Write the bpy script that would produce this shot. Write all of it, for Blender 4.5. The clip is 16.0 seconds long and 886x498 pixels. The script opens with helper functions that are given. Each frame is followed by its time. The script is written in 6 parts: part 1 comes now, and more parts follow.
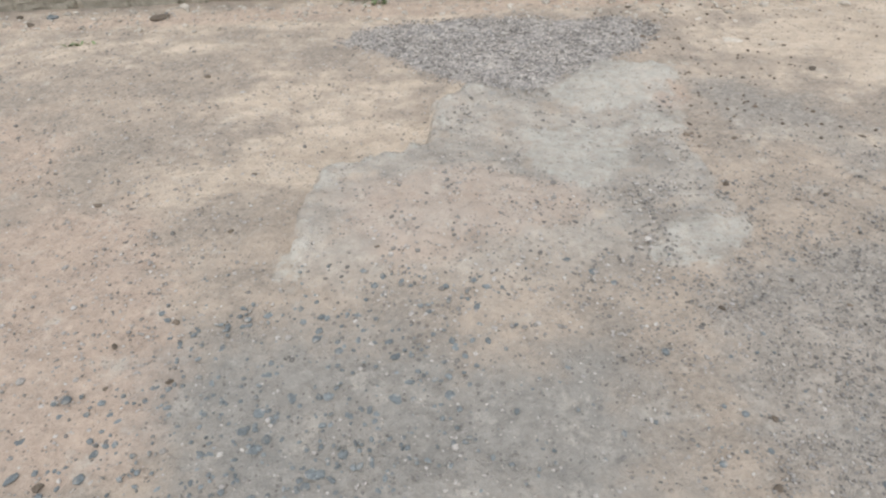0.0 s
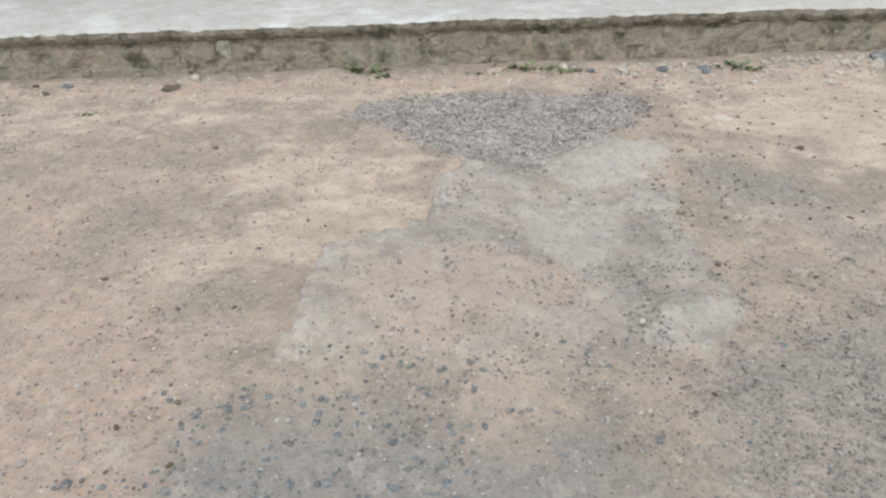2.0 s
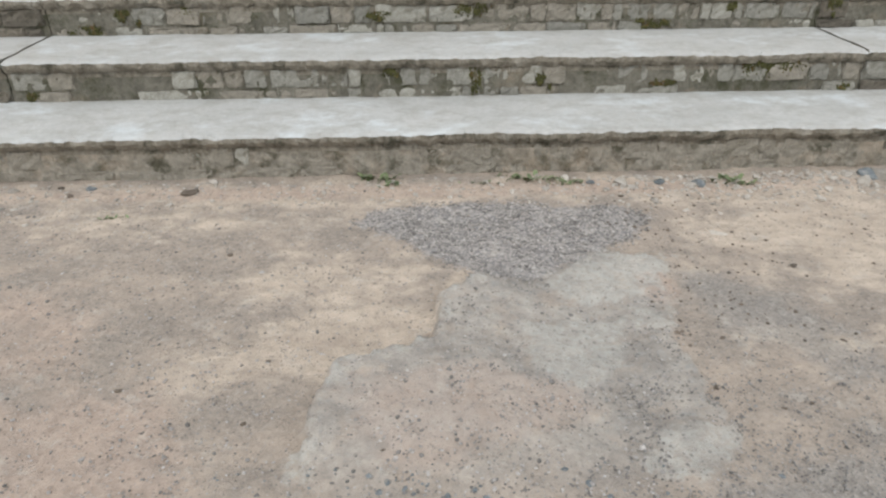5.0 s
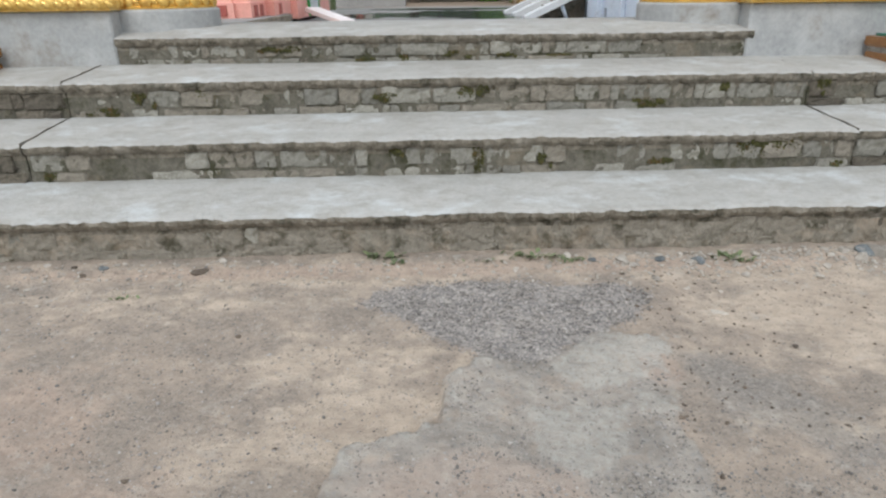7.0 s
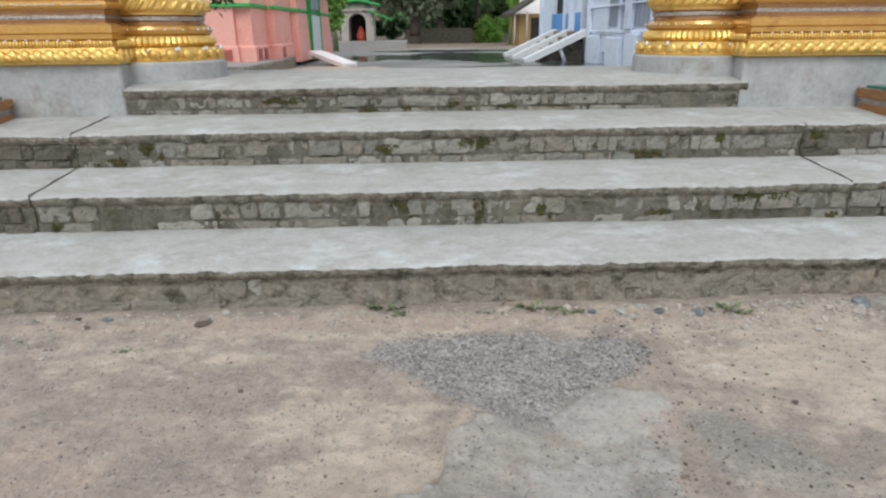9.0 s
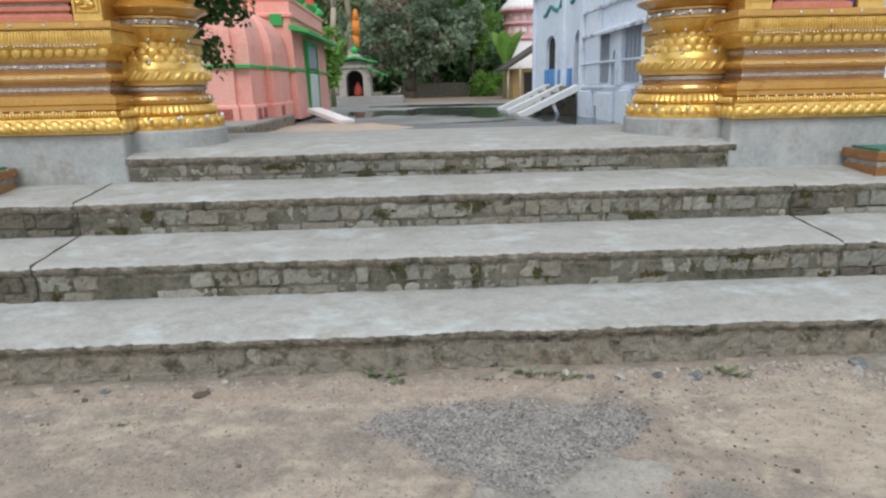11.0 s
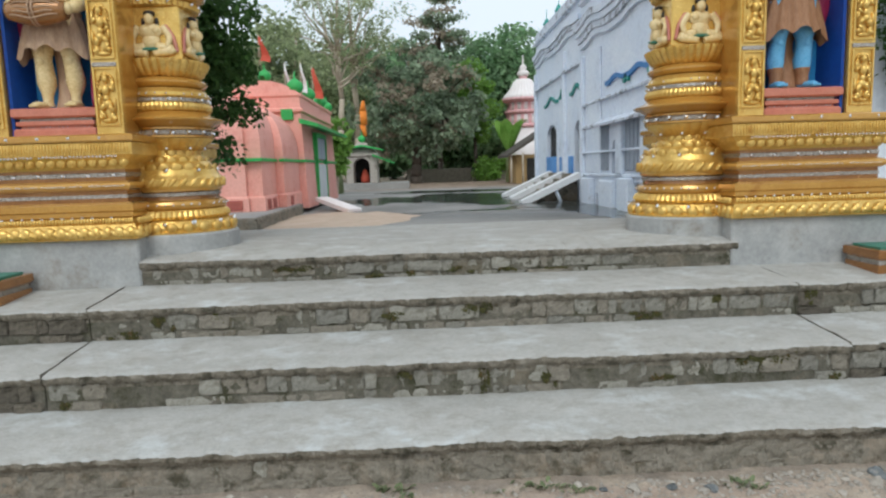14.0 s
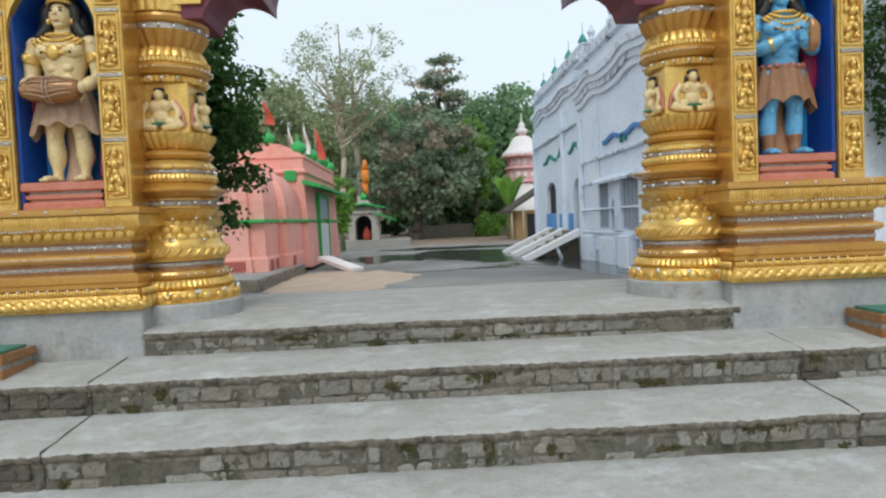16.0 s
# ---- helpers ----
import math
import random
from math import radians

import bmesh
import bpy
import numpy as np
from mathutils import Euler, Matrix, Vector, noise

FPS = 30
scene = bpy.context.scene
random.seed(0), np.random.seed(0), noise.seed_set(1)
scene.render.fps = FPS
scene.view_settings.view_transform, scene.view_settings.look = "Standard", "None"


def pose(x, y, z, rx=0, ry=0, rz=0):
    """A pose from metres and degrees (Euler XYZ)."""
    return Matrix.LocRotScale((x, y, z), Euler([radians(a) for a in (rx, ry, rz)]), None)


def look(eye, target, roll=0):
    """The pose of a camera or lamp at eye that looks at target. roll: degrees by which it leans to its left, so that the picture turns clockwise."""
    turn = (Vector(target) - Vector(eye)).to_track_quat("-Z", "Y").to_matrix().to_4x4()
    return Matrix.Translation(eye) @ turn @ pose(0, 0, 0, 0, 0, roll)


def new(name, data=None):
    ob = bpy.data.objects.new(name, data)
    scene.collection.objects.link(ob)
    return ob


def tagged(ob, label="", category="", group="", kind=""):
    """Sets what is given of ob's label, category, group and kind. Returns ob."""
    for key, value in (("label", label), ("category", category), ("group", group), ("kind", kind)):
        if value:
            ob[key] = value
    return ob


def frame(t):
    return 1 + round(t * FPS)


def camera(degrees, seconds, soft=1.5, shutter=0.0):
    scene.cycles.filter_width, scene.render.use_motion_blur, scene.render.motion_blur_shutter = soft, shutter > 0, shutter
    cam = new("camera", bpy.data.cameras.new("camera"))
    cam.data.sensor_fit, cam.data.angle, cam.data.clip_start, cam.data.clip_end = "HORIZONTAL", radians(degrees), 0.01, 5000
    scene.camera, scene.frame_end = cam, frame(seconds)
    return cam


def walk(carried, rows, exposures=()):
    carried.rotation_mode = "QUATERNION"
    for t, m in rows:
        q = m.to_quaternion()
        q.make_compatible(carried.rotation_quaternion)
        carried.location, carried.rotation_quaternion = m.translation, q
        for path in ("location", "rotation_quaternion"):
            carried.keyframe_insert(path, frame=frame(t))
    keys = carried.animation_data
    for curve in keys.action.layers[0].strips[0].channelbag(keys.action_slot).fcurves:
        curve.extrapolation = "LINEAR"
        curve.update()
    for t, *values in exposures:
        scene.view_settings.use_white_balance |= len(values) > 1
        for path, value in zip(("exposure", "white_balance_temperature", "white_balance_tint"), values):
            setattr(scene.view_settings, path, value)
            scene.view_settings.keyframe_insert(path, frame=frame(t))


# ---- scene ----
cam = camera(69.2, 16.0, soft=2.3)
METRES, EYE, TILT, LEAN, TURN = 0.8, 0.85, -37.8, 1.7, -3.2
ROWS = [
    (0.0, 0.0, 0.0, 0.0, 0.0, -0.0, -0.0),
    (0.5, 0.0012, -0.0124, 0.0303, -0.13, 1.38, -0.03),
    (1.0, 0.0009, -0.0252, 0.0575, -0.48, 2.42, -0.32),
    (1.5, 0.0002, -0.0395, 0.0828, -0.44, 3.2, -0.63),
    (2.0, -0.0006, -0.0555, 0.1096, -0.11, 4.11, -0.65),
    (2.5, -0.001, -0.0729, 0.1374, -0.05, 5.33, -0.59),
    (3.0, -0.0038, -0.0901, 0.1628, -0.25, 6.52, -0.78),
    (3.5, -0.0076, -0.1093, 0.1879, -0.31, 7.75, -1.1),
    (4.0, -0.0119, -0.1287, 0.2129, -0.46, 8.62, -1.49),
    (6.5, -0.0283, -0.2378, 0.3439, 0.41, 14.58, -1.59),
    (7.0, -0.0292, -0.2592, 0.3678, 0.27, 15.82, -1.58),
    (7.5, -0.0314, -0.2793, 0.3898, 0.17, 16.91, -1.59),
    (8.0, -0.0344, -0.2982, 0.4085, 0.2, 17.67, -1.73),
    (8.5, -0.0365, -0.3165, 0.4286, 0.24, 18.26, -1.71),
    (11.0, -0.0382, -0.4173, 0.5382, 0.34, 23.33, -0.91),
    (11.5, -0.0391, -0.4389, 0.5611, 0.43, 24.6, -0.76),
    (12.0, -0.039, -0.4612, 0.583, 0.75, 25.81, -0.68),
    (12.5, -0.0413, -0.4847, 0.6037, 0.96, 26.9, -0.68),
    (13.0, -0.0457, -0.5069, 0.6256, 1.02, 27.99, -0.67),
    (13.5, -0.0478, -0.5299, 0.6472, 0.97, 29.25, -0.68),
    (14.0, -0.0531, -0.5526, 0.6689, 1.0, 30.49, -0.71),
    (14.5, -0.0549, -0.5759, 0.6876, 0.92, 31.69, -0.71),
    (15.0, -0.0571, -0.6006, 0.7073, 1.01, 32.84, -0.57),
    (15.5, -0.0587, -0.6262, 0.7286, 1.25, 34.06, -0.45),
    (16.0, -0.0584, -0.6495, 0.7462, 1.44, 35.33, -0.29),
]
walk(cam, [(t, pose(0, 0, EYE, TILT, LEAN, TURN) @ pose(METRES * x, METRES * y, METRES * z, 90 + pitch, roll, yaw)) for t, x, y, z, yaw, pitch, roll in ROWS],
     exposures=[(0.0, 0.28, 6500, 9), (3.0, 0.22, 6500, 8.5), (7.0, 0.03, 6350, 8.5), (11.0, -0.09, 6300, 7), (13.0, -0.21, 6300, 6), (16.0, -0.22, 6300, 4.5)])

# ---- world and light: a bright overcast sky ----
world = bpy.data.worlds.new("overcast")
scene.world = world
world.use_nodes = True
wn, wl = world.node_tree.nodes, world.node_tree.links
wn.clear()
sky = wn.new("ShaderNodeTexSky")
sky.sky_type, sky.sun_disc = "NISHITA", False
sky.sun_elevation, sky.sun_rotation = radians(47), radians(190)
sky.air_density, sky.dust_density = 1.0, 4.0
cloud = wn.new("ShaderNodeMix")
cloud.data_type = "RGBA"
cloud.inputs[0].default_value = 0.88
cloud.inputs[7].default_value = (9.2, 9.85, 10.65, 1)
bg = wn.new("ShaderNodeBackground")
bg.inputs[1].default_value = 0.12
wout = wn.new("ShaderNodeOutputWorld")
wl.new(sky.outputs[0], cloud.inputs[6])
wl.new(cloud.outputs[2], bg.inputs[0])
wl.new(bg.outputs[0], wout.inputs[0])
sun = new("sun", bpy.data.lights.new("sun", "SUN"))
sun.data.energy, sun.data.angle, sun.data.color = 1.1, radians(25), (1.0, 0.99, 0.97)
sun.matrix_world = look((0, 0, 0), (0.12, 0.66, -0.74))


# ---- materials ----
def mat(name, a, b, scale=6.0, rough=0.85, metal=0.0, bump=0.3, fine=60.0, wear=None, wear_at=0.62, wear_scale=2.0, island=0.0, stretch=None, gloss=0.0, depth=0.01, stain=None, stain_at=0.6, stain_scale=1.5):
    """Two colours mixed by a coarse and a fine noise; wear: a third colour in worn or stained spots."""
    m = bpy.data.materials.new(name)
    m.use_nodes = True
    n, l = m.node_tree.nodes, m.node_tree.links
    p = n["Principled BSDF"]
    tc = n.new("ShaderNodeTexCoord")
    vec = tc.outputs["Object"]
    if stretch:
        mp = n.new("ShaderNodeMapping")
        mp.inputs["Scale"].default_value = stretch
        l.new(vec, mp.inputs[0])
        vec = mp.outputs[0]

    def tex(s, d, r=0.6):
        t = n.new("ShaderNodeTexNoise")
        t.inputs["Scale"].default_value, t.inputs["Detail"].default_value, t.inputs["Roughness"].default_value = s, d, r
        l.new(vec, t.inputs["Vector"])
        return t.outputs["Fac"]

    def mixc(f, x, y):
        k = n.new("ShaderNodeMix")
        k.data_type = "RGBA"
        for i, v in ((0, f), (6, x), (7, y)):
            if hasattr(v, "links"):
                l.new(v, k.inputs[i])
            else:
                k.inputs[i].default_value = v if i == 0 else (*v, 1)
        return k.outputs[2]

    def ramp(f, lo, hi):
        r = n.new("ShaderNodeMapRange")
        r.inputs[1].default_value, r.inputs[2].default_value = lo, hi
        l.new(f, r.inputs[0])
        return r.outputs[0]

    big, small = tex(scale, 5), tex(fine, 4, 0.7)
    col = mixc(ramp(big, 0.33, 0.67), a, b)
    dark = mixc(ramp(small, 0.3, 0.75), tuple(0.72 * c for c in a), tuple(min(1, 1.12 * c) for c in b))
    col = mixc(0.4, col, dark)
    if wear:
        col = mixc(ramp(tex(wear_scale, 7, 0.68), wear_at - 0.05, wear_at + 0.09), col, wear)
    if stain:
        k = ramp(tex(stain_scale, 8, 0.72), stain_at - 0.08, stain_at + 0.14)
        half = n.new("ShaderNodeMath")
        half.operation, half.inputs[1].default_value = "MULTIPLY", 0.75
        l.new(k, half.inputs[0])
        col = mixc(half.outputs[0], col, stain)
    if island:
        geo = n.new("ShaderNodeNewGeometry")
        info = n.new("ShaderNodeObjectInfo")
        add = n.new("ShaderNodeMath")
        add.operation = "ADD"
        l.new(geo.outputs["Random Per Island"], add.inputs[0])
        l.new(info.outputs["Random"], add.inputs[1])
        fr = n.new("ShaderNodeMath")
        fr.operation = "FRACT"
        l.new(add.outputs[0], fr.inputs[0])
        hs = n.new("ShaderNodeHueSaturation")
        l.new(col, hs.inputs["Color"])
        mr = n.new("ShaderNodeMapRange")
        mr.inputs[3].default_value, mr.inputs[4].default_value = 1 - island, 1 + island
        l.new(fr.outputs[0], mr.inputs[0])
        l.new(mr.outputs[0], hs.inputs["Value"])
        col = hs.outputs[0]
    l.new(col, p.inputs["Base Color"])
    rr = n.new("ShaderNodeMapRange")
    rr.inputs[3].default_value, rr.inputs[4].default_value = max(0, rough - 0.12), min(1, rough + 0.1)
    l.new(small, rr.inputs[0])
    l.new(rr.outputs[0], p.inputs["Roughness"])
    p.inputs["Metallic"].default_value = metal
    if gloss:
        p.inputs["Coat Weight"].default_value = gloss
        p.inputs["Coat Roughness"].default_value = 0.15
    if bump:
        bp = n.new("ShaderNodeBump")
        bp.inputs["Strength"].default_value, bp.inputs["Distance"].default_value = bump, depth
        l.new(small, bp.inputs["Height"])
        l.new(bp.outputs[0], p.inputs["Normal"])
    return m


M = {}
M["tread"] = mat("worn_concrete", (0.405, 0.392, 0.362), (0.525, 0.512, 0.482), 3.0, 0.92, bump=0.9, fine=45, wear=(0.565, 0.578, 0.568), wear_at=0.575, wear_scale=3.2, stretch=(0.9, 1.25, 1), stain=(0.33, 0.305, 0.262), stain_at=0.555, stain_scale=9)
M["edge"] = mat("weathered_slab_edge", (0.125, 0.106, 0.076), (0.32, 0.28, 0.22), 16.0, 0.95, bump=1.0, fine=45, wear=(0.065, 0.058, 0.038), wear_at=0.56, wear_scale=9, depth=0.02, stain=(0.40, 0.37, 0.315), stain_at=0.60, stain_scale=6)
M["riser"] = mat("weathered_mortar", (0.165, 0.146, 0.113), (0.385, 0.345, 0.283), 15.0, 0.95, bump=1.0, fine=38, wear=(0.085, 0.076, 0.05), wear_at=0.535, wear_scale=8, depth=0.02, stain=(0.42, 0.325, 0.235), stain_at=0.56, stain_scale=3.0)
M["mortar"] = mat("dark_old_mortar", (0.09, 0.082, 0.060), (0.25, 0.228, 0.182), 14.0, 0.95, bump=1.0, fine=45, wear=(0.06, 0.058, 0.03), wear_at=0.54, wear_scale=7, depth=0.02, stain=(0.34, 0.27, 0.19), stain_at=0.62, stain_scale=3)
M["block"] = mat("weathered_stone", (0.20, 0.188, 0.152), (0.52, 0.495, 0.43), 13.0, 0.92, bump=1.0, fine=75, wear=(0.10, 0.09, 0.058), wear_at=0.545, wear_scale=9, island=0.24, depth=0.02, stain=(0.215, 0.19, 0.138), stain_at=0.54, stain_scale=4)
M["laterite"] = mat("brown_stone", (0.078, 0.066, 0.049), (0.20, 0.172, 0.134), 11.0, 0.92, bump=0.9, fine=50, wear=(0.04, 0.034, 0.02), wear_at=0.52, wear_scale=9, island=0.25)
M["moss"] = mat("moss", (0.045, 0.05, 0.014), (0.125, 0.115, 0.035), 26, 1.0, bump=1.0, fine=120, island=0.35, wear=(0.16, 0.085, 0.03), wear_at=0.58, wear_scale=18)
M["cement"] = mat("grey_cement_render", (0.32, 0.325, 0.322), (0.45, 0.452, 0.44), 2.5, 0.85, bump=0.4, fine=30, wear=(0.25, 0.225, 0.19), wear_at=0.58, wear_scale=2.5, stain=(0.54, 0.54, 0.525), stain_at=0.57, stain_scale=3.5)
M["gold"] = mat("gold_paint", (0.66, 0.385, 0.075), (0.92, 0.635, 0.20), 9, 0.25, 0.55, 0.25, 90, wear=(0.50, 0.25, 0.05), wear_at=0.62, wear_scale=10, depth=0.006)
M["ochre"] = mat("ochre_gold_paint", (0.52, 0.255, 0.045), (0.68, 0.385, 0.09), 4, 0.2, 0.35, 0.06, 60, wear=(0.40, 0.17, 0.03), wear_at=0.64, wear_scale=4, gloss=0.5)
M["copper"] = mat("copper_brown_paint", (0.27, 0.115, 0.035), (0.42, 0.20, 0.065), 6, 0.25, 0.4, 0.1, 60, gloss=0.4)
M["mirror"] = mat("mirror_chips", (0.75, 0.75, 0.76), (0.9, 0.9, 0.9), 30, 0.12, 1.0, 0.0)
M["chip"] = mat("chipped_mirror_band", (0.12, 0.07, 0.035), (0.74, 0.70, 0.64), 70, 0.2, 0.7, 0.5, 150)
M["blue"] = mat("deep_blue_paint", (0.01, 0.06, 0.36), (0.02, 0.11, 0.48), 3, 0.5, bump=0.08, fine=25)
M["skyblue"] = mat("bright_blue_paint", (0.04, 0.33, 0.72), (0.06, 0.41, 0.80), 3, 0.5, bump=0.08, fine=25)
M["pedestal"] = mat("pink_red_paint", (0.52, 0.155, 0.095), (0.66, 0.26, 0.18), 8, 0.4, bump=0.2)
M["burgundy"] = mat("burgundy_paint", (0.13, 0.018, 0.04), (0.18, 0.03, 0.06), 4, 0.45, bump=0.05)
M["greenpaint"] = mat("bottle_green_paint", (0.03, 0.16, 0.11), (0.06, 0.24, 0.17), 8, 0.5, bump=0.1)
M["court"] = mat("court_concrete", (0.27, 0.26, 0.25), (0.40, 0.385, 0.36), 0.8, 0.9, bump=0.2, fine=8)
M["weed"] = mat("weed_leaf", (0.11, 0.15, 0.065), (0.22, 0.25, 0.125), 30, 0.7, bump=0.1, island=0.3)


# ---- building helpers ----
def mesh_ob(name, bm, material=None, smooth=False):
    me = bpy.data.meshes.new(name)
    bm.to_mesh(me)
    bm.free()
    for mm in material if isinstance(material, (list, tuple)) else ([material] if material else []):
        me.materials.append(mm)
    if smooth:
        me.polygons.foreach_set("use_smooth", [True] * len(me.polygons))
    return new(name, me)


def part(name, bm, material, parent, label="", smooth=False):
    ob = mesh_ob(name, bm, material, smooth)
    ob.parent = parent
    if parent is not None:
        ob.matrix_parent_inverse = Matrix.Translation(parent.matrix_basis.translation).inverted() if parent.parent is None else Matrix()
    if label:
        ob["label"] = label
    return ob


def empty(name, label, category, group="", kind=""):
    return tagged(new(name), label, category, group, kind)


def box(bm, x0, x1, y0, y1, z0, z1, bevel=0.0, mi=0):
    t = bm if not bevel else bmesh.new()
    v = [t.verts.new((x, y, z)) for z in (z0, z1) for y in (y0, y1) for x in (x0, x1)]
    for f in ((0, 2, 3, 1), (4, 5, 7, 6), (0, 1, 5, 4), (2, 6, 7, 3), (0, 4, 6, 2), (1, 3, 7, 5)):
        t.faces.new([v[i] for i in f]).material_index = mi
    if bevel:
        bmesh.ops.bevel(t, geom=t.edges[:], offset=bevel, segments=1, affect="EDGES")
        for f in t.faces:
            f.material_index = mi
        merge(bm, t)
    return bm


def merge(bm, t, m=None):
    t.verts.index_update()
    vs = [bm.verts.new(m @ v.co if m else v.co) for v in t.verts]
    for f in t.faces:
        g = bm.faces.new([vs[v.index] for v in f.verts])
        g.material_index, g.smooth = f.material_index, f.smooth
    t.free()


def loft(bm, rings, cap=True, mi=0, smooth=False):
    """Rings of equal length, each a list of points, joined into a closed skin."""
    vr = [[bm.verts.new(p) for p in r] for r in rings]
    n = len(vr[0])
    for a, b in zip(vr, vr[1:]):
        for i in range(n):
            f = bm.faces.new((a[i], a[(i + 1) % n], b[(i + 1) % n], b[i]))
            f.material_index, f.smooth = mi, smooth
    if cap:
        bm.faces.new(vr[0][::-1]).material_index = mi
        bm.faces.new(vr[-1]).material_index = mi
    return bm


def lathe(bm, cx, cy, prof, seg=40, mi=0, lobes=0, amp=0.0, smooth=False):
    """prof: (radius, z) from below. lobes and amp: petals round the ring."""
    rings = []
    for r, z in prof:
        rings.append([(cx + (r + amp * abs(math.cos(lobes * a / 2))) * math.cos(a), cy + (r + amp * abs(math.cos(lobes * a / 2))) * math.sin(a), z)
                      for a in (2 * math.pi * i / seg for i in range(seg))])
    return loft(bm, rings, mi=mi, smooth=smooth)


def mould(bm, x0, x1, y0, y1, prof, mi=0):
    """A moulding round a rectangle; prof: (overhang, z) from below."""
    return loft(bm, [[(x0 - o, y0 - o, z), (x1 + o, y0 - o, z), (x1 + o, y1 + o, z), (x0 - o, y1 + o, z)] for o, z in prof], mi=mi)


def ball(bm, c, r, seg=10, rings=6, mi=0, m=None):
    """An ellipsoid of radii r at c."""
    t = bmesh.new()
    bmesh.ops.create_uvsphere(t, u_segments=seg, v_segments=rings, radius=1)
    for f in t.faces:
        f.material_index, f.smooth = mi, True
    mm = Matrix.Translation(c) @ (m or Matrix()) @ Matrix.Diagonal((*(r if isinstance(r, tuple) else (r, r, r)), 1))
    merge(bm, t, mm)
    return bm


def limb(bm, p, q, r0, r1, seg=10, mi=0, flat=1.0):
    """A tapered round bar from p to q."""
    p, q = Vector(p), Vector(q)
    w = (q - p).normalized()
    u = w.orthogonal().normalized()
    v = w.cross(u)
    rings = []
    for k, (c, r) in enumerate(((p, r0), (q, r1))):
        rings.append([c + u * r * math.cos(2 * math.pi * i / seg) + v * r * flat * math.sin(2 * math.pi * i / seg) for i in range(seg)])
    return loft(bm, rings, mi=mi, smooth=True)


def tube(bm, pts, radii, mi=0, seg=12, flat=1.0):
    """A smooth tapering limb through the points."""
    p = [Vector(q) for q in pts]
    cs, rs = [], []
    for i in range(len(p) - 1):
        a, b, c, d = p[max(0, i - 1)], p[i], p[i + 1], p[min(len(p) - 1, i + 2)]
        for k in range(5):
            u = k / 5
            cs.append(0.5 * ((2 * b) + (c - a) * u + (2 * a - 5 * b + 4 * c - d) * u * u + (3 * b - a - 3 * c + d) * u ** 3))
            w = u * u * (3 - 2 * u)
            rs.append(radii[i] * (1 - w) + radii[i + 1] * w)
    cs.append(p[-1])
    rs.append(radii[-1])
    rings = []
    for i, (c, r) in enumerate(zip(cs, rs)):
        w = (cs[min(i + 1, len(cs) - 1)] - cs[max(0, i - 1)]).normalized()
        u = w.cross(Vector((0, 1, 0)))
        u = u.normalized() if u.length > 0.2 else Vector((1, 0, 0))
        v = w.cross(u)
        rings.append([c + u * r * math.cos(2 * math.pi * k / seg) + v * r * flat * math.sin(2 * math.pi * k / seg) for k in range(seg)])
    return loft(bm, rings, mi=mi, smooth=True)


def nz(x, y, z=0.0, s=1.0):
    return noise.noise((x * s, y * s, z * s))


# ---- the ground: worn dirt in front of the steps, the court behind ----
COURT = 0.5


def smooth01(a, b, v):
    t = min(1, max(0, (v - a) / (b - a)))
    return t * t * (3 - 2 * t)


def ground_z(x, y):
    base = float(np.interp(y, [-40, 0, 0.75, 1.1, 1.5, 1.8, 2.4, 2.7, 2.95, 3.3, 6.9, 7.3], [-0.6, -0.22, -0.185, -0.162, -0.147, -0.13, -0.066, -0.035, -0.005, 0.0, 0.3, COURT]))
    if y > 3.3:
        return base
    base -= 0.018 * math.exp(-((x + 0.22) / 0.3) ** 2 - ((y - 1.9) / 0.2) ** 2)
    return base + 0.012 * nz(x, y, 0, 1.3) + 0.006 * nz(x, y, 5, 4)


# the outline of the old cement patch and of the gravel patch beside it
CEMENT = [(0.16, 2.08), (0.045, 1.95), (0.01, 1.75), (-0.10, 1.70), (-0.25, 1.66), (-0.31, 1.55), (-0.34, 1.42), (-0.33, 1.24), (-0.30, 1.16), (-0.16, 1.12), (0.05, 0.98), (0.3, 0.95), (0.56, 1.10), (0.70, 1.17), (0.87, 1.29), (0.82, 1.55), (0.84, 1.85), (0.93, 2.22), (0.68, 2.27), (0.45, 2.10)]
GRAVEL = [(-0.29, 2.54), (-0.21, 2.63), (0.05, 2.69), (0.37, 2.69), (0.65, 2.62), (0.85, 2.65), (0.99, 2.56), (0.87, 2.38), (0.67, 2.28), (0.47, 2.13), (0.33, 2.06), (0.20, 2.14), (0.06, 2.26), (-0.11, 2.40)]


def signed(poly, x, y):
    """Distance to the outline, positive inside."""
    d, inside = 9e9, False
    for (ax, ay), (bx, by) in zip(poly, poly[1:] + poly[:1]):
        ex, ey = bx - ax, by - ay
        t = min(1, max(0, ((x - ax) * ex + (y - ay) * ey) / (ex * ex + ey * ey)))
        d = min(d, math.hypot(x - ax - t * ex, y - ay - t * ey))
        if (ay > y) != (by > y) and x < ax + (y - ay) / (by - ay) * ex:
            inside = not inside
    return d if inside else -d


def stretch_axis(lo, hi, step, far):
    a = list(np.arange(lo, hi + step / 2, step))
    d, left, right = step, [], []
    p = lo
    while p > -far:
        d *= 1.35
        p -= d
        left.append(p)
    d, p = step, hi
    while p < far:
        d *= 1.35
        p += d
        right.append(p)
    return left[::-1] + a + right


gx = stretch_axis(-2.7, 2.7, 0.015, 600)
gy = stretch_axis(0.3, 3.06, 0.013, 600)
gy = sorted(gy + [6.9, 7.3])
verts, c_at, g_at, s_at, p_at, r_at, k_at, d_at = [], [], [], [], [], [], [], []
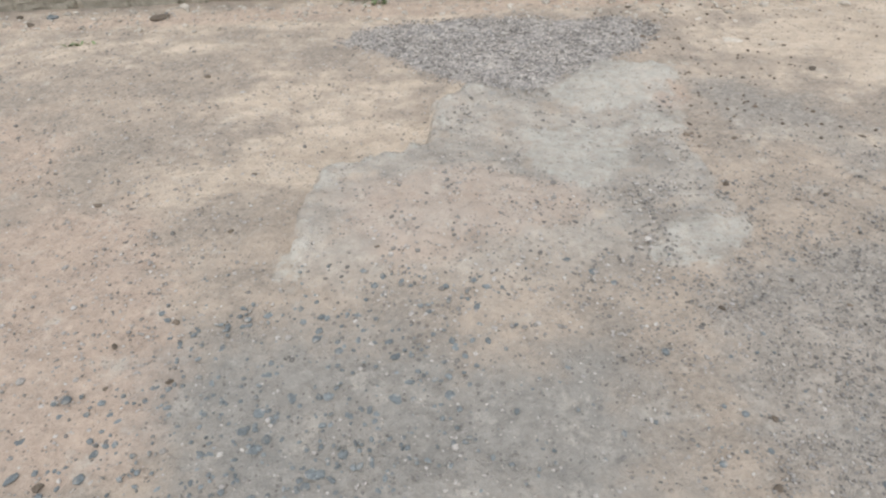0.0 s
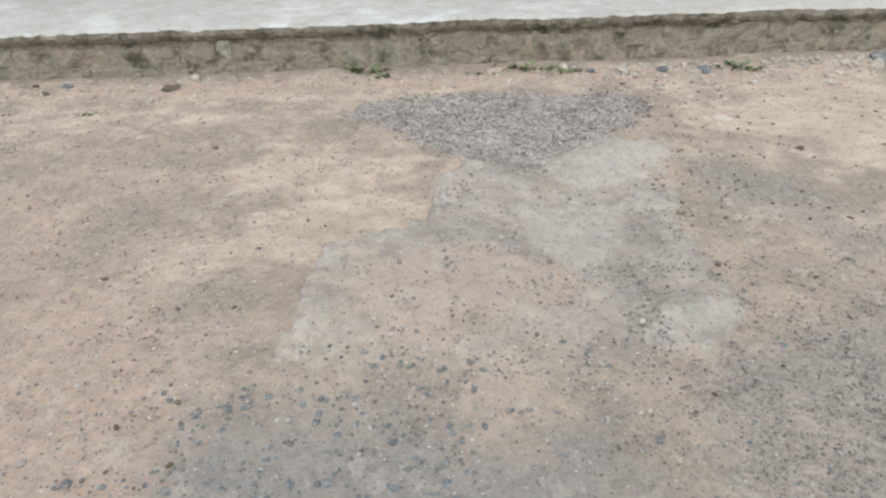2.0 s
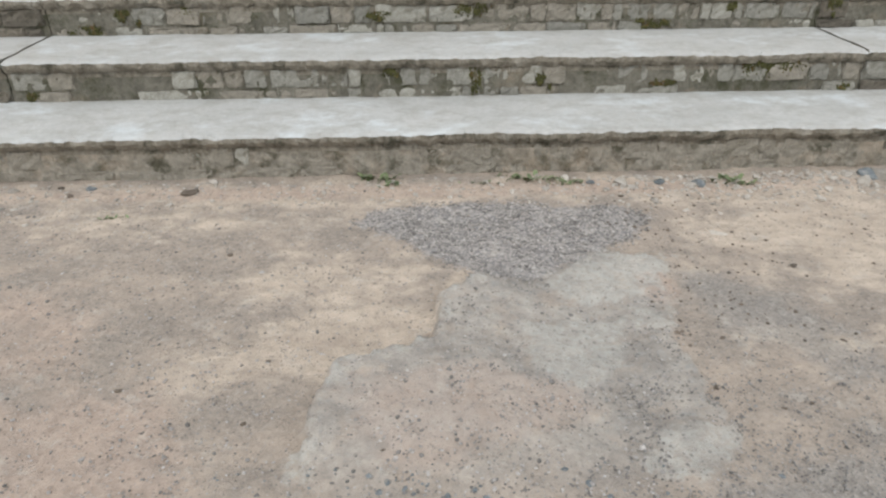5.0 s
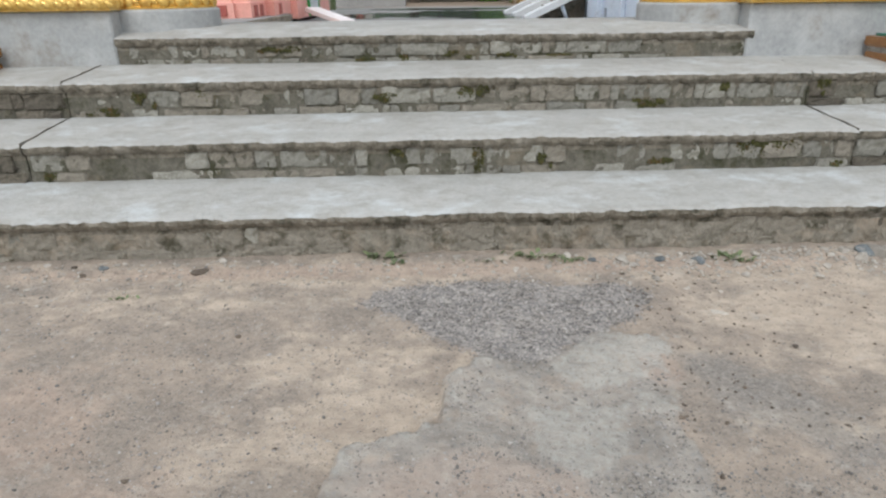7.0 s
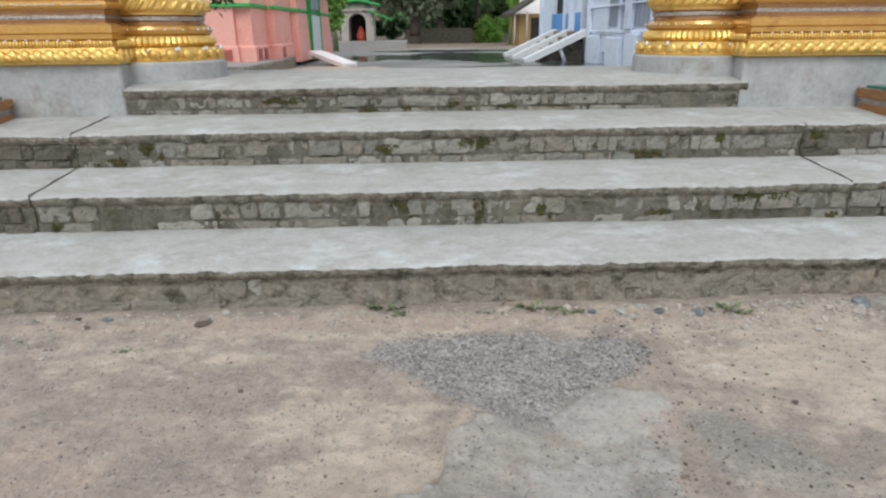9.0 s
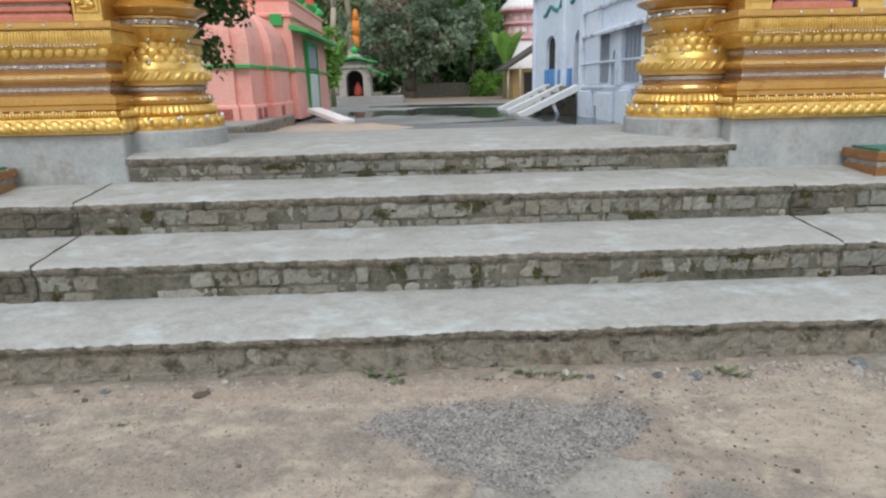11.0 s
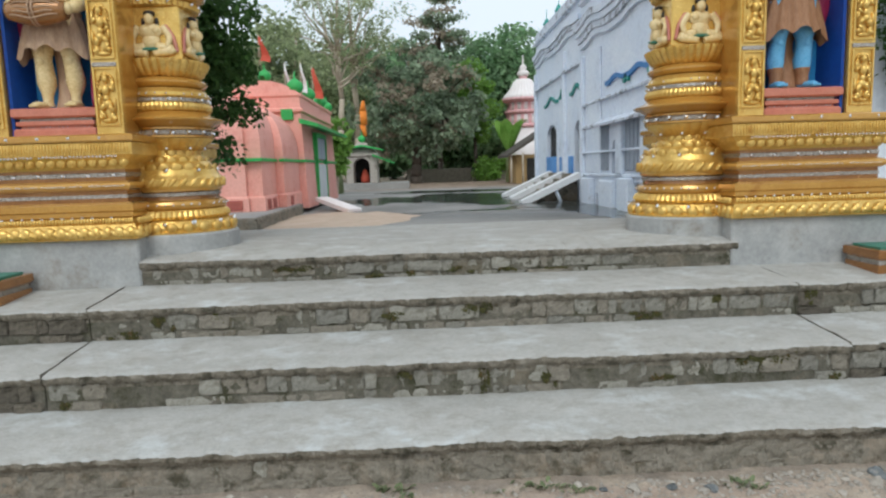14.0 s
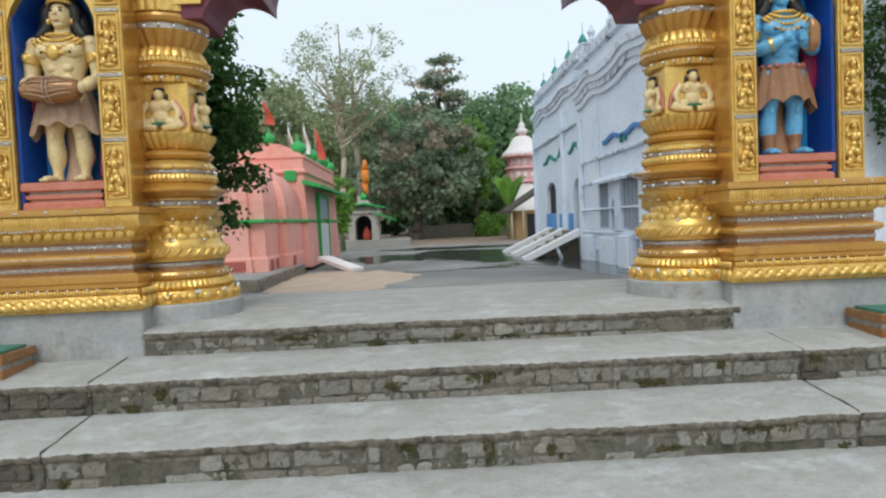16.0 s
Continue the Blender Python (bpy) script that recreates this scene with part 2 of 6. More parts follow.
# pale bare cement, crisp islands left by wear
PALE = [[(0.67, 1.36), (0.79, 1.38), (0.86, 1.31), (0.79, 1.24), (0.70, 1.17), (0.61, 1.15), (0.54, 1.24)],
        [(0.67, 2.28), (0.94, 2.23), (0.86, 2.02), (0.71, 1.95), (0.51, 1.93), (0.45, 2.04)],
        [(0.73, 1.89), (0.87, 1.90), (0.85, 1.80), (0.71, 1.81)],
        [(0.34, 1.82), (0.66, 1.83), (0.62, 1.60), (0.45, 1.52), (0.30, 1.62)],
        [(-0.37, 1.30), (-0.30, 1.31), (-0.31, 1.20), (-0.38, 1.22)]]
# pinkish dust: centre, half sizes, amount
PINK = [(-0.92, 1.15, 0.28, 0.36, 1.0), (-0.70, 0.88, 0.2, 0.2, 1.0), (0.12, 1.46, 0.34, 0.14, 1.0), (0.1, 2.82, 2.4, 0.08, 0.8), (-0.02, 1.3, 0.2, 0.1, 0.6), (-1.5, 1.7, 0.5, 0.5, 0.6), (0.85, 2.02, 0.08, 0.09, 1.0)]
# where loose sand lies: centre, half sizes, amount
SANDY = [(-0.18, 1.84, 0.26, 0.15, 1.2), (-0.50, 1.68, 0.26, 0.16, 0.9), (-0.45, 2.15, 0.34, 0.16, 0.8), (0.0, 2.2, 0.16, 0.06, 0.8), (-1.0, 2.55, 0.9, 0.16, 0.6), (0.0, 2.82, 2.6, 0.12, 0.9), (1.75, 2.4, 0.65, 0.42, 1.0), (1.30, 1.72, 0.28, 0.07, 0.8), (0.42, 1.38, 0.16, 0.05, 0.7), (0.2, 2.1, 0.08, 0.04, 0.9)]
# trodden grey gravel: a streak beside the cement and the dark corner near the road
GREY = [[(0.93, 2.16), (1.14, 2.12), (1.32, 1.88), (1.50, 1.50), (1.28, 1.52), (1.12, 1.68), (0.95, 1.90)],
        [(0.62, 1.12), (0.90, 1.22), (1.4, 1.30), (1.8, 1.0), (1.6, 0.62), (1.15, 0.45), (0.62, 0.58), (0.60, 0.80)]]
# bluish damp grit in the hollow
DAMP = [(-0.56, 1.00), (-0.30, 1.06), (-0.05, 1.02), (0.20, 0.92), (0.40, 0.98), (0.42, 0.60), (0.02, 0.45), (-0.42, 0.52), (-0.55, 0.8)]


def sandiness(x, y):
    w = x + 0.12 * nz(x, y, 1, 3), y + 0.08 * nz(x, y, 6, 4)
    return min(1, sum(a * math.exp(-((w[0] - cx) / rx) ** 2 - ((w[1] - cy) / ry) ** 2) for cx, cy, rx, ry, a in SANDY))


def patch_at(spots, x, y):
    return min(1, sum(a * smooth01(1.6, 0.4, math.hypot((x - cx) / rx, (y - cy) / ry)) for cx, cy, rx, ry, a in spots))


def soft(poly, x, y, w):
    """1 well inside the outline, 0 well outside, a half on it."""
    if not (min(p[0] for p in poly) - w < x < max(p[0] for p in poly) + w and min(p[1] for p in poly) - w < y < max(p[1] for p in poly) + w):
        return 0.0
    return min(1, max(0, 0.5 + 0.5 * signed(poly, x, y) / w))


for y in gy:
    for x in gx:
        z = ground_z(x, y)
        cm = gr = sd = pl = pk = gk = dp = 0.0
        if -3 < x < 3 and 0.2 < y < 3.1:
            wob = 0.035 * nz(x, y, 2, 9) + 0.02 * nz(x, y, 3, 25)
            cm = smooth01(-0.006, 0.012, signed(CEMENT, x, y) + wob) * smooth01(1.0, 1.4, y)
            gr = soft(GRAVEL, x, y, 0.07)
            sd = sandiness(x, y)
            pl = max(soft(q, x, y, 0.05) for q in PALE)
            gk = max(soft(q, x, y, 0.12) for q in GREY)
            dp = soft(DAMP, x, y, 0.16)
            pk = patch_at(PINK, x, y)
            rim = math.exp(-((signed(CEMENT, x, y) + wob - 0.025) / 0.03) ** 2) * smooth01(0.4, 0.12, x) * smooth01(1.25, 1.5, y)
            pl = max(pl, 0.5 * rim)
            z += 0.014 * rim * (0.5 + nz(x, y, 23, 30))
            edge = 0.008 + 0.042 * smooth01(0.5, 0.1, x) * smooth01(1.05, 1.3, y)
            z += edge * cm + 0.006 * smooth01(0.4, 0.6, pl + 3 * wob) + 0.010 * cm * abs(nz(x, y, 7, 14)) + 0.007 * gr * nz(x, y, 9, 45) - 0.006 * cm * max(0, nz(x, y, 4, 6) - 0.2) * 4
            z += 0.003 * nz(x, y, 8, 38) + 0.0045 * nz(x, y, 12, 21) + 0.005 * nz(x, y, 11, 9)
        verts.append((x, y, z))
        c_at.append(cm)
        g_at.append(gr)
        s_at.append(sd)
        p_at.append(pl)
        r_at.append(pk)
        k_at.append(gk)
        d_at.append(dp)
nxg = len(gx)
faces = [(j * nxg + i, j * nxg + i + 1, (j + 1) * nxg + i + 1, (j + 1) * nxg + i) for j in range(len(gy) - 1) for i in range(nxg - 1)]
gme = bpy.data.meshes.new("ground")
gme.from_pydata(verts, [], faces)
for nm, vals in (("cement", c_at), ("gravel", g_at), ("sandy", s_at), ("pale", p_at), ("pink", r_at), ("grey", k_at), ("damp", d_at)):
    at = gme.attributes.new(nm, "FLOAT", "POINT")
    at.data.foreach_set("value", vals)
gme.polygons.foreach_set("use_smooth", [True] * len(gme.polygons))
ground = tagged(new("ground", gme), "worn sandy dirt ground with patches of gravel and old cement", "ground", kind="structure")


def ground_material():
    m = bpy.data.materials.new("dirt_ground")
    m.use_nodes = True
    n, l = m.node_tree.nodes, m.node_tree.links
    p = n["Principled BSDF"]
    tc = n.new("ShaderNodeTexCoord")

    def tex(s, d=5, r=0.6, kind="ShaderNodeTexNoise", st=None):
        t = n.new(kind)
        t.inputs["Scale"].default_value = s
        if kind == "ShaderNodeTexNoise":
            t.inputs["Detail"].default_value, t.inputs["Roughness"].default_value = d, r
        v = tc.outputs["Object"]
        if st:
            mp = n.new("ShaderNodeMapping")
            mp.inputs["Scale"].default_value, mp.inputs["Rotation"].default_value = st, (0, 0, 0.35)
            l.new(v, mp.inputs[0])
            v = mp.outputs[0]
        l.new(v, t.inputs["Vector"])
        return t

    def ramp(f, lo, hi, a=0.0, b=1.0):
        r = n.new("ShaderNodeMapRange")
        for i, v in enumerate((lo, hi, a, b)):
            r.inputs[i + 1].default_value = v
        l.new(f, r.inputs[0])
        return r.outputs[0]

    def mixc(f, x, y, mode="MIX"):
        k = n.new("ShaderNodeMix")
        k.data_type, k.blend_type = "RGBA", mode
        for i, v in ((0, f), (6, x), (7, y)):
            if hasattr(v, "links"):
                l.new(v, k.inputs[i])
            else:
                k.inputs[i].default_value = v if i == 0 else (*v, 1)
        return k.outputs[2]

    def math2(op, a, b):
        k = n.new("ShaderNodeMath")
        k.operation = op
        for i, v in enumerate((a, b)):
            if hasattr(v, "links"):
                l.new(v, k.inputs[i])
            else:
                k.inputs[i].default_value = v
        return k.outputs[0]

    def attr(nm):
        a = n.new("ShaderNodeAttribute")
        a.attribute_name = nm
        return a.outputs["Fac"]

    big = tex(1.3, 4).outputs["Fac"]
    mid = tex(5, 7, 0.68, st=(0.85, 1.2, 1)).outputs["Fac"]
    flow = tex(8, 7, 0.66, st=(0.6, 1.5, 1)).outputs["Fac"]
    fine = tex(70, 5, 0.75).outputs["Fac"]
    rag = tex(10, 9, 0.72).outputs["Fac"]
    crumb = tex(34, 6, 0.75).outputs["Fac"]

    def worn(nm, k, width=0.07, src=None):
        """The field nm cut by noise into a patch with a ragged edge."""
        f = math2("ADD", attr(nm), math2("MULTIPLY", math2("SUBTRACT", src or rag, 0.5), k))
        return ramp(f, 0.5 - width, 0.5 + width)

    sand = mixc(ramp(math2("ADD", math2("MULTIPLY", flow, 0.6), math2("MULTIPLY", mid, 0.4)), 0.36, 0.62), (0.435, 0.343, 0.264), (0.645, 0.523, 0.408))
    grit = mixc(ramp(fine, 0.35, 0.7), (0.262, 0.214, 0.174), (0.44, 0.365, 0.296))
    grit = mixc(ramp(mid, 0.42, 0.60, 0.0, 0.75), grit, (0.50, 0.395, 0.308))
    loose = ramp(math2("ADD", attr("sandy"), math2("MULTIPLY", math2("SUBTRACT", math2("ADD", mid, flow), 1.0), 1.2)), 0.26, 0.72)
    col = mixc(loose, grit, sand)
    col = mixc(math2("MULTIPLY", worn("pink", 1.6, 0.2, mid), 0.65), col, mixc(ramp(crumb, 0.35, 0.65), (0.41, 0.298, 0.23), (0.57, 0.43, 0.338)))
    cem = mixc(ramp(mid, 0.38, 0.62), (0.312, 0.274, 0.236), (0.49, 0.43, 0.368))
    cem = mixc(ramp(crumb, 0.52, 0.64, 0.0, 0.6), cem, (0.33, 0.325, 0.305))
    cem = mixc(math2("MULTIPLY", worn("pink", 1.4, 0.2, mid), 0.7), cem, (0.485, 0.385, 0.315))
    col = mixc(math2("MULTIPLY", attr("cement"), ramp(rag, 0.36, 0.5, 0.25, 0.95)), col, cem)
    col = mixc(math2("MULTIPLY", worn("grey", 1.9, 0.22), 0.55), col, mixc(ramp(fine, 0.35, 0.65), (0.18, 0.17, 0.158), (0.385, 0.355, 0.318)))
    col = mixc(math2("MULTIPLY", worn("damp", 1.6, 0.3), 0.8), col, mixc(ramp(crumb, 0.35, 0.65), (0.205, 0.196, 0.182), (0.335, 0.31, 0.278)))
    col = mixc(math2("MULTIPLY", worn("pale", 2.1, 0.10), ramp(crumb, 0.38, 0.56, 0.15, 0.72)), col, mixc(ramp(mid, 0.35, 0.65), (0.42, 0.392, 0.346), (0.545, 0.51, 0.45)))
    chips = tex(75, kind="ShaderNodeTexVoronoi")
    csep = n.new("ShaderNodeSeparateColor")
    l.new(chips.outputs["Color"], csep.inputs[0])
    grav = mixc(csep.outputs[0], (0.17, 0.168, 0.172), (0.50, 0.45, 0.41))
    gm = worn("gravel", 1.5, 0.10)
    col = mixc(math2("MULTIPLY", gm, 0.8), col, grav)
    mott = tex(24, 6, 0.78).outputs["Fac"]
    col = mixc(ramp(mott, 0.36, 0.56, 0.26, 0.0), col, (0.155, 0.132, 0.11))
    col = mixc(ramp(rag, 0.56, 0.66, 0.0, 0.42), col, (0.57, 0.50, 0.425))
    # small dark grit pressed into the soil
    vo = tex(42, kind="ShaderNodeTexVoronoi")
    spot = ramp(vo.outputs["Distance"], 0.16, 0.30, 1.0, 0.0)
    sep = n.new("ShaderNodeSeparateColor")
    l.new(vo.outputs["Color"], sep.inputs[0])
    keep = ramp(sep.outputs[0], 0.62, 0.68)
    spots = math2("MULTIPLY", math2("MULTIPLY", spot, keep), ramp(tex(1.8, 4).outputs["Fac"], 0.4, 0.6, 0.1, 0.65))
    col = mixc(spots, col, (0.10, 0.09, 0.085))
    vo2 = tex(95, kind="ShaderNodeTexVoronoi")
    sep2 = n.new("ShaderNodeSeparateColor")
    l.new(vo2.outputs["Color"], sep2.inputs[0])
    s2 = math2("MULTIPLY", ramp(vo2.outputs["Distance"], 0.2, 0.36, 0.75, 0.0), ramp(sep2.outputs[1], 0.55, 0.62))
    col = mixc(s2, col, mixc(sep2.outputs[0], (0.12, 0.105, 0.095), (0.5, 0.44, 0.38)))
    col = mixc(1.0, col, (0.925, 0.937, 0.945), "MULTIPLY")
    # the court behind the gate: grey concrete, wet and dark in places
    geo = n.new("ShaderNodeSeparateXYZ")
    l.new(tc.outputs["Object"], geo.inputs[0])
    inside = ramp(geo.outputs[1], 6.5, 6.9)
    court = mixc(ramp(tex(0.5, 5).outputs["Fac"], 0.35, 0.65), (0.20, 0.19, 0.18), (0.33, 0.315, 0.295))
    dirt = ramp(geo.outputs[1], 30, 34)
    court = mixc(dirt, court, mixc(ramp(big, 0.4, 0.6), (0.20, 0.145, 0.10), (0.30, 0.22, 0.16)))
    wet = ramp(math2("ADD", tex(0.45, 7, 0.62, st=(0.35, 1.3, 1)).outputs["Fac"], ramp(geo.outputs[0], -1.5, 2.5, -0.09, 0.05)), 0.44, 0.52)
    wet = math2("MULTIPLY", wet, math2("MULTIPLY", ramp(geo.outputs[1], 12, 15), ramp(geo.outputs[1], 31, 28)))
    court = mixc(math2("MULTIPLY", wet, 0.92), court, (0.028, 0.032, 0.03))
    col = mixc(inside, col, court)
    l.new(col, p.inputs["Base Color"])
    l.new(ramp(math2("MULTIPLY", wet, inside), 0, 1, 0.93, 0.12), p.inputs["Roughness"])
    bp = n.new("ShaderNodeBump")
    bp.inputs["Distance"].default_value = 0.008
    l.new(ramp(math2("MULTIPLY", wet, inside), 0, 1, 0.7, 0.03), bp.inputs["Strength"])
    l.new(math2("ADD", math2("ADD", fine, math2("MULTIPLY", spots, 0.8)), math2("ADD", math2("MULTIPLY", s2, 0.7), math2("MULTIPLY", crumb, 2.2))), bp.inputs["Height"])
    l.new(bp.outputs[0], p.inputs["Normal"])
    return m


gme.materials.append(ground_material())

# ---- the steps ----
# name, front edge y, top z, foot z, left end, right end
STEPS = [("step_1", 2.965, 0.211, -0.06, -5.0, 5.0, 3.52), ("step_2", 3.485, 0.465, 0.19, -5.0, 5.0, 4.06),
         ("step_3", 4.03, 0.72, 0.44, -5.0, 5.0, 4.62), ("step_4", 4.575, 0.94, 0.69, -2.047, 2.28, 7.0)]
LIP = 0.056


def tread_rise(d, landing=False):
    """How far a tread has risen at d metres behind its front edge."""
    if landing:
        return float(np.interp(d, [0, 0.3, 0.8, 2.4], [0, 0.045, 0.04, -0.01]))
    return 0.042 * min(1, max(0, d / 0.54))


def step_piece(bm, x0, x1, y0, z1, z0, yb, seed, drop=0.0):
    n = max(2, int((x1 - x0) / 0.012))
    land = yb - y0 > 1
    path = [(y, z1 + tread_rise(y - y0, land)) for y in (yb + (y0 - yb) * k / 10 for k in range(10))] + [(y0 + 0.012, z1), (y0, z1 - 0.010), (y0 - 0.002, z1 - LIP * 0.6), (y0 + 0.012, z1 - LIP), (y0 + 0.03, z1 - LIP - 0.006)]
    nr = 8
    path += [(y0 + 0.03, z1 - LIP - 0.006 + (z0 - z1 + LIP + 0.006) * k / nr) for k in range(1, nr + 1)] + [(yb, z0)]
    rows = []
    for i in range(n + 1):
        x = x0 + (x1 - x0) * i / n
        bite = 0.018 * nz(x, seed, 0, 2.1) + 0.014 * nz(x, seed, 1, 15) + 0.007 * nz(x, seed, 4, 40) + 0.005 * nz(x, seed, 2, 75) + 0.018 * max(0, nz(x, seed, 3, 7) - 0.2) * 3
        row = []
        for k, (y, z) in enumerate(path):
            w = 1.0 if 9 <= k <= 13 else (0.6 if 13 < k < len(path) - 1 else 0.0)
            yy = y + bite * w + (0.010 * nz(x, z, seed, 14) + 0.008 * nz(x, z, seed, 40) if 9 < k < len(path) - 1 else 0)
            zz = z - drop + (0.006 * nz(x, y, seed, 2.5) + 0.002 * nz(x, y, seed, 14) if k < 12 else 0.014 * nz(x, seed, 5, 16) * (k < 15)) - (0.012 * abs(nz(x, seed, 6, 11)) if 9 < k < 12 else 0)
            row.append(bm.verts.new((x, yy, zz)))
        rows.append(row)
    for a, b in zip(rows, rows[1:]):
        for k in range(len(path) - 1):
            f = bm.faces.new((a[k], a[k + 1], b[k + 1], b[k]))
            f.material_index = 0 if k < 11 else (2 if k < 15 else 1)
            f.smooth = k < 9
    for row, flip in ((rows[0], 1), (rows[-1], 0)):
        f = bm.faces.new(row[::-1] if flip else row)
        f.material_index = 1


def stone_face(w, h, d, seed):
    """One rough block: a bulging front with chipped edges, 4 cm deep."""
    bm = bmesh.new()
    us, vs = (0, 0.05, 0.28, 0.52, 0.76, 0.95, 1), (0, 0.08, 0.35, 0.65, 0.92, 1)
    nx_, nz_ = len(us) - 1, len(vs) - 1
    g = []
    for j, v in enumerate(vs):
        r = []
        for i, u in enumerate(us):
            rim = i in (0, nx_) or j in (0, nz_)
            y = 0.010 if rim else -d + 0.010 * nz(u * 5, v * 4, seed, 1.7) + (0.006 if i in (1, nx_ - 1) and j in (1, nz_ - 1) else 0)
            r.append(bm.verts.new(((u - 0.5) * w + 0.012 * nz(seed, i, j, 1.3), y, v * h + 0.010 * nz(seed, j, i, 1.9))))
        g.append(r)
    for j in range(nz_):
        for i in range(nx_):
            bm.faces.new((g[j][i], g[j][i + 1], g[j + 1][i + 1], g[j + 1][i]))
    return bm


rng = random.Random(4)
steps = {}
for si, (nm, y0, z1, z0, xl, xr, yb) in enumerate(STEPS):
    bm = bmesh.new()
    if si in (1, 2):
        for k, (a, b, dr) in enumerate(((xl, -2.174, 0.004), (-2.160, 2.42, 0), (2.432, xr, 0.003))):
            step_piece(bm, a, b, y0 + (0.015 if k != 1 else 0), z1, z0, yb, si * 7 + k, dr)
    else:
        step_piece(bm, xl, xr, y0, z1, z0, yb, si * 7)
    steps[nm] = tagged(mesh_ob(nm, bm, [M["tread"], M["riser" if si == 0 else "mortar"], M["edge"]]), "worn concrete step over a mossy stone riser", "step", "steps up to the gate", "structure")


M["soil"] = mat("dark_soil", (0.15, 0.135, 0.11), (0.27, 0.25, 0.215), 20, 1.0, bump=0.8, fine=80)
for si, xc in ((1, -2.167), (2, -2.167), (1, 2.426)):
    nm, y0, z1, z0, xl, xr, yb = STEPS[si]
    bm = bmesh.new()
    rings = []
    for k in range(40):
        y = y0 + 0.012 + (yb - y0 - 0.03) * k / 39
        c, w = xc + 0.022 * nz(y, si, 3, 7), 0.002 + 0.003 * abs(nz(y, si, 8, 22))
        zt = z1 + tread_rise(y - y0)
        rings.append([(c - w, y, zt - 0.03), (c + w, y, zt - 0.03), (c + w * 0.9, y, zt + 0.005), (c - w * 0.9, y, zt + 0.005)])
    loft(bm, rings)
    part("joint_filling", bm, M["soil"], steps[nm], "dark soil caught in the joint")


def courses(si, x0, x1, proud, brown, plain=0.0):
    nm, y0, z1, z0, *_ = STEPS[si]
    z0 = z0 + (0.045 if si == 0 else 0.052)
    top = z1 - LIP - 0.004
    h1 = (top - z0) * 0.38
    for c, (za, zb, wmin, wmax) in enumerate(((z0, z0 + h1, 0.12, 0.32), (z0 + h1 + 0.004, top + 0.006, 0.09, 0.22))):
        x = x0
        while x < x1 - 0.05:
            w = min(rng.uniform(wmin, wmax) * rng.choice((0.6, 1.0, 1.2, 1.6)), x1 - x)
            if rng.random() > 0.10:
                ob = part("stone_block", stone_face(w - 0.005, zb - za - rng.uniform(0.0, 0.012), proud * rng.uniform(-0.8, 1.8), rng.uniform(0, 90)),
                          M["laterite"] if rng.random() < brown else M["riser" if rng.random() < plain else "block"], steps[nm])
                ob.location = (x + w / 2, y0 + 0.030 + rng.uniform(-0.006, 0.006), za)
                ob.rotation_euler = (0, rng.uniform(-0.02, 0.02), rng.uniform(-0.03, 0.03))
            x += w



# ---- the gate: two piers with niches, round columns, a scalloped arch ----
GATE = (("left", -1, 0.05, -1.99), ("right", 1, 0.14, 2.14))
TOP = 3.95
stud_mesh = bmesh.new()
bmesh.ops.create_icosphere(stud_mesh, subdivisions=1, radius=1)


def studs(points, r, parent):
    """A row of small round mirrors set into a moulding."""
    bm = bmesh.new()
    q = random.Random(int(1000 * points[0][2]))
    for p in points:
        if q.random() < 0.10:
            continue
        t = stud_mesh.copy()
        k = r * q.uniform(0.85, 1.15)
        merge(bm, t, Matrix.Translation(Vector(p) + Vector((0, 0, q.uniform(-0.3, 0.3) * r))) @ Matrix.Diagonal((k, k * 0.7, k, 1)))
    return tagged(part("mirror_studs", bm, M["mirror"], parent, "row of small round mirrors"), kind="stuff")


def petals_row(bm, a, b, z0, z1, out, n, lean=0.0):
    """A row of bulging carved leaves along a straight front from a to b."""
    a, b = Vector(a), Vector(b)
    w = (b - a).length / n
    side = (b - a).normalized()
    for i in range(n):
        c = a + (b - a) * ((i + 0.5) / n)
        c.z = (z0 + z1) / 2
        m = Matrix(((side.x, 0, 0, 0), (side.y, 1, 0, 0), (0, 0, 1, 0), (0, 0, 0, 1))) if abs(side.x) > 0.5 else Matrix.Rotation(radians(90), 4, "Z")
        ball(bm, c, (w * 0.52, out, (z1 - z0) * 0.55), 8, 5, m=m @ Matrix.Rotation(lean, 4, "Y"))
    return bm


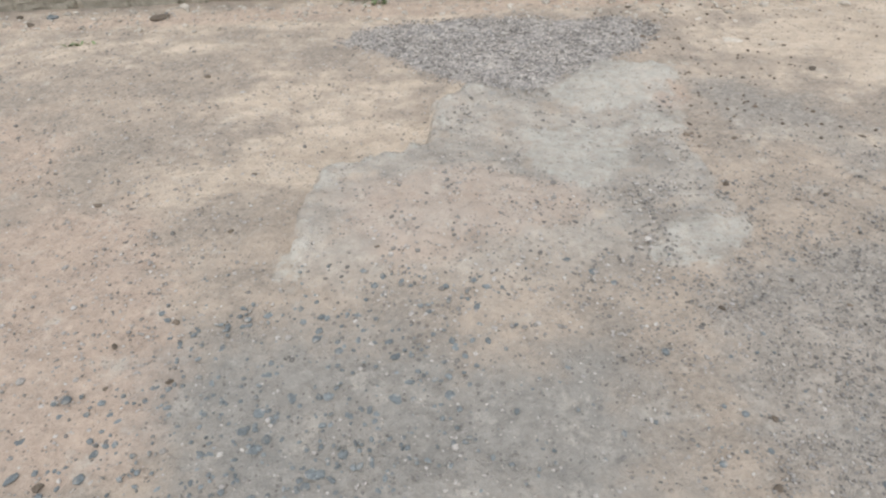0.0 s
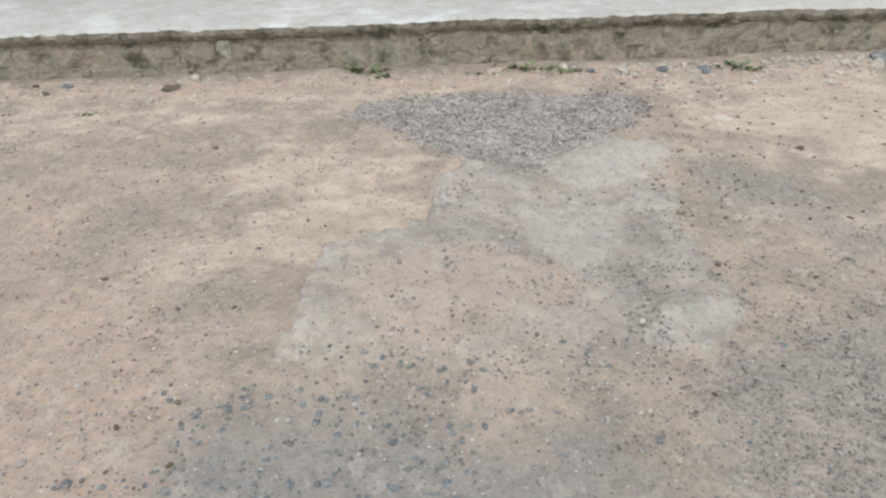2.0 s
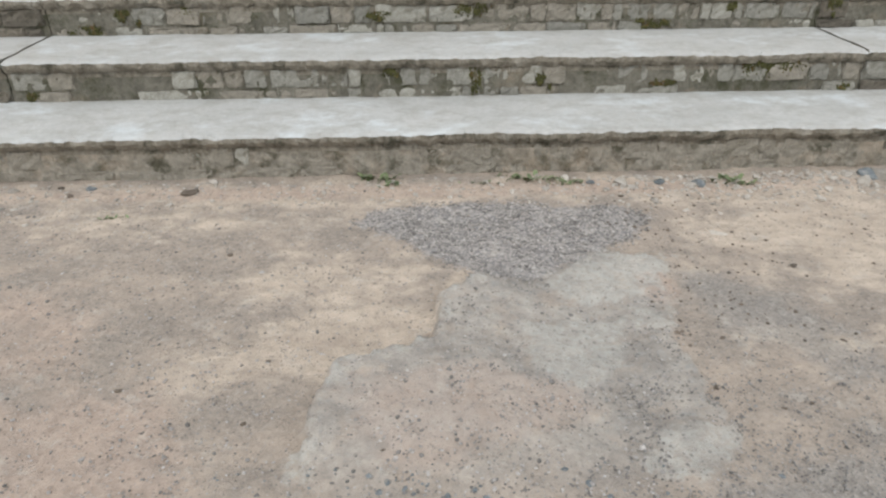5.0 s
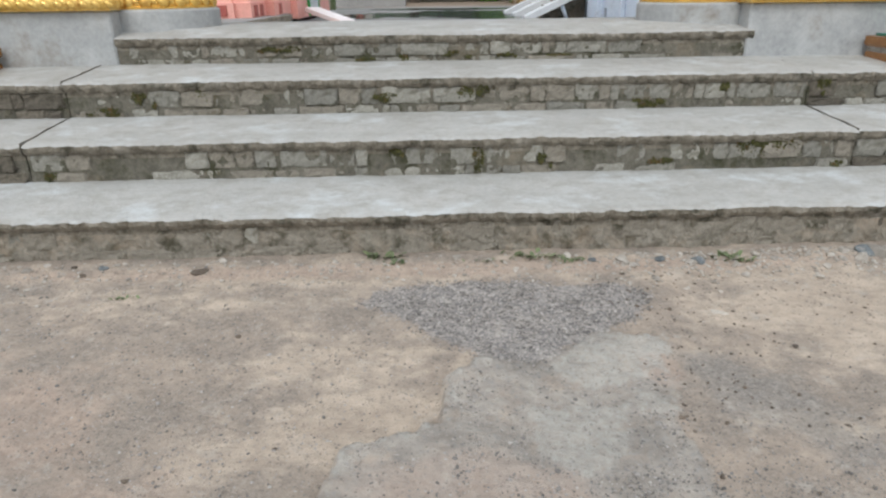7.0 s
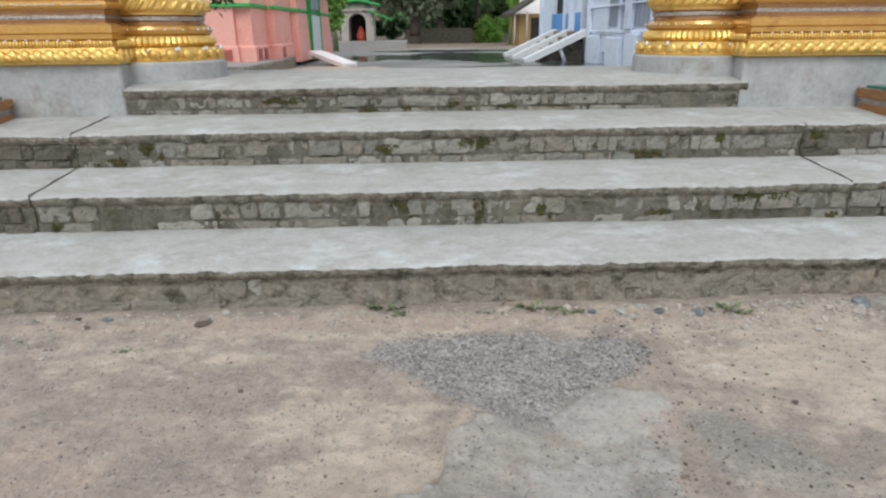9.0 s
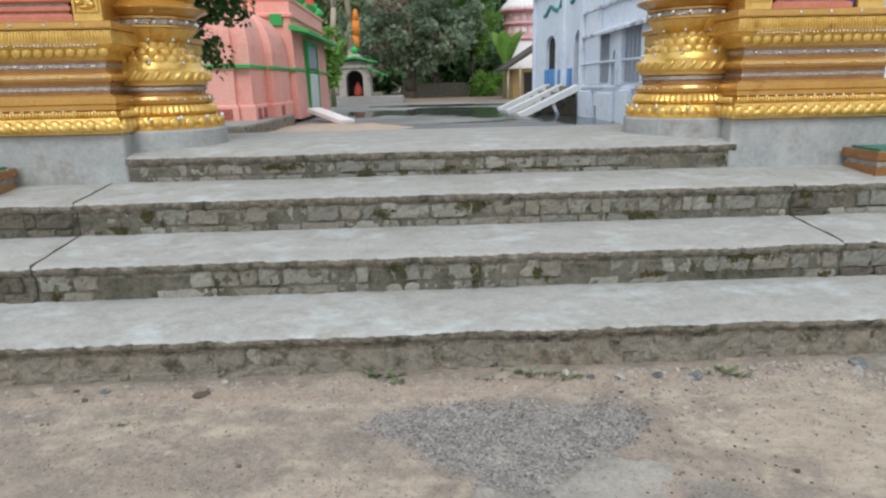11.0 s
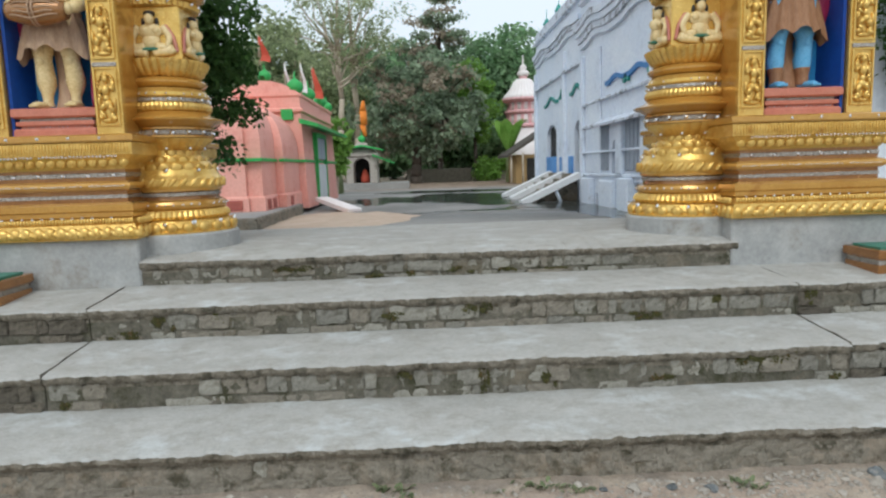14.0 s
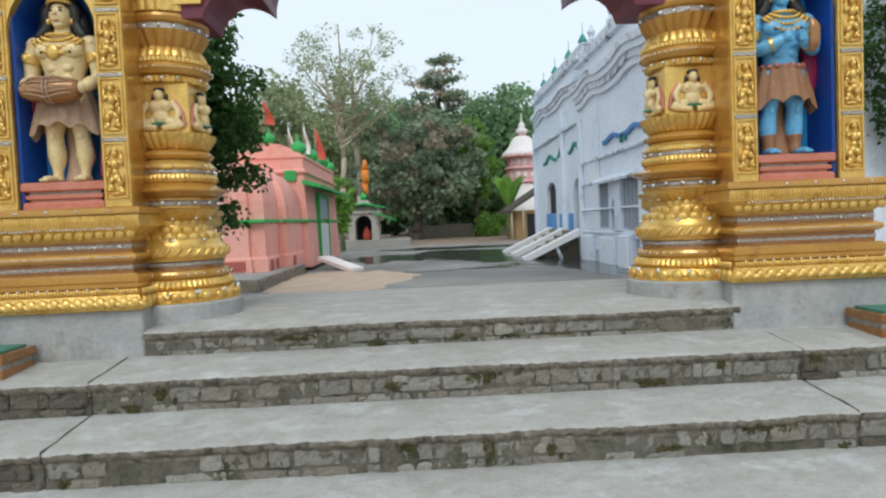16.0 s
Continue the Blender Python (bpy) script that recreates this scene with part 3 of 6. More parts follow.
def relief(bm, cx, y, z0, z1, w, rr):
    """A cast relief: a raised rim, a scroll of foliage and a rounded dancing shape inside."""
    h, f = z1 - z0, rr.choice((-1, 1))
    for xa, xb, za, zb in ((-0.5, -0.42, 0, 1), (0.42, 0.5, 0, 1), (-0.42, 0.42, 0, 0.035), (-0.42, 0.42, 0.965, 1)):
        box(bm, cx + xa * w, cx + xb * w, y - 0.016, y + 0.002, z0 + za * h, z0 + zb * h, 0.003)

    def pt(u, v, d=0.012):
        return (cx + f * u * w, y - d, z0 + v * h)
    for k in range(13):
        a = math.pi * (0.05 + 0.9 * k / 12)
        ball(bm, pt(0.36 * math.cos(a), 0.62 + 0.28 * math.sin(a), 0.006), (w * 0.07, 0.014, w * 0.08), 6, 4)
    for u, v, rx, rz, dd in ((0, 0.80, 0.13, 0.075, 0.02), (0, 0.87, 0.16, 0.035, 0.012), (0.02, 0.61, 0.17, 0.10, 0.018), (0.0, 0.47, 0.13, 0.075, 0.014), (-0.04, 0.37, 0.2, 0.075, 0.018),
                             (0.28, 0.16, 0.12, 0.05, 0.01), (-0.28, 0.13, 0.13, 0.05, 0.01), (0.0, 0.09, 0.34, 0.04, 0.008), (0.33, 0.42, 0.08, 0.09, 0.008), (-0.34, 0.36, 0.07, 0.12, 0.008)):
        ball(bm, pt(u, v, dd * 0.5), (rx * w, dd + 0.012, rz * h), 9, 6)
    for a, b, r0, r1 in (((0.16, 0.68), (0.33, 0.55), 0.065, 0.05), ((0.33, 0.55), (0.18, 0.46), 0.05, 0.045), ((-0.16, 0.68), (-0.34, 0.60), 0.065, 0.05), ((-0.34, 0.60), (-0.27, 0.80), 0.05, 0.045),
                         ((0.08, 0.38), (0.28, 0.27), 0.09, 0.065), ((0.28, 0.27), (0.10, 0.13), 0.065, 0.05), ((-0.12, 0.36), (-0.24, 0.22), 0.09, 0.065), ((-0.24, 0.22), (-0.12, 0.09), 0.065, 0.05)):
        limb(bm, pt(*a), pt(*b), r0 * w * 1.5, r1 * w * 1.5, 7)
    return bm


def gate_pier(tag, s, c):
    def xs(d0, d1):
        return sorted((c + s * d0, c + s * d1))
    rr = random.Random(11 + s)
    ob = empty("gate_pier", "gold-painted gate pier with a blue niche on a grey cement plinth", "gate pier", "gate piers")
    # plinth
    x0, x1 = xs(2.10, 3.55)
    bm = bmesh.new()
    box(bm, x0, x1, 4.59, 6.5, 0.66, 1.11, 0.012)
    part("plinth", bm, M["cement"], ob, "grey cement plinth", True).data.polygons.foreach_set("use_smooth", [False] * 26)
    x0, x1 = xs(2.16, 3.20)
    y0, y1 = 4.63, 6.3
    bands = [("lotus_band", "gold", [(0.085, 1.11), (0.09, 1.14), (0.06, 1.20), (0.035, 1.255)]),
             ("lower_moulding", "ochre", [(0.03, 1.255), (0.045, 1.27), (0.045, 1.30), (0.055, 1.31), (0.055, 1.355), (0.02, 1.37)]),
             ("recessed_band", "copper", [(0.0, 1.37), (0.0, 1.45)]),
             ("round_moulding", "ochre", [(0.01, 1.45), (0.035, 1.465), (0.042, 1.485), (0.035, 1.505), (0.005, 1.52)]),
             ("frieze", "copper", [(-0.005, 1.52), (-0.005, 1.60)]),
             ("cove", "gold", [(0.0, 1.60), (0.02, 1.63), (0.06, 1.665), (0.085, 1.69)]),
             ("ledge_fascia", "gold", [(0.085, 1.69), (0.10, 1.70), (0.10, 1.785), (0.09, 1.79)]),
             ("ledge_top", "ochre", [(0.115, 1.79), (0.12, 1.80), (0.12, 1.832), (0.11, 1.84)])]
    for nm, mt, prof in bands:
        bm = bmesh.new()
        mould(bm, x0, x1, y0, y1, prof)
        if nm == "lotus_band":
            petals_row(bm, (x0 - 0.08, y0 - 0.082, 0), (x1 + 0.08, y0 - 0.082, 0), 1.115, 1.205, 0.026, 15, 0.75 * s)
            petals_row(bm, (x0 - 0.03, y0 - 0.088, 0), (x1 + 0.13, y0 - 0.088, 0), 1.13, 1.175, 0.030, 15, -0.7 * s)
            petals_row(bm, (x0 - 0.05, y0 - 0.055, 0), (x1 + 0.05, y0 - 0.055, 0), 1.215, 1.26, 0.014, 52)
            xi = x0 - 0.08 if s > 0 else x1 + 0.08
            petals_row(bm, (xi, y0 - 0.06, 0), (xi, y0 + 1.0, 0), 1.115, 1.205, 0.026, 14)
            petals_row(bm, (xi, y0 - 0.05, 0), (xi, y0 + 1.0, 0), 1.215, 1.26, 0.014, 48)
        if nm == "ledge_fascia":
            for i in range(60):
                xx = x0 - 0.095 + (x1 - x0 + 0.19) * (i + 0.5) / 60
                ball(bm, (xx, y0 - 0.10, 1.745), (0.0085, 0.010, 0.048), 6, 4)
        if nm == "cove":
            petals_row(bm, (x0 - 0.05, y0 - 0.05, 0), (x1 + 0.05, y0 - 0.05, 0), 1.615, 1.685, 0.020, 16, 0.6)
        part(nm, bm, M[mt], ob)
    w = x1 - x0
    for za, zb, dd in ((1.395, 1.425, 0.004), (1.545, 1.58, -0.001)):
        bm = bmesh.new()
        mould(bm, x0, x1, y0, y1, [(dd - 0.004, za), (dd, za + 0.004), (dd, zb - 0.004), (dd - 0.004, zb)])
        part("mirror_strip", bm, M["chip"], ob, "strip of small mirror chips")
    for zz, dd, n_, r in ((1.485, 0.043, 54, 0.007), (1.69, 0.098, 40, 0.009), (1.262, 0.046, 15, 0.011), (1.562, 0.003, 6, 0.014), (1.815, 0.121, 5, 0.012)):
        studs([(x0 + w * (i + 0.5) / n_, y0 - dd, zz) for i in range(n_)], r, ob)
    # body with the niche cut out: back, two cheeks, the arched head
    a0, a1 = xs(2.33, 2.94)
    cx, rad = (a0 + a1) / 2, (a1 - a0) / 2
    b0, b1 = xs(2.155, 3.14)
    for q in ((b0, a0, 4.66), (a1, b1, 4.66), (a0, a1, 5.02)):
        bm = bmesh.new()
        box(bm, q[0], q[1], q[2], 6.2, 1.835, TOP)
        part("pier_body", bm, M["ochre"], ob, "smooth ochre-gold pier body")
    bm = bmesh.new()
    box(bm, a0, a1, 4.99, 5.017, 1.84, 3.6)
    part("niche_back", bm, M["skyblue"], ob, "bright blue niche back")
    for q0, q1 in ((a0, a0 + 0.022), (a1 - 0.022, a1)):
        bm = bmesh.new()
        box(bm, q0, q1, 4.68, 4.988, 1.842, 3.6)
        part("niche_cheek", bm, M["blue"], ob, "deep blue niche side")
    bm = bmesh.new()
    spring, seg = 3.12, 14
    arc = [(cx + rad * math.cos(math.pi * i / seg), spring + rad * 1.05 * math.sin(math.pi * i / seg)) for i in range(seg + 1)]
    loft(bm, [[(xa, 4.64, za), (xa, 4.70, za), (xa, 4.70, TOP), (xa, 4.64, TOP)] for xa, za in arc])
    part("niche_arch", bm, M["gold"], ob, "gold arched niche head")
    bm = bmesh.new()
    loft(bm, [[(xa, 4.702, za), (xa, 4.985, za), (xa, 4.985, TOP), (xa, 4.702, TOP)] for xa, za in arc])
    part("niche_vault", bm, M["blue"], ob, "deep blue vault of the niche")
    for d0, d1 in ((2.14, 2.33), (2.94, 3.13)):
        p0, p1 = xs(d0, d1)
        bm = bmesh.new()
        box(bm, p0, p1, 4.625, 4.68, 1.842, TOP, 0.006)
        pil = part("pilaster", bm, M["gold"], ob, "gold pilaster with carved panels")
        z = 1.90
        while z < TOP - 0.3:
            bm = bmesh.new()
            relief(bm, (p0 + p1) / 2, 4.624, z, z + 0.40, p1 - p0 - 0.03, rr)
            bm2 = bmesh.new()
            part("relief_panel", bm, M["gold"], pil, "carved gold relief panel")
            box(bm2, p0 + 0.012, p1 - 0.012, 4.612, 4.626, z + 0.405, z + 0.435, 0.003)
            part("mirror_strip", bm2, M["chip"], pil, "narrow strip of mirror chips")
            z += 0.455
    bm = bmesh.new()
    box(bm, b0 - 0.08, b1 + 0.08, 4.56, 6.3, TOP, TOP + 0.18, 0.02)
    part("pier_cap", bm, M["ochre"], ob)
    # pedestal of the statue
    ped = empty("statue_pedestal", "pink-red painted stepped pedestal standing in a blue niche", "pedestal", "statue pedestals")
    for nm, mt, prof in (("lower_slab", "pedestal", [(0.0, 1.842), (0.0, 1.885), (-0.012, 1.90)]), ("lower_groove", "pedestal", [(-0.035, 1.90), (-0.035, 1.918)]), ("middle_slab", "pedestal", [(-0.018, 1.918), (-0.012, 1.924), (-0.012, 1.946), (-0.018, 1.952)]),
                         ("middle_band", "chip", [(-0.032, 1.952), (-0.032, 1.972)]), ("upper_slab", "pedestal", [(-0.012, 1.972), (0.008, 1.984), (0.008, 2.03), (-0.004, 2.04)])):
        bm = bmesh.new()
        mould(bm, a0 + 0.02, a1 - 0.02, 4.66, 4.97, prof)
        part(nm, bm, M[mt], ped, "band with mirror chips" if nm == "middle_band" else "")
    studs([(a0 + 0.08 + (a1 - a0 - 0.16) * i / 15, 4.692, 1.909) for i in range(16)], 0.006, ped)
    return cx


def gate_column(cx, s):
    cy = 5.2
    k = 0.95

    def zz(z):
        return z if z < 1.64 else 1.64 + 0.945 * (z - 1.64)
    ob = empty("gate_column", "round gold-painted column with ringed mouldings and mirror studs", "column", "gate columns")
    bm = bmesh.new()
    lathe(bm, cx, cy, [(0.47, 0.88), (0.47, 1.095), (0.455, 1.11)], 48)
    part("round_plinth", bm, M["cement"], ob, "round grey cement plinth")
    R = [("lotus_base", "gold", [(0.475, 1.108), (0.478, 1.12), (0.455, 1.135), (0.465, 1.16), (0.44, 1.20), (0.405, 1.215)], 0, 0),
         ("bead_base", "gold", [(0.405, 1.215), (0.425, 1.235), (0.41, 1.27), (0.39, 1.285)], 60, 0.010),
         ("bead_ring", "ochre", [(0.385, 1.285), (0.405, 1.30), (0.41, 1.325), (0.40, 1.345), (0.37, 1.36)], 0, 0),
         ("lower_neck", "copper", [(0.355, 1.36), (0.35, 1.385)], 0, 0),
         ("neck_mirrors", "chip", [(0.362, 1.385), (0.365, 1.39), (0.365, 1.41), (0.362, 1.415)], 0, 0),
         ("neck_ring", "ochre", [(0.352, 1.415), (0.375, 1.425), (0.375, 1.44)], 0, 0),
         ("leaf_band", "gold", [(0.375, 1.44), (0.395, 1.465), (0.395, 1.515), (0.372, 1.54)], 0, 0),
         ("bell", "gold", [(0.372, 1.54), (0.355, 1.565), (0.345, 1.595), (0.30, 1.64), (0.255, 1.675), (0.235, 1.705), (0.23, 1.74)], 0, 0),
         ("flare", "gold", [(0.235, 1.74), (0.255, 1.76), (0.31, 1.815), (0.325, 1.835)], 22, 0.014),
         ("band_lip", "ochre", [(0.32, 1.835), (0.345, 1.84), (0.345, 1.855), (0.325, 1.86)], 0, 0),
         ("mirror_band", "chip", [(0.325, 1.86), (0.328, 1.865), (0.328, 1.895), (0.325, 1.90)], 0, 0),
         ("band_top", "ochre", [(0.325, 1.90), (0.345, 1.905), (0.345, 1.92), (0.33, 1.925)], 0, 0),
         ("disc", "ochre", [(0.335, 1.925), (0.37, 1.945), (0.43, 1.972), (0.436, 1.984), (0.42, 1.992), (0.355, 2.015), (0.325, 2.045)], 0, 0),
         ("cushion", "gold", [(0.315, 2.045), (0.335, 2.06), (0.34, 2.085), (0.33, 2.11), (0.312, 2.12)], 56, 0.006),
         ("cushion_mirrors", "chip", [(0.312, 2.12), (0.318, 2.125), (0.318, 2.15), (0.312, 2.155)], 0, 0),
         ("cushion_top", "gold", [(0.312, 2.155), (0.328, 2.17), (0.325, 2.195), (0.285, 2.235)], 0, 0),
         ("collar", "ochre", [(0.265, 2.235), (0.30, 2.25), (0.322, 2.272), (0.322, 2.285), (0.30, 2.305), (0.265, 2.32)], 0, 0),
         ("lotus_bowl", "gold", [(0.25, 2.32), (0.285, 2.345), (0.325, 2.41), (0.335, 2.435), (0.335, 2.445), (0.30, 2.455)], 34, 0.013),
         ("bead_capital", "gold", [(0.25, 2.85), (0.285, 2.862), (0.29, 2.90), (0.275, 2.915)], 40, 0.012),
         ("torus", "ochre", [(0.275, 2.915), (0.315, 2.93), (0.338, 2.965), (0.338, 2.985), (0.32, 3.01)], 0, 0),
         ("torus_beads", "gold", [(0.315, 3.01), (0.325, 3.02), (0.322, 3.05), (0.30, 3.065)], 60, 0.008),
         ("dome_petals", "gold", [(0.30, 3.065), (0.29, 3.10), (0.265, 3.14), (0.25, 3.15)], 26, 0.012),
         ("petal_collar", "ochre", [(0.245, 3.15), (0.265, 3.18), (0.305, 3.25), (0.31, 3.27)], 22, 0.02),
         ("upper_mirrors", "chip", [(0.315, 3.27), (0.32, 3.275), (0.32, 3.315), (0.315, 3.32)], 0, 0),
         ("upper_torus", "ochre", [(0.315, 3.32), (0.34, 3.335), (0.35, 3.365), (0.34, 3.39), (0.315, 3.40)], 0, 0),
         ("scroll_band", "gold", [(0.315, 3.40), (0.335, 3.41), (0.335, 3.49), (0.32, 3.50)], 28, 0.012),
         ("capital_mirrors", "chip", [(0.335, 3.50), (0.37, 3.52), (0.39, 3.58), (0.385, 3.60)], 0, 0),
         ("capital", "gold", [(0.385, 3.60), (0.40, 3.62), (0.40, 3.70), (0.41, 3.95)], 24, 0.012)]
    for nm, mt, prof, lobes, amp in R:
        bm = bmesh.new()
        lathe(bm, cx, cy, [(k * r, zz(z)) for r, z in prof], lobes * 4 if lobes else 48, lobes=lobes, amp=amp, smooth=True)
        p = part(nm, bm, M[mt], ob)
        p.data.set_sharp_from_angle(angle=radians(28))
    rr = random.Random(5)
    for z, r, n_, q in ((1.325, 0.412, 40, 0.009), (1.88, 0.33, 16, 0.019), (2.137, 0.32, 20, 0.015), (2.18, 0.329, 30, 0.010), (2.89, 0.302, 18, 0.016), (3.295, 0.322, 18, 0.019), (3.55, 0.383, 22, 0.017), (1.19, 0.462, 13, 0.020), (1.58, 0.352, 9, 0.020), (1.755, 0.262, 9, 0.015), (2.97, 0.34, 44, 0.008)):
        studs([(cx + (k * r + 0.004) * math.cos(a), cy + (k * r + 0.004) * math.sin(a), zz(z)) for a in (2 * math.pi * (i + rr.uniform(-0.08, 0.08)) / n_ for i in range(n_))], q, ob)
    for nm, z, r, n_, size, lean in (("rope_band", 1.49, 0.395, 30, (0.020, 0.018, 0.052), 0.75), ("base_leaves", 1.155, 0.46, 24, (0.046, 0.022, 0.040), 0.35), ("bell_scales", 1.60, 0.342, 22, (0.046, 0.008, 0.038), 0.0), ("bell_scales", 1.655, 0.283, 20, (0.040, 0.008, 0.036), 0.0), ("neck_scales", 1.715, 0.233, 20, (0.034, 0.007, 0.034), 0.0)):
        bm = bmesh.new()
        for i in range(n_):
            a = 2 * math.pi * i / n_
            ball(bm, (cx + k * r * math.cos(a), cy + k * r * math.sin(a), zz(z)), size, 8, 5, m=Matrix.Rotation(a + math.pi / 2, 4, "Z") @ Matrix.Rotation(lean, 4, "Y"))
        part(nm, bm, M["gold"], ob, "row of carved gold leaves")
    # the square block with seated figures in relief
    bm = bmesh.new()
    box(bm, cx - 0.215, cx + 0.215, cy - 0.215, cy + 0.215, zz(2.45), zz(2.855), 0.008)
    blk = part("panel_block", bm, M["gold"], ob, "square block with painted relief panels")
    inner = -s
    for m in (Matrix.Translation((cx, cy - 0.216, zz(2.46))), Matrix.Translation((cx + inner * 0.216, cy, zz(2.46))) @ Matrix.Rotation(radians(90) * inner, 4, "Z")):
        bm = bmesh.new()
        for sx in (-1, 1):
            tube(bm, [m @ Vector((sx * 0.04, -0.012, 0.075)), m @ Vector((sx * 0.155, -0.02, 0.055)), m @ Vector((sx * 0.02, -0.035, 0.028))], [0.042, 0.034, 0.024], 0, 8, 0.7)
            tube(bm, [m @ Vector((sx * 0.085, -0.006, 0.225)), m @ Vector((sx * 0.135, -0.012, 0.15)), m @ Vector((sx * 0.12, -0.03, 0.075))], [0.028, 0.026, 0.018], 0, 8, 0.7)
            tube(bm, [m @ Vector((sx * 0.11, 0.0, 0.235)), m @ Vector((sx * 0.162, -0.004, 0.15)), m @ Vector((sx * 0.185, -0.006, 0.04))], [0.012, 0.014, 0.014], 1, 6)
            ball(bm, m @ Vector((sx * 0.04, -0.022, 0.20)), (0.034, 0.018, 0.028), 8, 6, 0)
            ball(bm, m @ Vector((sx * 0.05, 0.0, 0.26)), (0.016, 0.014, 0.035), 8, 6, 2)
        ball(bm, m @ Vector((0, -0.005, 0.195)), (0.092, 0.03, 0.058), 12, 8, 0)
        ball(bm, m @ Vector((0, -0.005, 0.115)), (0.07, 0.03, 0.065), 12, 8, 0)
        ball(bm, m @ Vector((0, -0.02, 0.28)), (0.036, 0.036, 0.045), 10, 8, 0)
        ball(bm, m @ Vector((0, -0.012, 0.318)), (0.045, 0.03, 0.024), 8, 6, 2)
        ball(bm, m @ Vector((0, -0.03, 0.062)), (0.075, 0.02, 0.014), 8, 6, 3)
        part("relief_figure", bm, [M["cream"], M["rose"], M["black"], M["greenpaint"]], blk, "small seated figure in painted relief")


M["cream"] = mat("cream_statue_paint", (0.78, 0.58, 0.27), (0.88, 0.71, 0.39), 8, 0.28, bump=0.1)
M["rose"] = mat("rose_paint", (0.52, 0.16, 0.13), (0.66, 0.30, 0.22), 8, 0.5, bump=0.1)
M["black"] = mat("black_paint", (0.012, 0.011, 0.01), (0.03, 0.026, 0.022), 8, 0.5, bump=0.1)
M["lightblue"] = mat("light_blue_statue_paint", (0.13, 0.44, 0.74), (0.21, 0.54, 0.82), 8, 0.3, bump=0.1)
M["brownskirt"] = mat("tawny_brown_paint", (0.26, 0.11, 0.045), (0.42, 0.22, 0.11), 18, 0.6, bump=0.3, stretch=(3, 3, 0.6))
M["greyskirt"] = mat("dusty_rose_cloth_paint", (0.34, 0.20, 0.13), (0.55, 0.38, 0.24), 18, 0.6, bump=0.3, stretch=(3, 3, 0.6))
M["scarf"] = mat("crimson_paint", (0.28, 0.015, 0.06), (0.40, 0.03, 0.10), 8, 0.5, bump=0.1)


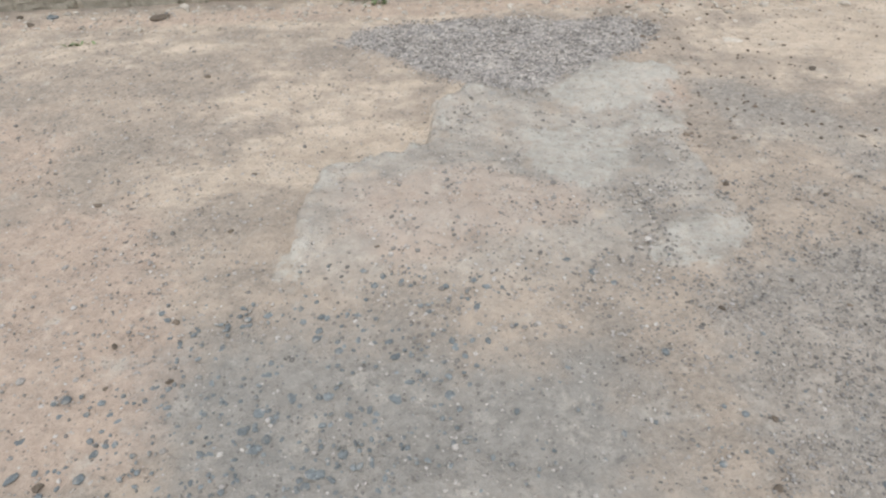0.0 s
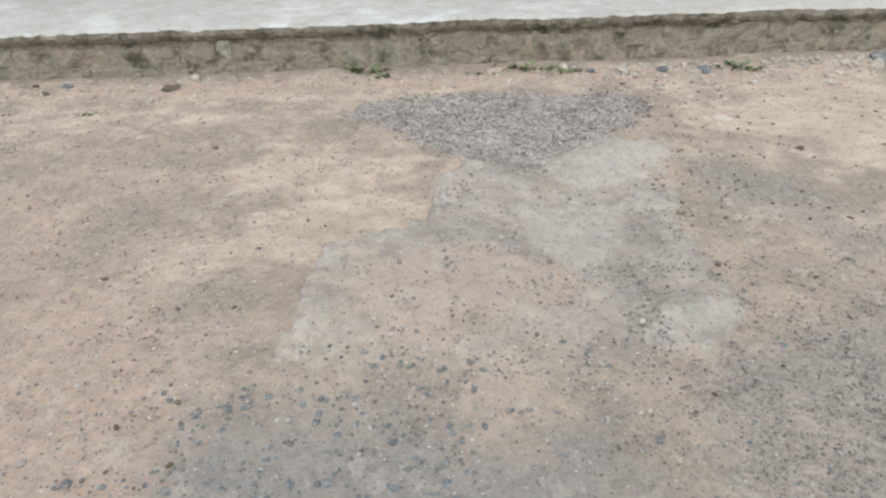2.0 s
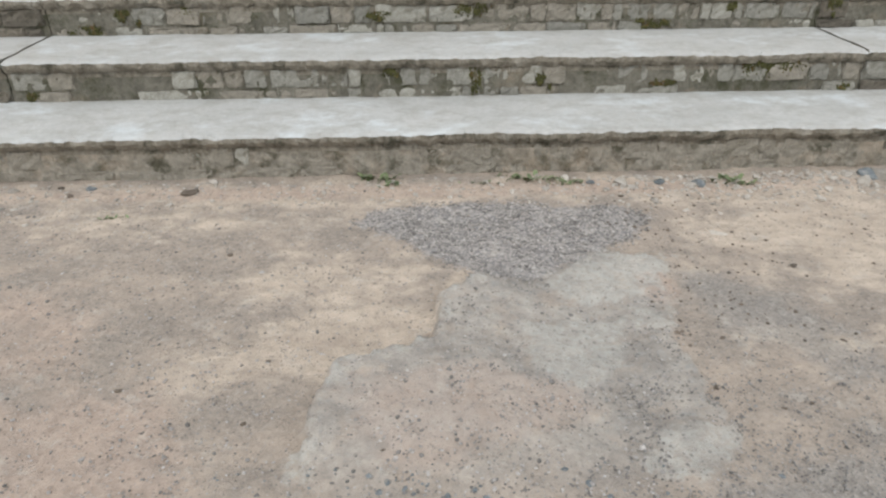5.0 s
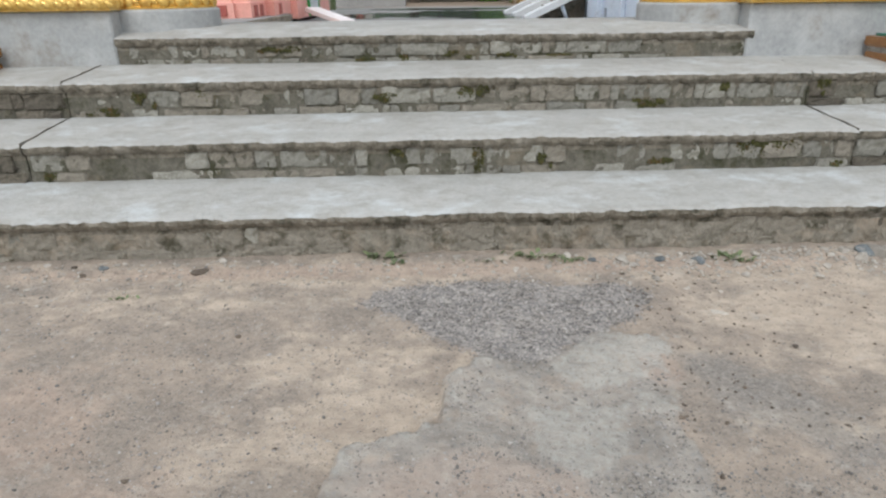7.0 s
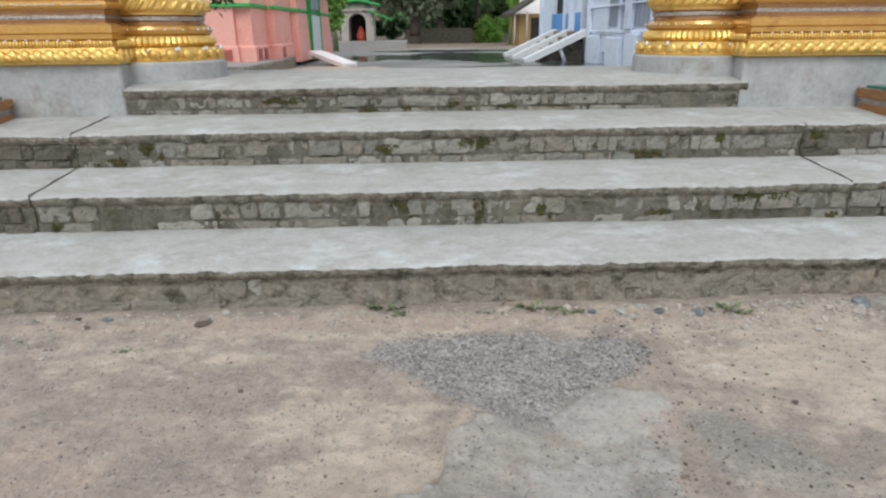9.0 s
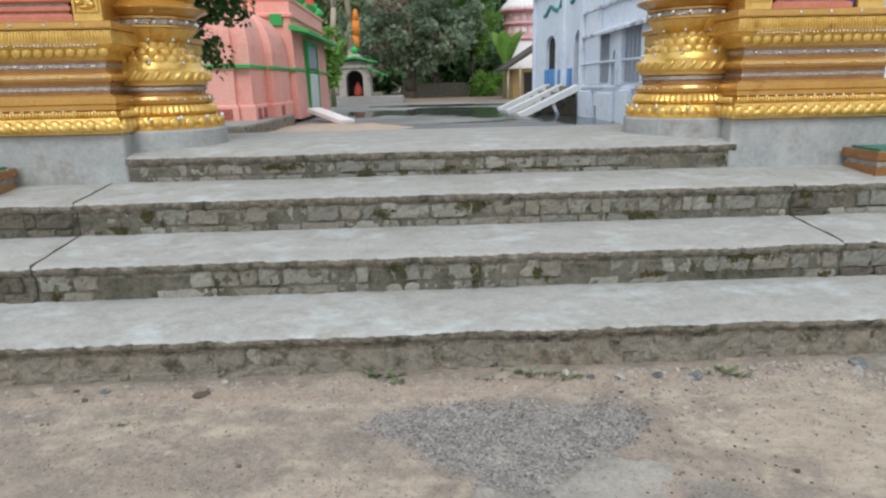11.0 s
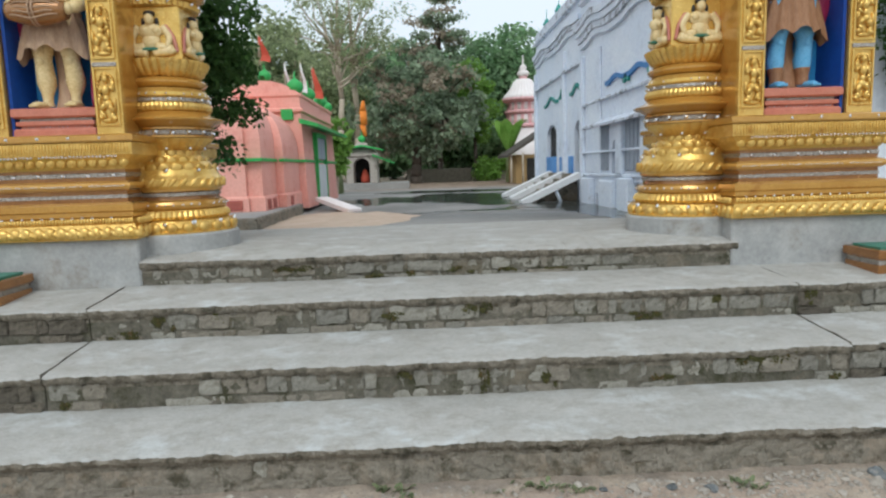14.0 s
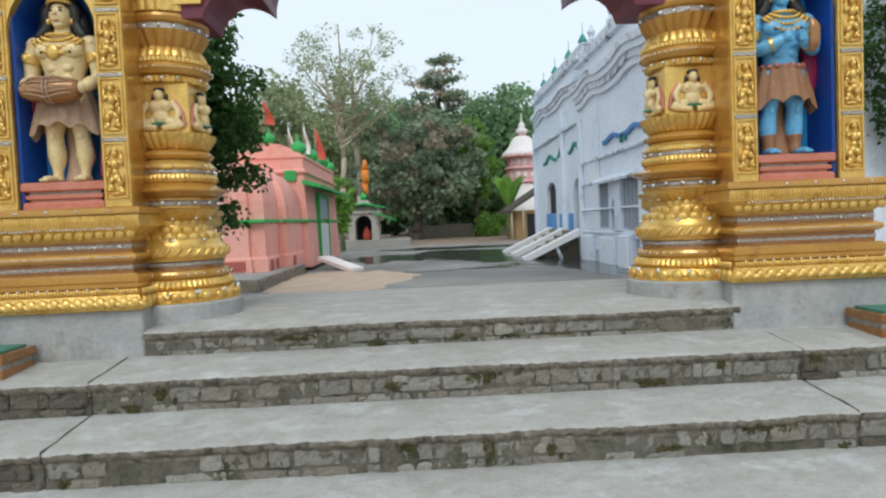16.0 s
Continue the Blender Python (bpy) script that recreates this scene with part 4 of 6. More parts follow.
def statue(cx, style):
    """A standing painted figure, plain and stylised, in one mesh."""
    bm = bmesh.new()
    y, z = 4.80, 2.04
    SK, HA, CL, GO, SC, EX, LI = range(7)
    drum = style == "drum"

    def P(dx, dy, dz):
        return (cx + dx, y + dy, z + dz)
    for sx in (-1, 1):
        x = sx * 0.10
        ball(bm, P(x + sx * 0.02, -0.06, 0.026), (0.042, 0.10, 0.028), 10, 6, SK)
        for t in range(4):
            ball(bm, P(x + sx * (0.0 + 0.018 * t), -0.15 + 0.006 * t, 0.018), (0.011, 0.018, 0.013), 6, 4, SK)
        tube(bm, [P(x, 0, 0.02), P(x, 0, 0.08), P(x * 1.03, 0.012, 0.20), P(x * 1.0, -0.012, 0.335), P(x * 0.95, -0.01, 0.44), P(x * 0.82, 0, 0.62)], [0.04, 0.034, 0.064, 0.056, 0.074, 0.096], SK, 14)
        ball(bm, P(x, -0.056, 0.335), (0.032, 0.022, 0.036), 8, 6, SK)
        ball(bm, P(x - sx * 0.012, -0.06, 0.42), (0.038, 0.03, 0.06), 8, 6, SK)
        if not drum:
            tube(bm, [P(x, 0, 0.03), P(x, 0, 0.09), P(x, 0.006, 0.15)], [0.046, 0.044, 0.058], CL, 12)
        # arms
        if drum:
            pts = [P(sx * 0.185, 0.0, 1.0), P(sx * 0.228, 0.0, 0.90), P(sx * 0.24, -0.01, 0.76), P(sx * 0.225, -0.10, 0.70), P(sx * 0.19, -0.17, 0.655)]
        else:
            pts = [P(sx * 0.19, 0.0, 1.0), P(sx * 0.235, -0.01, 0.90), P(sx * 0.235, -0.03, 0.79), P(sx * 0.15, -0.13, 0.80), P(sx * 0.05, -0.18, 0.845)]
        tube(bm, pts, [0.066, 0.066, 0.05, 0.05, 0.032], SK, 12)
        ball(bm, P(sx * 0.19, 0, 1.005), (0.075, 0.07, 0.062), 12, 8, SK)
        ball(bm, (pts[-1][0], pts[-1][1] - 0.02, pts[-1][2]), (0.038, 0.042, 0.044), 8, 6, SK)
        for t in range(4):
            ball(bm, (pts[-1][0] - sx * 0.015, pts[-1][1] - 0.052, pts[-1][2] + 0.028 - 0.019 * t), (0.026, 0.013, 0.010), 6, 4, SK)
        tube(bm, [P(sx * 0.222, -0.004, 0.925), P(sx * 0.236, -0.006, 0.865)], [0.074, 0.068], GO, 12)
        ball(bm, P(sx * 0.25, -0.06, 0.90), (0.03, 0.022, 0.036), 8, 6, GO)
        if not drum:
            tube(bm, [pts[3], (pts[3][0] - sx * 0.03, pts[3][1] - 0.015, pts[3][2] + 0.014)], [0.055, 0.048], GO, 12)
    # trunk
    prof = ((0.54, 0.15, 0.10), (0.64, 0.142, 0.098), (0.72, 0.132, 0.09), (0.78, 0.138, 0.092), (0.86, 0.165, 0.105), (0.94, 0.192, 0.115), (0.99, 0.20, 0.112), (1.03, 0.18, 0.095), (1.065, 0.10, 0.07), (1.09, 0.058, 0.056), (1.14, 0.052, 0.052))
    loft(bm, [[P(rx * math.cos(a), ry * math.sin(a), zz) for a in (2 * math.pi * i / 24 for i in range(24))] for zz, rx, ry in prof], mi=SK, smooth=True)
    for sx in (-1, 1):
        ball(bm, P(sx * 0.088, -0.078, 0.945), (0.088, 0.046, 0.062), 12, 8, SK)
        ball(bm, P(sx * 0.10, -0.124, 0.925), (0.011, 0.006, 0.011), 6, 5, HA)
        for zz in (0.75, 0.82):
            ball(bm, P(sx * 0.05, -0.078, zz), (0.048, 0.024, 0.036), 8, 6, SK)
        # hair falling on the shoulders
        tube(bm, [P(sx * 0.05, 0.02, 1.32), P(sx * 0.10, 0.0, 1.24), P(sx * 0.105, 0.0, 1.14), P(sx * 0.15, -0.02, 1.07), P(sx * 0.19, -0.01, 1.02)], [0.05, 0.05, 0.042, 0.036, 0.02], HA, 10)
        tube(bm, [P(sx * 0.06, 0.05, 1.30), P(sx * 0.12, 0.04, 1.18), P(sx * 0.14, 0.05, 1.05), P(sx * 0.19, 0.06, 0.95)], [0.06, 0.06, 0.05, 0.02], HA, 10)
        ball(bm, P(sx * 0.084, -0.035, 1.165), (0.014, 0.014, 0.024), 8, 6, GO)
        ball(bm, P(sx * 0.031, -0.088, 1.228), (0.017, 0.008, 0.008), 8, 5, HA)
        ball(bm, P(sx * 0.031, -0.086, 1.25), (0.023, 0.008, 0.004), 8, 5, HA)
    # head
    ball(bm, P(0, -0.015, 1.205), (0.078, 0.084, 0.098), 16, 12, SK)
    ball(bm, P(0, -0.05, 1.135), (0.042, 0.04, 0.03), 10, 8, SK)
    ball(bm, P(0, 0.03, 1.26), (0.105, 0.092, 0.10), 16, 10, HA)
    tube(bm, [P(0, -0.085, 1.235), P(0, -0.105, 1.195)], [0.009, 0.017], SK, 8)
    ball(bm, P(0, -0.092, 1.158), (0.023, 0.010, 0.008), 8, 5, LI)
    if not drum:
        for sx in (-1, 1):
            tube(bm, [P(0, -0.098, 1.176), P(sx * 0.025, -0.096, 1.174), P(sx * 0.055, -0.078, 1.182)], [0.007, 0.007, 0.003], HA, 6)
    for i in range(13):
        a = math.pi * (0.08 + 0.84 * i / 12)
        ball(bm, P(0.082 * math.cos(a), -0.018 - 0.07 * math.sin(a), 1.292 + 0.012 * math.sin(a)), (0.013, 0.012, 0.019), 6, 5, GO)
    # broad gold collar
    for k in range(4):
        for i in range(15):
            a = math.pi * i / 14
            r = 0.075 + 0.026 * k
            ball(bm, P(r * 1.12 * math.cos(a), -0.066 - 0.042 * math.sin(a) - 0.004 * k, 1.055 - 0.014 * k - 0.062 * k * math.sin(a) ** 2 * 0.55), (0.017, 0.012, 0.015), 6, 5, GO)
    if drum:
        ball(bm, P(-0.02, -0.118, 0.925), (0.05, 0.018, 0.055), 10, 6, GO)
    # ragged skirt with a tail behind the legs
    rings = []
    for zz, k in ((0.665, 0.0), (0.61, 0.022), (0.53, 0.04), (0.46, 0.06), (0.40, 0.085)):
        ring = []
        for i in range(56):
            a = 2 * math.pi * i / 56
            fold = 0.010 * math.cos(14 * a) + 0.007 * math.cos(5 * a + 1)
            side = abs(math.cos(a)) ** 3
            rag = 0.0 if zz > 0.45 else (0.055 * (abs(math.cos(4.5 * a + 0.6)) - 0.5) - 0.07 * side)
            ring.append(P((0.158 + k * (0.7 + 0.6 * side) + fold) * math.cos(a), (0.112 + k * 0.7 + fold) * math.sin(a), zz + rag))
        rings.append(ring)
    loft(bm, rings, cap=False, mi=CL, smooth=True)
    tube(bm, [P(0.0, 0.06, 0.52), P(0.005, 0.07, 0.30), P(0.02, 0.05, 0.12), P(0.015, 0.03, 0.0)], [0.07, 0.062, 0.07, 0.085], CL, 10, 0.5)
    for i in range(18):
        a = 2 * math.pi * i / 18
        ball(bm, P(0.165 * math.cos(a), 0.118 * math.sin(a), 0.665 - 0.008 * (i % 2)), (0.022, 0.018, 0.018), 6, 5, LI if not drum else CL)
    # crimson cloak hanging behind
    for sx in (-1, 1):
        tube(bm, [P(sx * 0.17, 0.07, 1.04), P(sx * 0.25, 0.07, 0.86), P(sx * 0.268, 0.06, 0.62), P(sx * 0.245, 0.08, 0.45)], [0.05, 0.06, 0.062, 0.05], SC, 10, 0.4)
    side = 1 if drum else -1
    tube(bm, [P(side * 0.235, 0.09, 0.5), P(side * 0.25, 0.07, 0.32), P(side * 0.235, 0.05, 0.16), P(side * 0.25, 0.04, 0.02)], [0.06, 0.065, 0.052, 0.06], SC, 10, 0.5)
    for k in range(3):
        tube(bm, [P(side * (0.215 + 0.025 * k), 0.04, 0.46), P(side * (0.225 + 0.025 * k), 0.03, 0.24), P(side * (0.21 + 0.03 * k), 0.02, 0.04)], [0.012, 0.018, 0.014], SC, 8)
    if drum:
        rings = []
        for k in range(13):
            u = k / 12 * 2 - 1
            r = 0.05 + 0.05 * math.cos(u * 1.4)
            rings.append([P(0.195 * u, -0.20 + r * math.cos(a) * 0.9, 0.64 + r * math.sin(a)) for a in (2 * math.pi * i / 20 for i in range(20))])
        loft(bm, rings, mi=EX, smooth=True)
        for k in range(-2, 3):
            for q in (-1, 1):
                tube(bm, [P(0.19 * q, -0.235, 0.64 + 0.014 * k), P(0.10 * q, -0.277, 0.64 + 0.028 * k + 0.014), P(0.0, -0.29, 0.64 + 0.034 * k)], [0.005, 0.006, 0.006], CL, 6)
        for q in (-0.012, 0.012):
            tube(bm, [P(q, -0.19, 0.745), P(q, -0.262, 0.71), P(q, -0.296, 0.64), P(q, -0.262, 0.57), P(q, -0.20, 0.54)], [0.008, 0.008, 0.008, 0.008, 0.008], CL, 6)
    else:
        tube(bm, [P(0.125, -0.20, 0.735), P(0.14, -0.205, 0.80), P(0.145, -0.205, 0.90), P(0.125, -0.20, 0.965)], [0.02, 0.04, 0.043, 0.02], EX, 12, 0.6)
    skin = M["cream"] if drum else M["lightblue"]
    cloth = M["greyskirt"] if drum else M["brownskirt"]
    ob = mesh_ob("statue", bm, [skin, M["black"], cloth, M["gold"], M["scarf"], M["copper"], M["rose"]])
    return tagged(ob, "cream-painted standing statue holding a copper drum" if drum else "light blue painted standing statue in a tawny skirt with folded arms", "statue", "niche statues")


for tag, s, c, colx in GATE:
    ncx = gate_pier(tag, s, c)
    statue(ncx if s < 0 else ncx - 0.035, "drum" if s < 0 else "fold")
    gate_column(colx, s)

# the scalloped arch between the columns
arch = empty("gate_arch", "burgundy scalloped arch with a gold rim between two gold columns", "arch")
ax = 0.035
cusps = [(-1.66, 3.26), (-1.20, 3.39), (-0.80, 3.68), (-0.36, 3.88)]
cusps = cusps + [(-x, z) for x, z in cusps[::-1]]
low = []
for (xa, za), (xb, zb) in zip(cusps, cusps[1:]):
    for k in range(10):
        u = k / 10
        lift = 0.55 * math.hypot(xb - xa, zb - za) * math.sin(math.pi * u) ** 0.8
        nx_, nz_ = (-(zb - za), xb - xa)
        ll = math.hypot(nx_, nz_)
        low.append((ax + xa + (xb - xa) * u + lift * nx_ / ll * 0.6, za + (zb - za) * u + lift * nz_ / ll * 0.6))
low.append((ax + cusps[-1][0], cusps[-1][1]))
low = [(ax - 1.98, 3.26)] + low + [(ax + 1.98, 3.26)]
for nm, mt, y0, y1, dz0, dz1 in (("spandrel", "burgundy", 4.95, 5.45, 0.0, None), ("gold_rim", "gold", 4.92, 5.48, 0.10, 0.16)):
    bm = bmesh.new()
    loft(bm, [[(xa, y0, za + dz0), (xa, y1, za + dz0), (xa, y1, 4.6 if dz1 is None else za + dz1), (xa, y0, 4.6 if dz1 is None else za + dz1)] for xa, za in low])
    part(nm, bm, M[mt], arch)
bm = bmesh.new()
box(bm, -3.2, 3.4, 4.8, 6.0, 4.6, 4.85, 0.02)
part("lintel", bm, M["ochre"], arch)


def low_block(x0, x1, y0, y1):
    ob = empty("low_block", "low wooden-orange block with a bottle green top on the step", "block", "low blocks beside the gate")
    z = 0.738
    for nm, mt, prof in (("base", "copper", [(0.0, z - 0.01), (0.0, z + 0.05)]), ("band", "mirror", [(-0.006, z + 0.05), (-0.006, z + 0.085)]),
                         ("rim", "copper", [(0.0, z + 0.085), (0.012, z + 0.10), (0.012, z + 0.15), (0.0, z + 0.155)]), ("top", "greenpaint", [(-0.03, z + 0.155), (-0.03, z + 0.17), (-0.06, z + 0.172)])):
        bm = bmesh.new()
        mould(bm, x0, x1, y0, y1, prof)
        part(nm, bm, M[mt] if mt != "mirror" else M["chip"], ob, "bottle green top" if nm == "top" else "")
    return ob


low_block(3.07, 3.75, 4.2, 4.55)
low_block(-3.75, -2.80, 4.2, 4.55)

# stone courses in the risers
courses(1, -2.15, 2.41, 0.006, 0.02, 0.3)
courses(2, -2.15, 2.41, 0.006, 0.02, 0.3)
courses(3, -1.98, 2.24, 0.005, 0.0, 0.35)
courses(0, -2.9, -1.0, 0.006, 0.15, 0.6)
courses(0, -1.0, 2.9, -0.004, 0.04, 0.95)
courses(1, -3.2, -2.18, 0.006, 1.0)
courses(2, -3.4, -2.18, 0.006, 1.0)
courses(1, 2.44, 3.6, 0.006, 0.4)
courses(2, 2.44, 3.6, 0.008, 0.4)

# ---- the court behind the gate ----
M["pink"] = mat("salmon_pink_limewash", (0.88, 0.385, 0.31), (0.93, 0.48, 0.40), 1.6, 0.85, bump=0.25, fine=18, wear=(0.76, 0.29, 0.23), wear_at=0.6, wear_scale=2.2)
M["pinkdark"] = mat("dark_pink_limewash", (0.40, 0.10, 0.08), (0.48, 0.14, 0.11), 2, 0.85, bump=0.2, fine=18)
M["green"] = mat("bright_green_paint", (0.03, 0.36, 0.07), (0.06, 0.48, 0.12), 4, 0.55, bump=0.1)
M["white"] = mat("bluish_limewash", (0.70, 0.78, 0.92), (0.83, 0.88, 0.96), 1.0, 0.85, bump=0.3, fine=14, wear=(0.55, 0.60, 0.68), wear_at=0.62, wear_scale=1.3, stain=(0.30, 0.31, 0.33), stain_at=0.66, stain_scale=2.2)
M["stainwhite"] = mat("stained_cornice_limewash", (0.62, 0.68, 0.79), (0.78, 0.83, 0.90), 1.5, 0.9, bump=0.4, fine=14, wear=(0.15, 0.15, 0.16), wear_at=0.555, wear_scale=3.5)
M["whitepaint"] = mat("white_paint", (0.72, 0.73, 0.74), (0.82, 0.82, 0.82), 4, 0.6, bump=0.1, fine=20)
M["shutter"] = mat("grey_shutter_paint", (0.30, 0.34, 0.40), (0.40, 0.44, 0.50), 3, 0.6, bump=0.1, fine=20)
M["bluepanel"] = mat("blue_door_paint", (0.10, 0.30, 0.68), (0.16, 0.40, 0.78), 4, 0.55, bump=0.1)
M["tealtrim"] = mat("teal_green_trim", (0.02, 0.22, 0.20), (0.04, 0.32, 0.26), 4, 0.55, bump=0.1)
M["bluetrim"] = mat("blue_trim", (0.04, 0.17, 0.45), (0.08, 0.26, 0.55), 4, 0.55, bump=0.1)
# near-black that paints the shade of unlit insides behind openings
M["dark"] = mat("unlit_interior_black", (0.02, 0.02, 0.02), (0.04, 0.038, 0.035), 3, 0.9, bump=0.1)
M["flagred"] = mat("red_cloth", (0.50, 0.07, 0.04), (0.62, 0.12, 0.07), 6, 0.8, bump=0.2, fine=30)
M["flagorange"] = mat("orange_cloth", (0.80, 0.20, 0.02), (0.90, 0.30, 0.04), 6, 0.8, bump=0.2, fine=30)
M["sand"] = mat("heaped_sand", (0.46, 0.34, 0.25), (0.58, 0.45, 0.35), 3, 0.95, bump=0.6, fine=40)
M["thatch"] = mat("old_thatch", (0.05, 0.042, 0.035), (0.11, 0.092, 0.075), 6, 0.95, bump=0.8, fine=30, stretch=(1, 4, 1))
M["ochrewall"] = mat("ochre_mud_wall", (0.36, 0.23, 0.09), (0.46, 0.31, 0.14), 2, 0.9, bump=0.3, fine=14)
M["tower"] = mat("pink_white_limewash", (0.86, 0.76, 0.74), (0.93, 0.88, 0.87), 1.5, 0.85, bump=0.3, fine=10)
M["towerpink"] = mat("pink_trim", (0.72, 0.36, 0.38), (0.82, 0.50, 0.50), 2, 0.85, bump=0.2, fine=10)
M["shrinewall"] = mat("weathered_beige_plaster", (0.36, 0.32, 0.28), (0.56, 0.50, 0.44), 2.5, 0.9, bump=0.3, fine=10, wear=(0.2, 0.175, 0.15), wear_at=0.56, wear_scale=2.5)
M["bark"] = mat("pale_bark", (0.42, 0.35, 0.26), (0.60, 0.51, 0.40), 6, 0.95, bump=0.6, fine=30, stretch=(2, 2, 0.5))
M["barkdark"] = mat("dark_bark", (0.06, 0.048, 0.036), (0.12, 0.09, 0.07), 6, 0.95, bump=0.6, fine=30, stretch=(2, 2, 0.5))


def simple(name, bm, m, parent, label=""):
    return part(name, bm, m, parent, label)


def battered(bm, x0, x1, y0, y1, prof):
    """A block whose sides follow prof: (inset, z) from below."""
    return loft(bm, [[(x0 + o, y0 + o, z), (x1 - o, y0 + o, z), (x1 - o, y1 - o, z), (x0 + o, y1 - o, z)] for o, z in prof])


def dome(parent, x, y, z, r, material, finial=True):
    bm = bmesh.new()
    lathe(bm, x, y, [(r * 0.55, z), (r * 0.6, z + r * 0.25), (r * 0.95, z + r * 0.55), (r, z + r * 0.95), (r * 0.8, z + r * 1.4), (r * 0.4, z + r * 1.7), (r * 0.14, z + r * 1.85), (r * 0.12, z + r * 2.2), (0.01, z + r * 2.7)], 20, smooth=True)
    return part("roof_dome", bm, material, parent)


def flag(parent, x, y, z, h, material, w=0.22):
    bm = bmesh.new()
    limb(bm, (x, y, z), (x, y, z + h), 0.02, 0.012, 8)
    pole = part("flag_pole", bm, M["bark"], parent)
    bm = bmesh.new()
    n = 8
    for k, side in ((0, 1), (1, -1)):
        pts = []
        for i in range(n + 1):
            u = i / n
            ww = w * (1 - 0.75 * u)
            zz = z + h * (1 - 0.0 * u) - 0.02 - h * 0.75 * (1 - u)
            pts.append((x + 0.02 + ww * 0.5 + 0.03 * math.sin(5 * u), y + 0.05 * math.sin(7 * u), zz, ww))
        if k == 0:
            loft(bm, [[(px - ww / 2, py - 0.008, zz), (px + ww / 2, py - 0.03, zz - 0.05), (px + ww / 2, py - 0.015, zz - 0.05), (px - ww / 2, py + 0.008, zz)] for px, py, zz, ww in pts])
    part("flag_cloth", bm, material, pole)


# pink temple on its low platform
plat = bmesh.new()
mould(plat, -8.5, -3.0, 11.6, 16.2, [(0.0, 0.45), (0.0, 0.70), (-0.02, 0.74)])
for f in plat.faces:
    f.normal_update()
    f.material_index = 1 if abs(f.normal.z) < 0.5 else 0
tagged(mesh_ob("platform", plat, [M["court"], M["riser"]]), "low grey concrete platform under the pink temple", "platform", kind="structure")
pt = empty("pink_temple", "salmon-pink limewashed small temple with green trim and domes", "temple")
shoulder = [(0.0, 0.70), (0.0, 1.02), (0.05, 1.06), (0.05, 2.15), (0.08, 2.35), (0.14, 2.55), (0.23, 2.72), (0.36, 2.88), (0.55, 3.02), (0.95, 3.15)]
for x0, x1, y0, y1, dz in ((-7.5, -3.3, 13.6, 17.4, 0.1), (-7.0, -3.62, 13.5, 17.2, 0.15), (-6.6, -3.12, 14.9, 17.0, 0.0)):
    bm = bmesh.new()
    battered(bm, x0, x1, y0, y1, [(o, z + dz * (z > 2)) for o, z in shoulder])
    simple("sanctum_wall", bm, M["pink"], pt, "battered pink wall with a curved shoulder")
for x0, x1 in ((-4.5, -3.75),):
    bm = bmesh.new()
    box(bm, x0, x1, 13.47, 13.52, 0.78, 0.98, 0.004)
    simple("base_panel", bm, M["pinkdark"], pt)
for yy in (13.95, 14.45, 15.5):
    bm = bmesh.new()
    box(bm, -3.31 if yy < 15 else -3.13, -3.28 if yy < 15 else -3.10, yy - 0.13, yy + 0.13, 0.76, 0.98, 0.004)
    simple("base_panel", bm, M["pinkdark"], pt)
bm = bmesh.new()
battered(bm, -5.0, -2.95, 16.8, 22.8, [(0.0, 0.6), (0.03, 1.0), (0.10, 2.8), (0.12, 3.05)])
simple("porch_wall", bm, M["pink"], pt)
bm = bmesh.new()
mould(bm, -4.88, -3.07, 16.92, 22.68, [(0.0, 3.05), (0.08, 3.08), (0.08, 3.14), (0.0, 3.18), (0.0, 3.44), (0.05, 3.48), (0.05, 3.53)])
simple("parapet", bm, M["pink"], pt)
bm = bmesh.new()
ped = [(-4.88 + 1.81 * i / 24, 3.53 + (0.34 * math.sin(math.pi * i / 24) ** 0.8 if 0 < i < 24 else 0)) for i in range(25)]
loft(bm, [[(x, y, z) for x, z in ped] for y in (16.92, 17.12)])
simple("pediment", bm, M["pink"], pt, "curved pink pediment")
bm = bmesh.new()
box(bm, -3.55, -3.25, 16.83, 16.93, 2.86, 3.14, 0.01)
simple("green_panel", bm, M["green"], pt, "square green panel")
bm = bmesh.new()
loft(bm, [[(-3.06, y, 2.88), (-2.58, y, 2.74), (-2.58, y, 2.66), (-3.06, y, 2.76)] for y in (16.6, 23.0)])
simple("canopy", bm, M["green"], pt, "green sloping canopy over the door")
for q in ((-7.6, -3.3, 13.48, 13.64), (-3.4, -3.3, 13.64, 15.0), (-3.25, -3.12, 14.88, 16.8), (-3.07, -2.97, 16.85, 22.9), (-3.35, -2.97, 16.77, 16.85)):
    bm = bmesh.new()
    box(bm, q[0], q[1], q[2], q[3], 1.78, 1.85, 0.008)
    simple("green_band", bm, M["green"], pt, "bright green painted band")
# door in the east wall
bm = bmesh.new()
box(bm, -3.03, -2.91, 18.4, 18.52, 0.62, 2.62)
box(bm, -3.03, -2.91, 20.1, 20.22, 0.62, 2.62)
box(bm, -3.03, -2.91, 18.52, 20.1, 2.5, 2.62)
dr = simple("door", bm, M["green"], pt, "white double door in a green frame")
for y0, y1 in ((18.53, 19.29), (19.33, 20.09)):
    bm = bmesh.new()
    box(bm, -3.01, -2.93, y0, y1, 0.64, 1.74, 0.01)
    part("door_leaf", bm, M["whitepaint"], dr, "white lower door leaf")
    bm = bmesh.new()
    box(bm, -3.02, -2.94, y0, y1, 1.88, 2.49, 0.01)
    part("upper_panel", bm, M["shutter"], dr)
